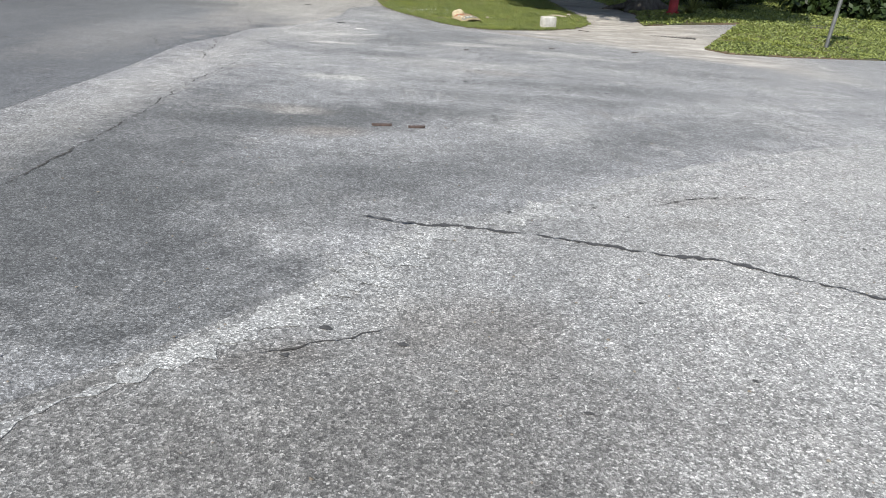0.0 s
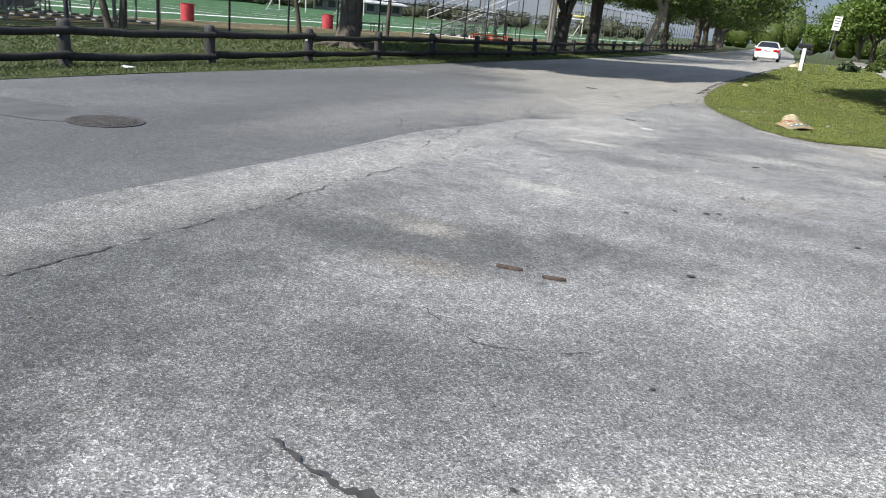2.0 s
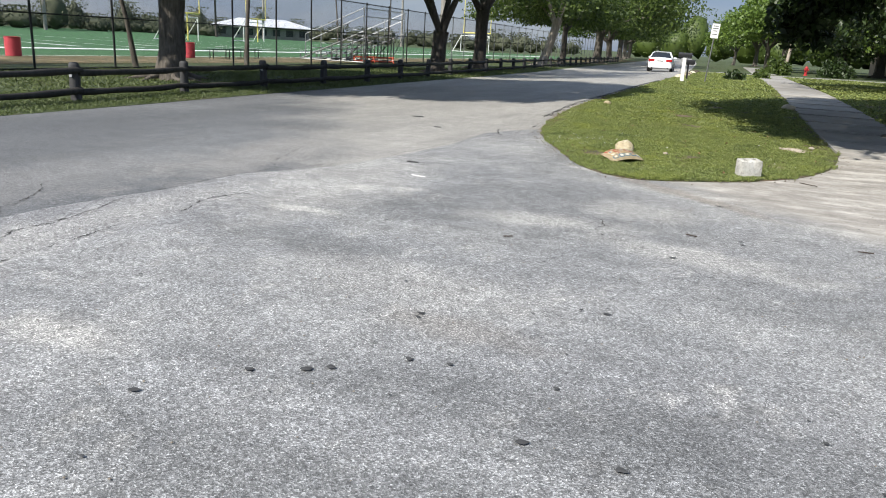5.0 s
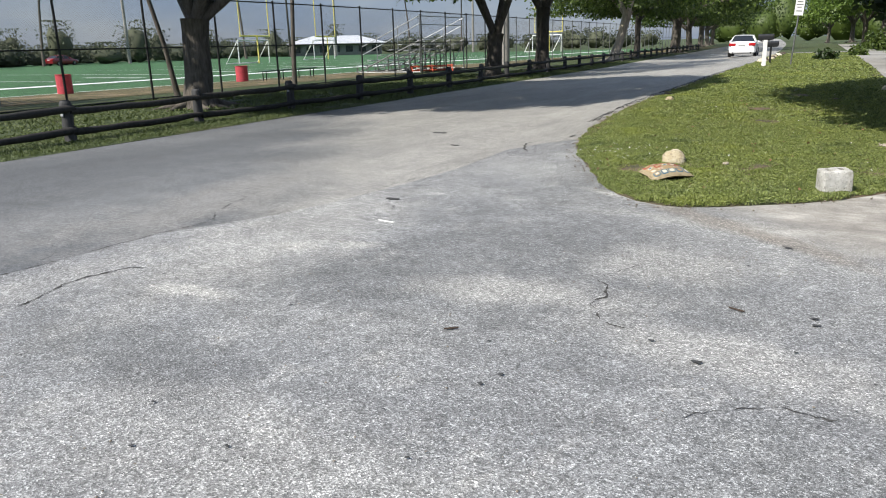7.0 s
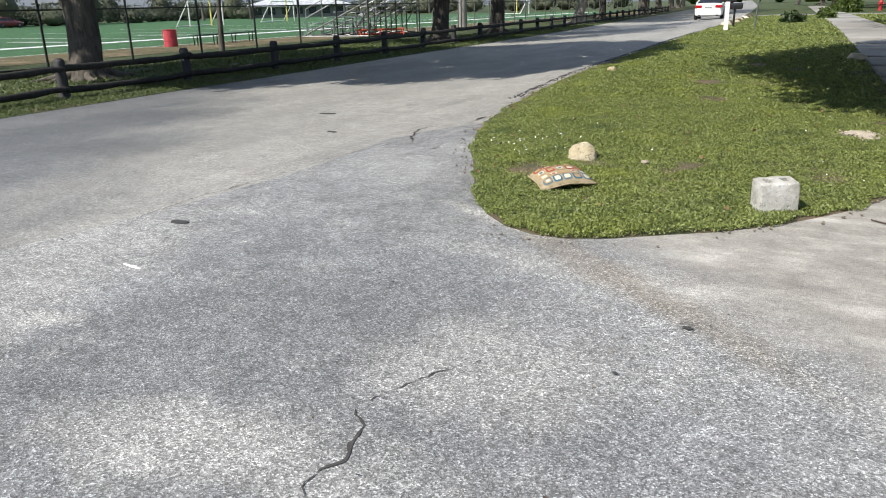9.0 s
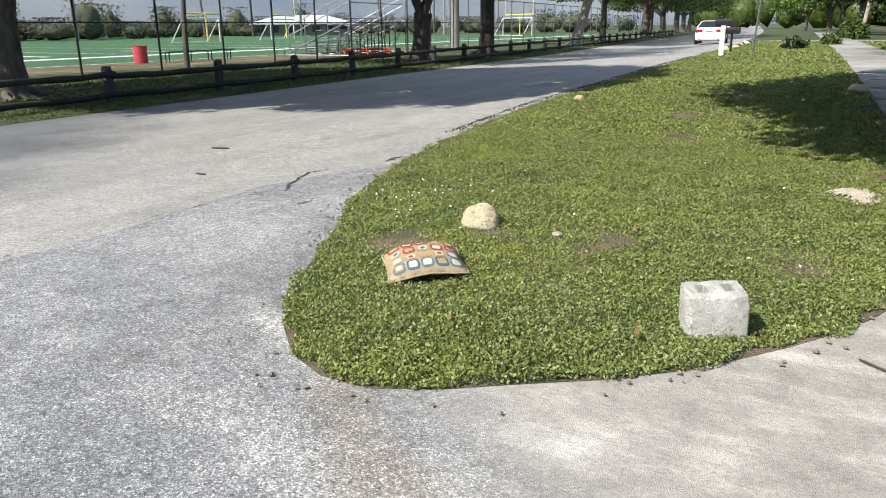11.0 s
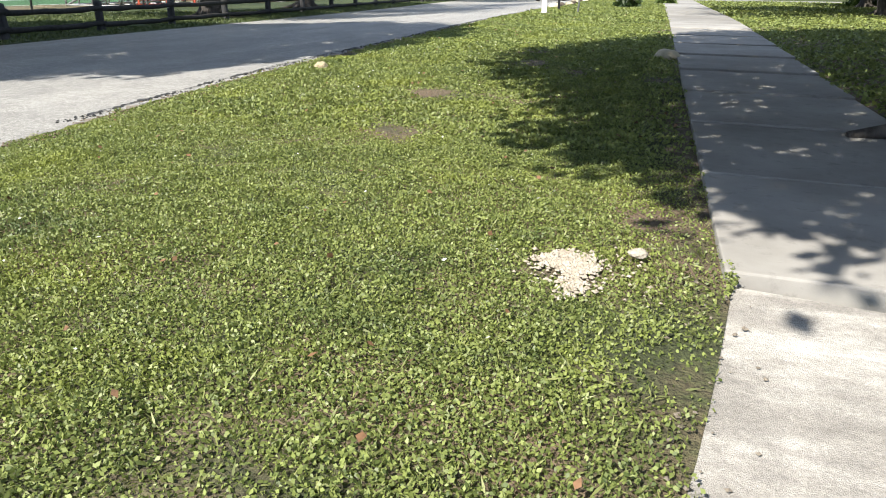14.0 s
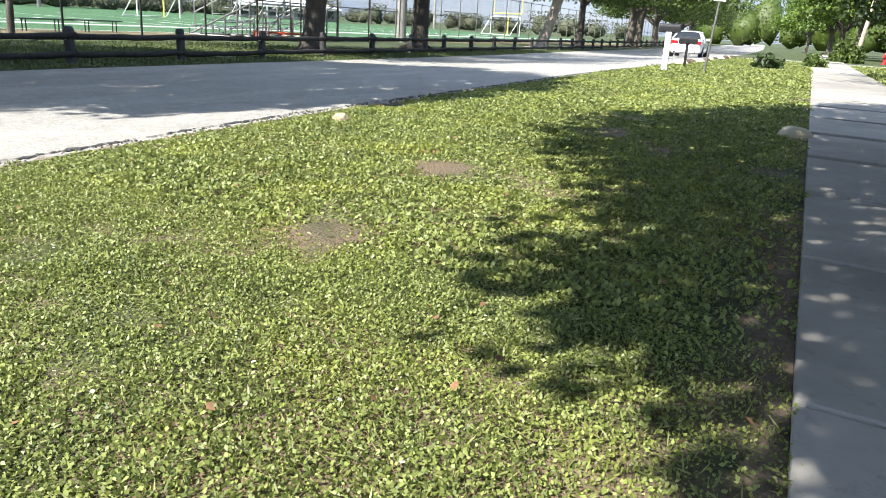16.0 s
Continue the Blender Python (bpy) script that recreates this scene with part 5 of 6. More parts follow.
def bleachers(at, label, rows_, length, rise, run, mat, frame_mat, rails_on):
    """Open stepped stand: seats, footboards, raked frames, bracing and guard rails. It climbs towards +x."""
    ob = thing("bleachers", label, "bleachers", at=at)

    def bar(a, b, name="strut", r=0.03, m=None):
        b_ = bmesh.new()
        tube(b_, [a, b], r, 6)
        return part(name, b_, m or frame_mat, ob)

    for k in range(rows_):
        bm = bmesh.new()
        box(bm, k * run, 0, 0.43 + k * rise - 0.04, k * run + 0.26, length, 0.43 + k * rise, 0.006)
        part("seat_plank", bm, mat, ob)
        bm = bmesh.new()
        box(bm, k * run + 0.3, 0, 0.1 + k * rise - 0.04, k * run + 0.3 + run * 0.55, length, 0.1 + k * rise, 0.006)
        part("foot_plank", bm, mat, ob)
    if rows_ > 8:
        for k in range(rows_):
            bm = bmesh.new()
            box(bm, k * run + 0.27, 0, 0.1 + k * rise, k * run + 0.295, length, 0.36 + k * rise, 0.004)
            part("riser_board", bm, mat, ob)
    n = max(3, int(length / 1.9) + 1)
    for i in range(n):
        y = length * i / (n - 1)
        bar((0, y, 0.02), (rows_ * run, y, 0.05 + rows_ * rise), "raker", 0.04)
        bar((0, y, 0.03), (rows_ * run, y, 0.03), "foot_rail", 0.04)
        for k in range(0, rows_ + 1, 2 if rows_ > 6 else 1):
            bar((k * run, y, 0.0), (k * run, y, 0.3 + max(0, k - 0.5) * rise), "upright", 0.035)
        if i < n - 1 and i % 2 == 0:
            y2 = length * (i + 1) / (n - 1)
            bar((rows_ * run, y, 0.1), (rows_ * run, y2, 0.1 + rows_ * rise * 0.9), "brace", 0.025)
            bar((rows_ * run * 0.5, y2, 0.1), (rows_ * run, y, 0.1 + rows_ * rise * 0.7), "brace", 0.025)
    if rails_on:
        for y in (0.0, length):
            for dz in (0.55, 1.0):
                bar((run * 0.5, y, 0.43 + dz), (rows_ * run, y, 0.43 + rows_ * rise + dz * 0.9), "guard_rail", 0.028, M_ALU)
            for k in range(0, rows_ + 1, 2):
                bar((max(0.5, k) * run, y, 0.1 + k * rise), (max(0.5, k) * run, y, 0.43 + k * rise + 1.0), "rail_post", 0.028, M_ALU)
        for dz in (0.5, 1.0):
            bar((rows_ * run, 0, 0.43 + rows_ * rise + dz * 0.9), (rows_ * run, length, 0.43 + rows_ * rise + dz * 0.9), "guard_rail", 0.028, M_ALU)
    return ob


M_BLEACH = simple("weathered_steel", (0.24, 0.245, 0.25), 0.6, 0.3, 0.3, 4)
bleachers(Matrix.Translation((-24.6, 43.6, 0.02)) @ pose(0, 0, 0, 0, 0, 6), "small aluminium bleachers with guard rails behind the fence", 6, 6.0, 0.28, 0.68, M_ALU, M_GALV, True)
bleachers(Matrix.Translation((-25.4, -4.2, 0.02)) @ pose(0, 0, 0, 0, 0, 6), "large weathered grey grandstand behind the chain-link fence", 12, 25.0, 0.3, 0.56, M_BLEACH, M_BLEACH, True)

barrier = thing("barrier", "low orange-red barrier frame beside the small bleachers", "barrier", at=Matrix.Translation((-20.8, 45.6, 0.02)) @ pose(0, 0, 0, 0, 0, 50))
M_ORANGE = simple("orange_plastic", (0.6, 0.1, 0.05), 0.5, 0, 0.2, 5)
for z in (0.08, 0.3):
    bm = bmesh.new()
    tube(bm, [(-1.3, 0, z), (1.3, 0, z)], 0.05, 8)
    part("rail", bm, M_ORANGE, barrier)
for x in (-1.2, 0, 1.2):
    bm = bmesh.new()
    tube(bm, [(x, -0.25, 0), (x, 0, 0.36), (x, 0.25, 0)], 0.03, 6)
    part("leg", bm, M_ORANGE, barrier)
M_YELLOW = simple("yellow_paint", (0.72, 0.62, 0.16), 0.5, 0, 0.1, 4)


def goal(at):
    ob = thing("goal", "combined white soccer and yellow football goal on the turf", "goal", "goals on the field", at=at)

    def bar(a, b, name, r, m):
        b_ = bmesh.new()
        tube(b_, [a, b], r, 8)
        part(name, b_, m, ob)

    w = 3.66
    for s in (-1, 1):
        bar((0, s * w, 0), (0, s * w, 2.5), "post", 0.07, M_WHITE)
        bar((0, s * w, 2.5), (-1.6, s * w, 0), "back_stay", 0.05, M_WHITE)
        bar((0.3, s * 3.5, 2.9), (0.3, s * 3.5, 8.5), "upright", 0.06, M_YELLOW)
    bar((0, -w, 2.5), (0, w, 2.5), "crossbar", 0.07, M_WHITE)
    bar((0.3, -3.5, 2.95), (0.3, 3.5, 2.95), "football_crossbar", 0.1, M_YELLOW)
    bar((0.5, 0, 0), (0.5, 0, 3.0), "support", 0.09, M_YELLOW)
    bar((-1.6, -w, 0.05), (-1.6, w, 0.05), "ground_bar", 0.05, M_WHITE)
    return ob


goal(Matrix.Translation((-60.5, 71.5, 0)) @ pose(0, 0, 0, 0, 0, 18))
goal(Matrix.Translation((-65.4, 89.6, 0)) @ pose(0, 0, 0, 0, 0, 18))
goal(Matrix.Translation((-45, 118, 0)) @ pose(0, 0, 0, 0, 0, 60))

lamp = thing("light_pole", "thick pale concrete light pole behind the fence", "light pole", at=Matrix.Translation((-20.9, 55.3, 0)))
bm = bmesh.new()
tube(bm, [(0, 0, -0.2), (0, 0, 6), (0, 0, 14)], [0.27, 0.24, 0.18], 16)
part("shaft", bm, M_WALK, lamp)
bm = bmesh.new()
box(bm, -1.2, -0.08, 13.6, 1.2, 0.08, 13.75, 0.01)
part("cross_arm", bm, M_GALV, lamp)
for k in range(4):
    bm = bmesh.new()
    box(bm, -1.15 + 0.62 * k, -0.3, 13.75, -0.75 + 0.62 * k, 0.15, 14.1, 0.03)
    part("floodlight", bm, M_GALV, lamp)
far_pole = thing("light_pole", "slim tall light pole beyond the field", "light pole", "far light poles", at=Matrix.Translation((-92, 58, 0)))
bm = bmesh.new()
tube(bm, [(0, 0, -0.2), (0, 0, 16)], [0.25, 0.15], 10)
part("shaft", bm, M_WALK, far_pole)
for k, (x, y) in enumerate(((-94, 80), (-88, 120), (-70, 140), (-95, 38))):
    copy_thing(far_pole, Matrix.Translation((x, y, 0)))


def building(at, label, L, W, H, roof_h, wall_mat, roof_mat, openings, turn=0.0):
    ob = thing("building", label, "building", at=Matrix.Translation(at) @ Matrix.Rotation(turn, 4, "Z"))
    bm = bmesh.new()
    box(bm, -L / 2, -W / 2, -0.1, L / 2, W / 2, H, 0.02)
    part("wall", bm, wall_mat, ob)
    bm = bmesh.new()
    o, t = 0.9, 0.25
    v = [bm.verts.new(p) for p in ((-L / 2 - o, -W / 2 - o, H), (L / 2 + o, -W / 2 - o, H), (L / 2 + o, W / 2 + o, H), (-L / 2 - o, W / 2 + o, H),
                                   (-L / 2 + W / 2, 0, H + roof_h), (L / 2 - W / 2, 0, H + roof_h))]
    w = [bm.verts.new((p.co.x, p.co.y, H - t)) for p in v[:4]]
    for f in ((0, 1, 5, 4), (1, 2, 5), (2, 3, 4, 5), (3, 0, 4)):
        bm.faces.new([v[k] for k in f])
    for k in range(4):
        bm.faces.new((w[k], w[(k + 1) % 4], v[(k + 1) % 4], v[k]))
    bm.faces.new(w[::-1])
    bmesh.ops.recalc_face_normals(bm, faces=bm.faces[:])
    part("roof", bm, roof_mat, ob)
    dark = simple("window_dark", (0.03, 0.035, 0.04), 0.2, 0, 0.2, 3)
    for k in range(openings):
        x = -L / 2 + L * (k + 0.5) / openings
        for s in (-1, 1):
            bm = bmesh.new()
            box(bm, x - 0.7, s * (W / 2 + 0.01) - 0.03, 0.9, x + 0.7, s * (W / 2 + 0.01) + 0.03, 2.1, 0.01)
            part("window", bm, dark, ob)
    return ob


M_PALEWALL = simple("pale_stucco", (0.55, 0.54, 0.5), 0.9, 0, 0.1, 1)
M_GREYROOF = simple("light_grey_roof", (0.5, 0.52, 0.55), 0.7, 0, 0.1, 0.7)
M_TERRA = simple("terracotta_wall", (0.42, 0.25, 0.18), 0.9, 0, 0.15, 1)
M_TAN = simple("tan_stucco", (0.5, 0.4, 0.3), 0.9, 0, 0.12, 1)
# pavilion walls in a dark grey that includes the shade below the roof
building((-97, 131, -0.3), "low pavilion with a pale hip roof beyond the field", 18, 9, 2.6, 1.5, simple("shaded_grey_wall", (0.2, 0.2, 0.19), 0.9, 0, 0.2, 1), M_GREYROOF, 7, 0.7)
building((-103, 62, 0), "small white shed beyond the field", 3.2, 3, 3.6, 0.4, M_WHITE, M_WHITE, 1, 0.3)
building((-118, 40, 0), "low house with terracotta walls behind the far trees", 16, 9, 3.2, 1.8, M_TERRA, M_GREYROOF, 5, 1.4)
building(gz(18, 98), "low tan house behind the yard trees", 16, 10, 3.0, 1.8, M_TAN, M_GREYROOF, 5, 0.3)
building(gz(22, 62), "low tan house set back behind yard trees", 14, 10, 3.0, 1.8, M_TAN, M_GREYROOF, 4, 0.2)
building(gz(20, 36.5), "dark shaded house front behind the yard trees", 12, 9, 3.0, 1.8, M_TAN, M_GREYROOF, 4, 0.4)


# ---- vehicles ----
def sedan(at, label, paint, name="sedan"):
    """A four-door saloon: lofted body, glass, lights, bumpers and spoked wheels. It faces +y."""
    ob = thing(name, label, "car", at=at)
    W = 0.9
    # y, sill height, belt height, half width
    body = [(-2.28, 0.42, 0.78, 0.66), (-2.2, 0.3, 0.95, 0.8), (-1.95, 0.24, 1.02, 0.86), (-1.4, 0.22, 1.03, 0.9), (-0.8, 0.22, 1.0, 0.9), (0, 0.22, 0.97, 0.9), (0.7, 0.22, 0.94, 0.9),
            (1.2, 0.22, 0.9, 0.89), (1.7, 0.23, 0.84, 0.87), (2.1, 0.26, 0.74, 0.8), (2.25, 0.34, 0.64, 0.68), (2.3, 0.42, 0.56, 0.6)]
    bm = bmesh.new()
    rings = []
    for y, z0, z1, w in body:
        h = z1 - z0
        half = [(w * 0.82, z0), (w * 0.97, z0 + h * 0.12), (w, z0 + h * 0.45), (w * 0.985, z0 + h * 0.7), (w * 0.93, z0 + h * 0.92), (w * 0.82, z1), (w * 0.4, z1 + 0.025)]
        ring = [(x, z) for x, z in half] + [(-x, z) for x, z in half[::-1]]
        rings.append([bm.verts.new((x, y, z)) for x, z in ring])
    for a, b in zip(rings, rings[1:]):
        for k in range(len(a)):
            k2 = (k + 1) % len(a)
            bm.faces.new((a[k], a[k2], b[k2], b[k]))
    bm.faces.new(rings[0][::-1])
    bm.faces.new(rings[-1])
    bmesh.ops.recalc_face_normals(bm, faces=bm.faces[:])
    shell = part("body", bm, paint, ob, soft=True)
    bm = bmesh.new()
    roof = [(-1.25, 0.62), (-0.75, 0.6), (-0.1, 0.6), (0.35, 0.58)]
    cab = [(-1.85, 1.0, 1.0, 0.74, 0.74), (-1.2, 1.0, 1.36, 0.78, 0.56), (-0.6, 0.98, 1.43, 0.8, 0.56), (0.0, 0.96, 1.43, 0.8, 0.56), (0.35, 0.94, 1.38, 0.8, 0.56), (1.2, 0.88, 0.9, 0.76, 0.7)]
    crings = [[bm.verts.new(p) for p in ((wb, y, zb), (wt, y, zt), (wt * 0.5, y, zt + 0.02), (-wt * 0.5, y, zt + 0.02), (-wt, y, zt), (-wb, y, zb))] for y, zb, zt, wb, wt in cab]
    for a, b in zip(crings, crings[1:]):
        for k in range(5):
            bm.faces.new((a[k], a[k + 1], b[k + 1], b[k]))
    bmesh.ops.recalc_face_normals(bm, faces=bm.faces[:])
    glass = Mat("tinted_glass", 0.06)
    glass.color((0.012, 0.014, 0.016))
    part("glass", bm, glass.m, ob, "dark tinted windows")
    bm = bmesh.new()
    rr = [[bm.verts.new((x, y, z)) for x, z in ((0.575, zt - 0.01), (0.5, zt + 0.02), (0.28, zt + 0.035), (-0.28, zt + 0.035), (-0.5, zt + 0.02), (-0.575, zt - 0.01))] for y, zt in ((-1.2, 1.365), (-0.6, 1.435), (0.0, 1.435), (0.35, 1.385))]
    for a, b in zip(rr, rr[1:]):
        for k in range(5):
            bm.faces.new((a[k], a[k + 1], b[k + 1], b[k]))
    part("roof", bm, paint, ob, soft=True)
    for s in (-1, 1):
        for pts in (((0.79, -1.75, 1.02), (0.59, -1.2, 1.37)), ((0.815, -0.35, 0.985), (0.575, -0.35, 1.44)), ((0.775, 1.2, 0.91), (0.575, 0.35, 1.39))):
            bm = bmesh.new()
            tube(bm, [(p[0] * s, p[1], p[2]) for p in pts], 0.035, 6)
            part("pillar", bm, paint, ob)
        bm = bmesh.new()
        box(bm, s * 0.82, 0.62, 0.95, s * 1.02, 0.78, 1.08, 0.03)
        part("mirror", bm, paint, ob)
        bm = bmesh.new()
        box(bm, s * 0.4, -2.3, 0.75, s * 0.82, -2.0, 0.92, 0.03)
        part("tail_light", bm, simple("red_lens", (0.4, 0.01, 0.012), 0.2, 0, 0.1, 5), ob, "red tail light")
        bm = bmesh.new()
        box(bm, s * 0.42, 2.05, 0.58, s * 0.8, 2.25, 0.7, 0.03)
        part("headlight", bm, M_ALU, ob)
        bm = bmesh.new()
        tube(bm, [(s * 0.55, -2.31, 0.3), (s * 0.55, -2.1, 0.3)], 0.045, 10)
        part("exhaust", bm, M_BLACK, ob)
        for y in (-0.75, 0.25):
            bm = bmesh.new()
            box(bm, s * 0.885, y - 0.1, 0.83, s * 0.925, y + 0.1, 0.86, 0.01)
            part("door_handle", bm, paint, ob)
        for y in (-1.36, 1.37):
            bm = bmesh.new()
            lathe(bm, [(0.2, -0.11), (0.3, -0.11), (0.325, -0.08), (0.325, 0.08), (0.3, 0.11), (0.2, 0.11)], 28, Matrix.Translation((s * 0.8, y, 0.325)) @ pose(0, 0, 0, 0, 90, 0))
            wh = part("wheel", bm, simple("tyre_rubber", (0.02, 0.02, 0.021), 0.85, 0, 0.2, 20), ob)
            bm = bmesh.new()
            for k in range(10):
                q = k * math.pi / 5 + (0.12 if k % 2 else -0.12)
                tube(bm, [(s * 0.915, y + 0.05 * math.cos(q), 0.325 + 0.05 * math.sin(q)), (s * 0.915, y + 0.21 * math.cos(q), 0.325 + 0.21 * math.sin(q))], 0.016, 5)
            part("rim", bm, M_ALU, wh)
    bm = bmesh.new()
    box(bm, -0.26, -2.3, 0.72, 0.26, -2.275, 0.86, 0.005)
    pl = part("licence_plate", bm, M_WHITE, ob)
    for k in range(3):
        bm = bmesh.new()
        box(bm, -0.2 + 0.14 * k, -2.305, 0.76, -0.1 + 0.14 * k, -2.301, 0.82)
        part("bar", bm, M_BLACK, pl)
    bm = bmesh.new()
    box(bm, -0.8, -2.31, 0.3, 0.8, -2.1, 0.56, 0.06)
    part("bumper", bm, paint, ob)
    return ob


def car_paint(name, c):
    m = Mat(name, 0.28)
    m.color(c)
    m.b.inputs["Coat Weight"].default_value = 0.6
    return m.m


white_paint, dark_paint = car_paint("pearl_white_paint", (0.78, 0.79, 0.8)), car_paint("black_car_paint", (0.012, 0.012, 0.014))
sedan(Matrix.Translation(gz(-7.3, 65.0, 0.0)) @ pose(0, 0, 0, 0, 0, 6.5), "pearl white four-door sedan on the asphalt road", white_paint)
sedan(Matrix.Translation(gz(15.6, 30.5, 0.02)) @ pose(0, 0, 0, 0, 0, 70), "black sedan parked in the shaded yard", dark_paint)
sedan(Matrix.Translation((-101, 74, 0)) @ pose(0, 0, 0, 0, 0, 10), "dark red car parked beyond the field", car_paint("dark_red_paint", (0.2, 0.015, 0.02)))
sedan(Matrix.Translation((-102, 48, 0)) @ pose(0, 0, 0, 0, 0, 12), "white car parked beyond the field", white_paint)


# ---- small things on the street ----
M_CHIPEDGE = Mat("bright_chips", 0.8)
M_CHIPEDGE.color(stones(M_CHIPEDGE, mottle(M_CHIPEDGE, M_CHIPEDGE.ramp(M_CHIPEDGE.noise(3, 5), (0.3, (0.29, 0.296, 0.296)), (0.7, (0.39, 0.394, 0.385))), 0.85, 1.15), 140.0, 1.0))
chip = sheet("chip_seal_patch", curve_through([(-0.95, 2.5), (-0.7, 2.86), (-0.51, 3.11), (-0.2, 3.59), (0.09, 4.08), (0.27, 4.58), (0.73, 4.89), (1.48, 5.68), (2.37, 6.44), (3.94, 7.48), (6.5, 8.6), (9, 9.2)], 0.15)
             + [(9, -6), (-1.4, -6), (-1.3, 1.0)], 0.007, M_CHIPS, "coarse pale chip-seal patch on the street", 0.0, 2.0, category="road")
ribbon("chip_rim", [(-0.85, 2.45), (-0.62, 2.8), (-0.43, 3.05), (-0.12, 3.52), (0.19, 4.02), (0.4, 4.5), (0.8, 4.8), (1.55, 5.58), (2.43, 6.33), (3.98, 7.36), (6.5, 8.48)], 0.13, 0.0095, M_CHIPEDGE.m, chip, 0.6, 55, 0.03, 0.012)
CRACKS = [
    ([(0.0, 4.62), (0.26, 4.57), (0.53, 4.58), (0.96, 4.53), (1.37, 4.43), (1.69, 4.39), (1.95, 4.27), (2.27, 4.12), (2.6, 3.9)], 0.024, 0.011),
    ([(-2.85, 6.2), (-2.84, 7.4), (-2.95, 9.04), (-2.98, 9.9)], 0.006, 0.006),
    ([(-2.5, 9.3), (-2.62, 9.69), (-2.73, 9.94), (-2.72, 10.21), (-2.84, 10.67), (-2.99, 11.06), (-3.02, 11.58), (-3.02, 12.43), (-2.95, 13.18)], 0.012, 0.006),
    ([(-2.95, 13.18), (-3.28, 13.56), (-3.56, 14.33), (-3.91, 15.34)], 0.008, 0.005),
    ([(-2.24, 11.0), (-2.36, 11.25), (-2.43, 11.52), (-2.36, 11.8), (-2.23, 11.98)], 0.016, 0.006),
    ([(-3.5, 10.4), (-3.59, 10.62), (-3.8, 10.91), (-4.01, 11.07)], 0.009, 0.005),
    ([(-3.2, 10.1), (-3.45, 10.3), (-3.42, 10.6)], 0.006, 0.005),
    ([(-1.83, 4.65), (-1.86, 5.4), (-1.95, 6.6), (-2.08, 7.75), (-2.1, 8.6)], 0.01, 0.006),
    ([(-2.1, 8.6), (-2.15, 9.5), (-2.3, 10.4)], 0.007, 0.006),
    ([(-2.4, 14.64), (-2.46, 15.1), (-2.44, 15.7), (-2.41, 16.34), (-2.43, 17.07), (-2.37, 17.59), (-2.26, 18.17)], 0.009, 0.006),
    ([(-2.13, 18.14), (-2.3, 18.4), (-2.45, 18.75), (-2.5, 18.95), (-2.4, 19.2), (-2.25, 19.4)], 0.024, 0.007),
    ([(-2.45, 18.75), (-2.58, 18.8)], 0.012, 0.007),
    ([(-1.71, 17.79), (-1.69, 17.95), (-1.75, 18.05)], 0.02, 0.007),
    ([(-1.9, 18.1), (-1.65, 18.24), (-1.49, 18.26)], 0.009, 0.007),
    ([(-2.15, 19.75), (-2.18, 20.02), (-2.05, 20.15), (-1.97, 20.1)], 0.03, 0.007),
    ([(-1.85, 18.9), (-1.95, 19.2), (-1.8, 19.3)], 0.014, 0.007),
    ([(0.69, 13.09), (0.82, 12.95), (0.85, 12.8), (0.83, 12.65), (0.9, 12.5), (0.98, 12.37), (1.16, 12.34)], 0.01, 0.006),
    ([(0.69, 13.09), (0.8, 13.4), (1.0, 13.7)], 0.005, 0.006),
    ([(-3.0, 11.5), (-3.3, 11.9), (-3.6, 12.0)], 0.006, 0.005),
    ([(-1.75, 12.7), (-1.6, 12.9), (-1.35, 12.85)], 0.007, 0.006),
    ([(-5.4, 9.0), (-5.0, 9.5), (-5.1, 10.2), (-4.7, 10.8)], 0.005, 0.005),
    ([(-0.3, 5.9), (0.2, 5.7), (0.6, 5.95)], 0.005, 0.006),
    ([(1.5, 5.15), (1.9, 5.4), (2.4, 5.5)], 0.008, 0.011),
    ([(-0.2, 3.2), (0.0, 3.3), (0.2, 3.42), (0.3, 3.52)], 0.008, 0.011),
    ([(1.6, 11.5), (1.9, 11.75), (2.2, 11.75)], 0.006, 0.006),
    ([(-4.1, 19.0), (-3.6, 20.2), (-3.3, 21.2)], 0.006, 0.005),
]
for k, (pts, w, lift) in enumerate(CRACKS):
    ribbon("crack", pts, w, lift, M_CRACK if k else M_TAR, side_street, 0.6, 60 + k, 0.022, 0.012)
M_EDGE = soil_mat("edge_grit", (0.14, 0.115, 0.09), (0.32, 0.28, 0.22), 30)
ribbon("edge_dirt", [p for p in right_line if 18.9 < p[1] < 62][::2], 0.06, 0.008, M_EDGE, lawn, 0.8, 91, 0.04, 0.04)
M_OLDTAR = simple("broken_tar_edge", (0.04, 0.04, 0.04), 0.85, 0, 0.4, 12)
ribbon("broken_edge", [(x - 0.2, y) for x, y in right_line if 21.8 < y < 45][::2], 0.035, 0.008, M_OLDTAR, lawn, 0.8, 92, 0.04, 0.02)

walkway = thing("sidewalk", "grey concrete sidewalk laid in square slabs", "sidewalk", kind="structure")
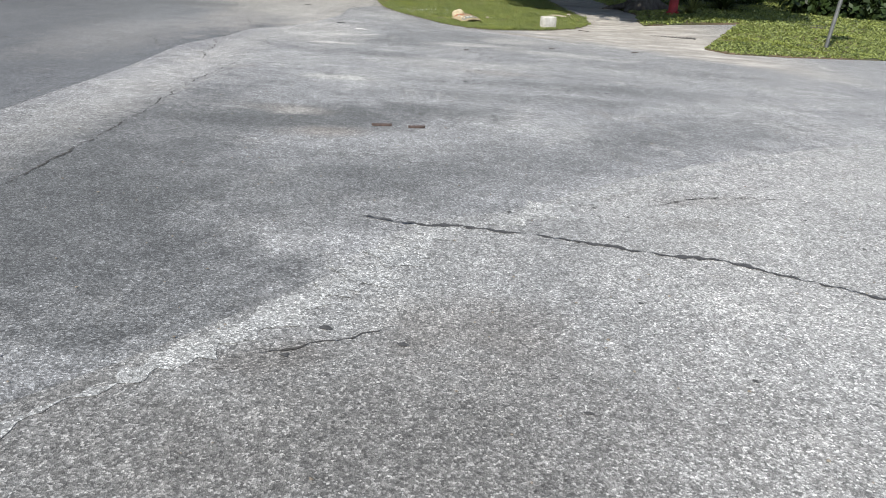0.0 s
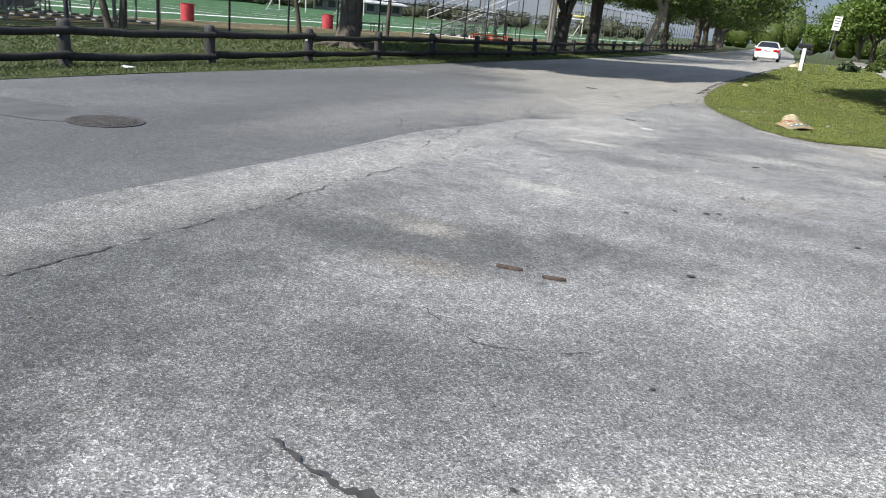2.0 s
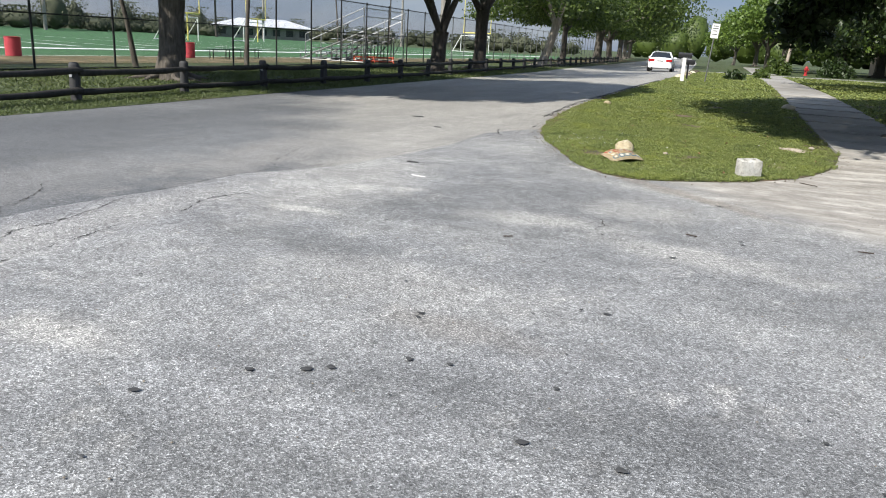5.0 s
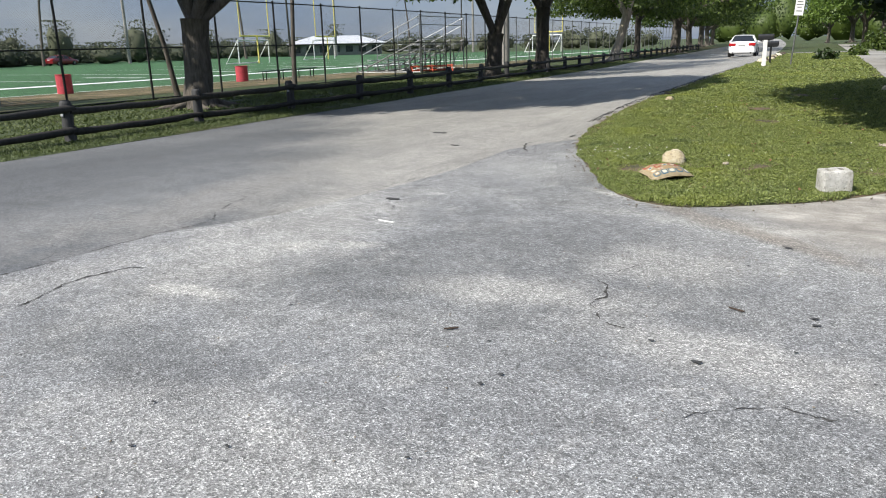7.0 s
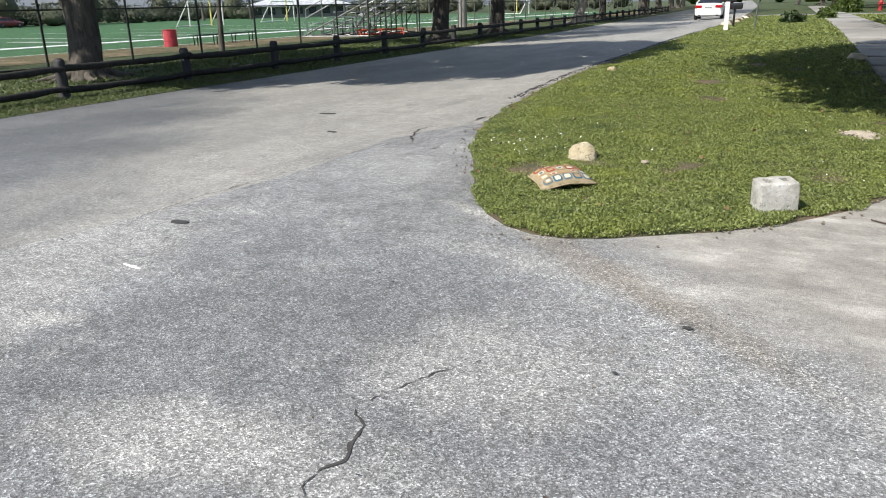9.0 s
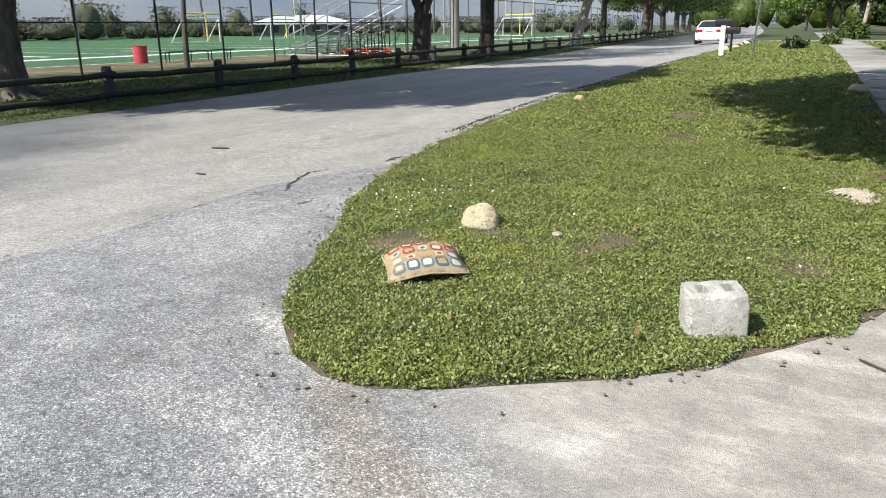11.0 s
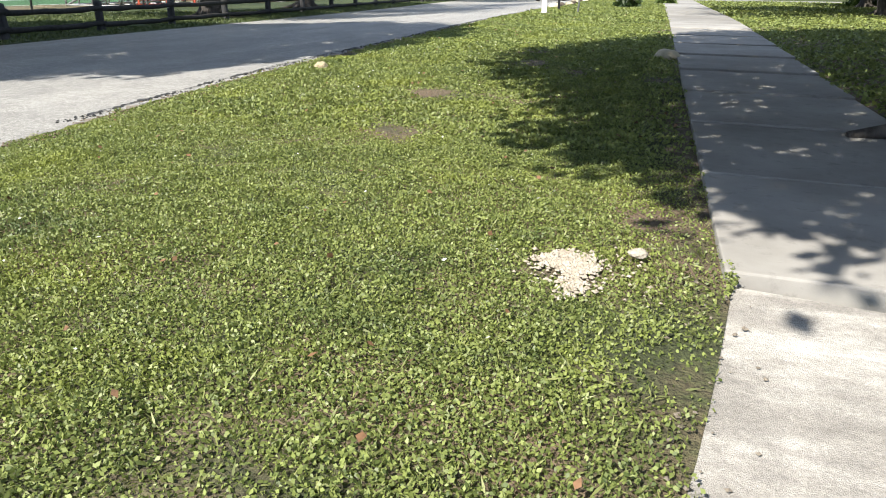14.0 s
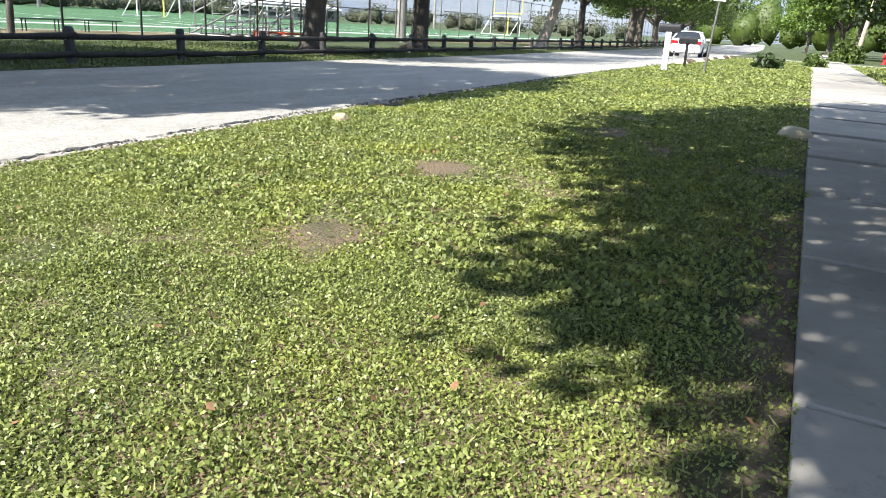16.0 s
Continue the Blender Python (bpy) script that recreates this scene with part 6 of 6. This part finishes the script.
for k in range(-1, 46):
    y0 = 22.05 + 1.86 * k
    y1 = y0 + 1.84
    if y1 > 62.4 and y0 < 68:
        continue
    bm = bmesh.new()
    vs = box(bm, 0, 0, -0.12, WALK_W, y1 - max(y0, 20.25), 0, 0.012)
    for v in vs:
        if v.is_valid:
            v.co.x -= 0.083 * v.co.y
    me = bpy.data.meshes.new("slab")
    bm.to_mesh(me)
    bm.free()
    me.materials.append(M_WALK)
    yy = max(y0, 20.25)
    ob = shared("slab", me, walkway, Matrix.Translation((walk_left(yy), yy, ground_z(walk_left(yy) + 0.8, yy + 0.9) + 0.045 + random.uniform(-0.006, 0.006))) @ pose(0, 0, 0, 0.4 if yy < 40 else 0, random.uniform(-0.2, 0.2), 0))

manhole = thing("manhole_cover", "ribbed iron manhole cover set in the road", "manhole cover", at=Matrix.Translation((-5.14, 7.71, 0.003)))
M_IRON = simple("cast_iron", (0.085, 0.08, 0.075), 0.6, 0.5, 0.3, 12)
bm = bmesh.new()
lathe(bm, [(0.36, 0), (0.36, 0.006), (0.32, 0.006), (0.315, 0.002)], 36)
part("ring", bm, M_IRON, manhole)
bm = bmesh.new()
lathe(bm, [(0.31, -0.004), (0.31, 0.005)], 36)
part("lid", bm, M_IRON, manhole)
for k in range(-4, 5):
    bm = bmesh.new()
    w = math.sqrt(max(0.01, 0.28 ** 2 - (0.065 * k) ** 2))
    box(bm, -w, 0.065 * k - 0.012, 0.005, w, 0.065 * k + 0.012, 0.013, 0.003)
    part("rib", bm, M_IRON, manhole)
tar_patch = sheet("road_patch", curve_through([(-8.2, 7.0), (-6.6, 7.8), (-5.4, 8.05), (-5.0, 7.9), (-5.4, 7.25), (-6.2, 6.9), (-8.0, 5.4), (-8.2, 7.0)], 0.2)[:-1], 0.004, simple("dark_asphalt_patch", (0.085, 0.088, 0.092), 0.85, 0, 0.25, 3, 0.4, 90), "dark asphalt patch around the manhole", category="road")
drain = thing("storm_drain", "slotted iron storm drain grate in the apron", "drain", at=Matrix.Translation(gz(4.27, 16.6, 0.004)) @ pose(0, 0, 0, 0, -1.5, -22))
for k in range(13):
    bm = bmesh.new()
    box(bm, -0.42 + 0.066 * k, -0.17, 0.0, -0.385 + 0.066 * k, 0.17, 0.01, 0.003)
    part("bar", bm, M_IRON, drain)
bm = bmesh.new()
box(bm, -0.45, -0.2, -0.02, 0.45, 0.2, 0.004, 0.002)
part("frame", bm, M_CRACK, drain)


def flat_piece(name, x, y, l, w, turn, mat, label, category, lift=0.01, thick=0.012, seed=1):
    """A small curled scrap lying on the ground."""
    rng = random.Random(seed)
    bm = bmesh.new()
    n = 7
    top = []
    for i in range(n + 1):
        u = i / n - 0.5
        ww = w * (0.35 + 0.65 * math.sqrt(max(0, 1 - (2 * u) ** 2))) * rng.uniform(0.75, 1.15) / 2
        top.append([(u * l, -ww, thick * rng.uniform(0.4, 1)), (u * l, 0, thick * 1.3), (u * l, ww, thick * rng.uniform(0.4, 1))])
    g = [[bm.verts.new(p) for p in r] for r in top]
    h = [[bm.verts.new((p[0], p[1], 0)) for p in r] for r in top]
    for i in range(n):
        for j in range(2):
            bm.faces.new((g[i][j], g[i + 1][j], g[i + 1][j + 1], g[i][j + 1]))
        bm.faces.new((h[i][0], h[i + 1][0], g[i + 1][0], g[i][0]))
        bm.faces.new((g[i][2], g[i + 1][2], h[i + 1][2], h[i][2]))
    bm.faces.new((h[0][0], g[0][0], g[0][1], g[0][2], h[0][2]))
    bm.faces.new((h[n][2], g[n][2], g[n][1], g[n][0], h[n][0]))
    bmesh.ops.recalc_face_normals(bm, faces=bm.faces[:])
    me = bpy.data.meshes.new(name)
    bm.to_mesh(me)
    bm.free()
    me.materials.append(mat)
    ob = tagged(new(name, me), label, category)
    ob.matrix_world = Matrix.Translation((x, y, ground_z(x, y) + lift)) @ Matrix.Rotation(radians(turn), 4, "Z")
    return ob


M_BARKBIT = simple("reddish_bark", (0.07, 0.048, 0.04), 0.85, 0, 0.4, 40)
M_PAPER = simple("white_scrap", (0.7, 0.7, 0.68), 0.7, 0, 0.1, 10)
flat_piece("bark_scrap", -0.18, 6.68, 0.15, 0.035, 14, M_BARKBIT, "curled reddish bark scrap on the asphalt", "debris", 0.003, 0.014, 1)
flat_piece("bark_scrap", 0.08, 6.7, 0.13, 0.035, 20, M_BARKBIT, "curled reddish bark scrap on the asphalt", "debris", 0.003, 0.014, 2)
flat_piece("paper_strip", -1.5, 13.83, 0.18, 0.025, -8, M_PAPER, "thin white paper strip on the asphalt", "litter", 0.004, 0.006, 3)
for k, (x, y, l, w, a, lab) in enumerate(((-2.0, 14.66, 0.15, 0.08, 5, "flattened dark can on the asphalt"), (-4.49, 19.66, 0.24, 0.1, 10, "flattened dark scrap on the road"), (-3.45, 18.39, 0.15, 0.06, -10, "small dark scrap on the road"))):
    flat_piece("road_scrap", x, y, l, w, a, M_TAR, lab, "litter", 0.004, 0.007, 5 + k)
for x, y, l in ((-16.2, 19.0, 0.4), (-9.2, 11.0, 0.2), (-16.0, 11.5, 0.4)):
    flat_piece("paper_litter", x, y, l, 0.2, 20, M_PAPER, "crumpled pale paper litter on the grass", "litter", 0.03, 0.02, int(l * 100))
TWIG = simple("dark_twig", (0.05, 0.035, 0.025), 0.9, 0, 0.3, 20)
for k, (x, y, l, a) in enumerate(((0.3, 11.9, 0.1, 40), (1.58, 12.88, 0.12, -20), (2.5, 16.6, 0.3, -35), (2.9, 13.2, 0.15, 10))):
    flat_piece("twig", x, y, l * 0.8, 0.012, a, TWIG, "short dark twig on the asphalt", "twig", 0.008, 0.007, 15 + k)
SPOTS = [(0.16, 8.93), (0.37, 9.07), (0.46, 9.14), (-0.11, 8.53), (0.72, 9.41), (0.91, 9.46), (0.49, 9.99), (1.4, 10.57), (1.43, 9.48), (1.45, 8.96), (1.83, 8.96), (1.97, 12.92), (1.55, 12.07), (1.29, 12.23),
         (1.99, 12.82), (1.67, 14.36), (0.07, 3.45), (0.34, 3.38), (-2.07, 7.61), (0.5, 9.93), (0.66, 7.34), (-0.02, 3.25)]
rs = random.Random(77)
while len(SPOTS) < 150:
    SPOTS.append((rs.uniform(-2.6, 4.5), rs.uniform(2.6, 14.5)))
sv, sf = [], []
for k, (x, y) in enumerate(SPOTS):
    r = rs.uniform(0.011, 0.024) if k < 22 else rs.uniform(0.004, 0.012)
    z = ground_z(x, y) + 0.0105
    i0, n = len(sv), 9
    sv.append((x, y, z + 0.003))
    for q in range(n):
        rr = r * rs.uniform(0.6, 1.25)
        sv.append((x + rr * 1.3 * math.cos(q * 6.283 / n), y + rr * math.sin(q * 6.283 / n), z))
    sf += [(i0, i0 + 1 + q, i0 + 1 + (q + 1) % n) for q in range(n)]
tagged(new("tar_spots", mesh_from("tar_spots", sv, sf, M_TAR)), "dark gum and tar spots on the asphalt", "spots", kind="stuff")


# ---- pebbles and loose bits ----
def pebbles(name, spots, mat, label, lift=0.0):
    verts, faces = [], []
    rng = random.Random(len(spots))
    for x, y, r in spots:
        k = len(verts)
        z = ground_z(x, y) + lift
        a = rng.uniform(0, 6)
        for q, (dx, dy, dz) in enumerate(((1, 0, 0.1), (0, 1, 0.15), (-1, 0, 0.1), (0, -1, 0.05), (0.2, 0.1, 0.75), (0, 0, -0.5))):
            s = r * rng.uniform(0.75, 1.25)
            verts.append((x + s * (dx * math.cos(a) - dy * math.sin(a)), y + s * (dx * math.sin(a) + dy * math.cos(a)), z + s * dz))
        faces += [(k, k + 1, k + 4), (k + 1, k + 2, k + 4), (k + 2, k + 3, k + 4), (k + 3, k, k + 4), (k + 1, k, k + 5), (k + 2, k + 1, k + 5), (k + 3, k + 2, k + 5), (k, k + 3, k + 5)]
    return tagged(new(name, mesh_from(name, verts, faces, mat)), label, "pebbles", kind="stuff")


def scatter(n, cx, cy, sx, sy, r0, r1, seed):
    rng = random.Random(seed)
    return [(rng.gauss(cx, sx), rng.gauss(cy, sy), rng.uniform(r0, r1)) for _ in range(n)]


M_CRUSH = soil_mat("crushed_limestone", (0.33, 0.28, 0.21), (0.56, 0.5, 0.42), 20)
pebbles("limestone_rubble", scatter(700, 2.27, 20.17, 0.06, 0.055, 0.006, 0.02, 1) + scatter(240, 2.33, 19.93, 0.04, 0.09, 0.005, 0.018, 2) + scatter(120, 2.36, 20.1, 0.16, 0.13, 0.005, 0.015, 3), M_CRUSH, "spilled pale limestone rubble on the lawn", 0.03)
boulder("stone", gz(2.56, 20.3, 0.06), 0.045, "small white stone on the lawn", M_CRUSH, 31, 0.6)
boulder("stone", gz(0.58, 17.8, 0.05), 0.035, "small white stone on the lawn", M_CRUSH, 33, 0.6)
M_LITTER = soil_mat("leaf_litter", (0.1, 0.075, 0.05), (0.26, 0.2, 0.13), 25)
edge_bits = []
re_ = random.Random(12)
for x, y in [p for p in right_line if 19 < p[1] < 40] + front_line:
    for _ in range(7):
        edge_bits.append((x + re_.gauss(-0.03, 0.09), y + re_.gauss(0, 0.15), re_.uniform(0.004, 0.016)))
pebbles("edge_gravel", edge_bits, M_EDGE, "loose gravel along the lawn's edge", 0.012)
chunks = [(x - 0.15 + re_.gauss(0, 0.04), y + re_.uniform(-0.4, 0.4), re_.uniform(0.008, 0.024)) for x, y in right_line if 22.2 < y < 40 for _ in range(26)]
pebbles("broken_asphalt", chunks, M_OLDTAR, "crumbled dark asphalt along the road's edge", 0.004)
litter = [(x + re_.gauss(0.1, 0.07), y + re_.uniform(-0.4, 0.4), re_.uniform(0.006, 0.017)) for x, y in right_line if 20 < y < 34 for _ in range(34)]
pebbles("edge_litter", litter, M_LITTER, "brown leaf litter and soil crumbs along the lawn's edge", 0.022)
street_bits = [(re_.uniform(-3, 5), re_.uniform(2, 15), re_.uniform(0.003, 0.008)) for _ in range(900)]
pebbles("street_grit", street_bits, M_EDGE, "loose pale grit on the asphalt", 0.008)


# ---- lawn growth ----
def ground_leaves(name, pts, size, mat, seed, flat=0.45, elong=1.5):
    """Leaves lying mostly level, as clover does."""
    rng = np.random.default_rng(seed)
    n = len(pts)
    q = rng.uniform(0, 2 * np.pi, n)
    a = np.stack([np.cos(q), np.sin(q), rng.normal(0.1, flat, n)], 1)
    a /= np.linalg.norm(a, axis=1)[:, None]
    b = np.cross(np.stack([rng.normal(0, flat, n), rng.normal(0, flat, n), np.ones(n)], 1), a)
    b /= np.linalg.norm(b, axis=1)[:, None]
    s = (np.asarray(size) * rng.uniform(0.6, 1.35, n))[:, None]
    v = np.empty((n, 4, 3))
    v[:, 0] = pts - a * s * elong / 2
    v[:, 1] = pts + b * s / 2 + a * s * 0.15
    v[:, 2] = pts + a * s * elong / 2
    v[:, 3] = pts - b * s / 2 + a * s * 0.15
    me = bpy.data.meshes.new(name)
    me.vertices.add(4 * n)
    me.vertices.foreach_set("co", v.reshape(-1))
    me.loops.add(4 * n)
    me.loops.foreach_set("vertex_index", np.arange(4 * n, dtype=np.int32))
    me.polygons.add(n)
    me.polygons.foreach_set("loop_start", np.arange(0, 4 * n, 4, dtype=np.int32))
    me.polygons.foreach_set("loop_total", np.full(n, 4, dtype=np.int32))
    me.materials.append(mat)
    me.update(calc_edges=True)
    return me


def poly_mask(x, y, poly):
    p = np.asarray(poly)
    odd = np.zeros(len(x), bool)
    j = len(p) - 1
    for i in range(len(p)):
        cond = (p[i, 1] > y) != (p[j, 1] > y)
        with np.errstate(divide="ignore", invalid="ignore"):
            xi = (p[j, 0] - p[i, 0]) * (y - p[i, 1]) / (p[j, 1] - p[i, 1]) + p[i, 0]
        odd ^= cond & (x < xi)
        j = i
    return odd


def waves(x, y, seed, f):
    """Smooth uneven pattern between about -1 and 1."""
    rng = np.random.default_rng(seed)
    out = np.zeros(len(x))
    for k in range(9):
        d, ph = rng.uniform(0, 6.283), rng.uniform(0, 6.283)
        ff = f * rng.uniform(0.5, 2.2)
        out += np.sin(ff * (x * np.cos(d) + y * np.sin(d)) + ph + 0.8 * np.sin(ff * 0.7 * (y * np.cos(d) - x * np.sin(d)) + ph * 2))
    return out / 4.5


def grow(name, outline, y0, y1, x0, x1, per_m2, size, mat, label, seed, height=0.04, flat=0.45, elong=1.5, bare=0.72, up=0.012, lift=0.0):
    rng = np.random.default_rng(seed)
    n = int((y1 - y0) * (x1 - x0) * per_m2)
    x, y = rng.uniform(x0, x1, n), rng.uniform(y0, y1, n)
    keep = poly_mask(x + 0.045 * waves(x, y, 31, 9.0), y + 0.045 * waves(x, y, 32, 9.0), outline)
    x, y = x[keep], y[keep]
    w = waves(x, y, 7, 1.3) * 0.6 + waves(x, y, 8, 4.0) * 0.5
    side = np.clip((walk_left(y) - x) / 0.8, 0, 1)
    for bx, by, br in ((1.6, 18.3, 0.4), (0.95, 17.95, 0.22), (2.0, 17.9, 0.35), (2.5, 21.0, 0.3), (2.3, 23.0, 0.5), (0.9, 17.6, 0.2), (2.3, 20.1, 0.25), (2.75, 19.2, 0.35), (0.35, 22.4, 0.35), (-0.4, 24.6, 0.4), (2.2, 26.5, 0.6), (0.05, 17.75, 0.2)):
        w = w + 0.85 * np.clip(1.3 - np.hypot(x - bx, y - by) / br, 0, 1) * (0.5 + rng.random(len(x)))
    keep = (w < bare + rng.normal(0, 0.15, len(x))) & (rng.random(len(x)) < np.where(x > walk_left(y), 1.0, np.where((y > 20.3) & (y < 25.6), 0.2 + 0.8 * np.clip(side * 1.4 - 0.3, 0, 1), 0.22 + 0.78 * side)))
    x, y, w = x[keep], y[keep], w[keep]
    sm = lambda t: np.clip(t, 0, 1) ** 2 * (3 - 2 * np.clip(t, 0, 1))
    gzv = np.minimum(0.34, 0.32 * sm((y - 17) / 24) * sm((x + 11) / 8) + 0.16 * sm((x - 3.6) / 2.5) * sm((y - 14) / 5))
    ex = np.interp(y, [p[1] for p in right_line], [p[0] for p in right_line])
    rim = np.where((y > 19) & (x < 3.4) & (x > ex), np.clip((x - ex) / 0.5, 0.1, 1), 1.0)
    tall = rim * np.clip(0.6 - 0.5 * w + 0.4 * waves(x, y, 21, 9.0), 0.15, 1.6)
    z = gzv + up + lift + rng.uniform(0.0, 1.0, len(x)) * height * tall
    me = ground_leaves(name, np.stack([x, y, z], 1), np.full(len(x), size), mat, seed, flat, elong)
    return tagged(new(name, me), label, "ground cover", kind="stuff")


grow("clover", island_out, 15.3, 22.5, -3.2, 3.2, 15500, 0.0112, M_CLOVER, "low green clover and weeds covering the lawn", 1, 0.055, 1.0)
grow("clover", island_out, 22.5, 28.5, -3.2, 3.0, 4200, 0.0215, M_CLOVER, "low green clover and weeds covering the lawn", 11, 0.055, 1.0)
grow("clover", island_out, 28.5, 37, -3.4, 2.6, 2100, 0.034, M_CLOVER, "low green clover and weeds covering the lawn", 2, 0.04, 0.8)
grow("clover", island_out, 37, 62.5, -5.0, 2.0, 800, 0.055, M_CLOVER, "low green clover and weeds covering the lawn", 3, 0.05, 0.9)
grow("lawn_grass", island_out, 15.3, 26, -3.2, 3.2, 1100, 0.007, M_BLADE, "thin grass blades among the clover", 4, 0.05, 0.9, 8.0)
grow("lawn_grass", right_out, 14, 20.5, 4.3, 16, 1100, 0.03, M_CLOVER, "low grass and clover on the corner lawn", 5, 0.04, 0.8, up=0.02)
grow("yard_grass", yard_out, 40, 62.5, 1.0, 16, 130, 0.075, M_CLOVER, "low grass of the front yard", 16, 0.05, 0.8, up=0.02)
grow("verge_tufts", verge_out, 4, 42, -18.5, -12.0, 130, 0.03, M_SHADETUFT, "rough grass tufts behind the log fence", 18, 0.05, 1.0, 4.0, 0.6, 0.01)
grow("yard_grass", yard_out, 19, 40, 3.0, 16, 420, 0.045, M_CLOVER, "low grass of the shaded yard", 6, 0.05, 0.8, up=0.02)
grow("verge_tufts", verge_out, 2, 26, -12.5, -8.0, 900, 0.014, M_SHADETUFT, "rough grass tufts along the log fence", 8, 0.05, 1.0, 4.0, 0.6, 0.01)
grow("verge_tufts", verge_out, 26, 60, -16, -9.5, 200, 0.028, M_SHADETUFT, "rough grass tufts along the log fence", 9, 0.05, 1.0, 4.0, 0.6, 0.01)
rl = np.random.default_rng(40)
lx, ly = rl.uniform(-3, 3.1, 500), rl.uniform(15.6, 40, 500)
ok = poly_mask(lx, ly, island_out)
lx, ly = lx[ok], ly[ok]
lz = np.array([ground_z(a, b) for a, b in zip(lx, ly)]) + 0.075
tagged(new("fallen_leaves", ground_leaves("fallen_leaves", np.stack([lx, ly, lz], 1), np.full(len(lx), 0.026), M_DRYLEAF, 41, 0.4)), "scattered brown fallen leaves on the lawn", "leaves", kind="stuff")
fx, fy = np.concatenate([rl.normal(-0.9, 0.35, 90), rl.uniform(-2.5, 2.5, 120)]), np.concatenate([rl.normal(18.2, 0.5, 90), rl.uniform(16, 30, 120)])
ok = poly_mask(fx, fy, island_out)
fx, fy = fx[ok], fy[ok]
fz = np.array([ground_z(a, b) for a, b in zip(fx, fy)]) + 0.08
tagged(new("clover_flowers", ground_leaves("clover_flowers", np.stack([fx, fy, fz], 1), np.full(len(fx), 0.014), M_PAPER, 42, 0.4)), "tiny pale flowers scattered in the clover", "flowers", kind="stuff")
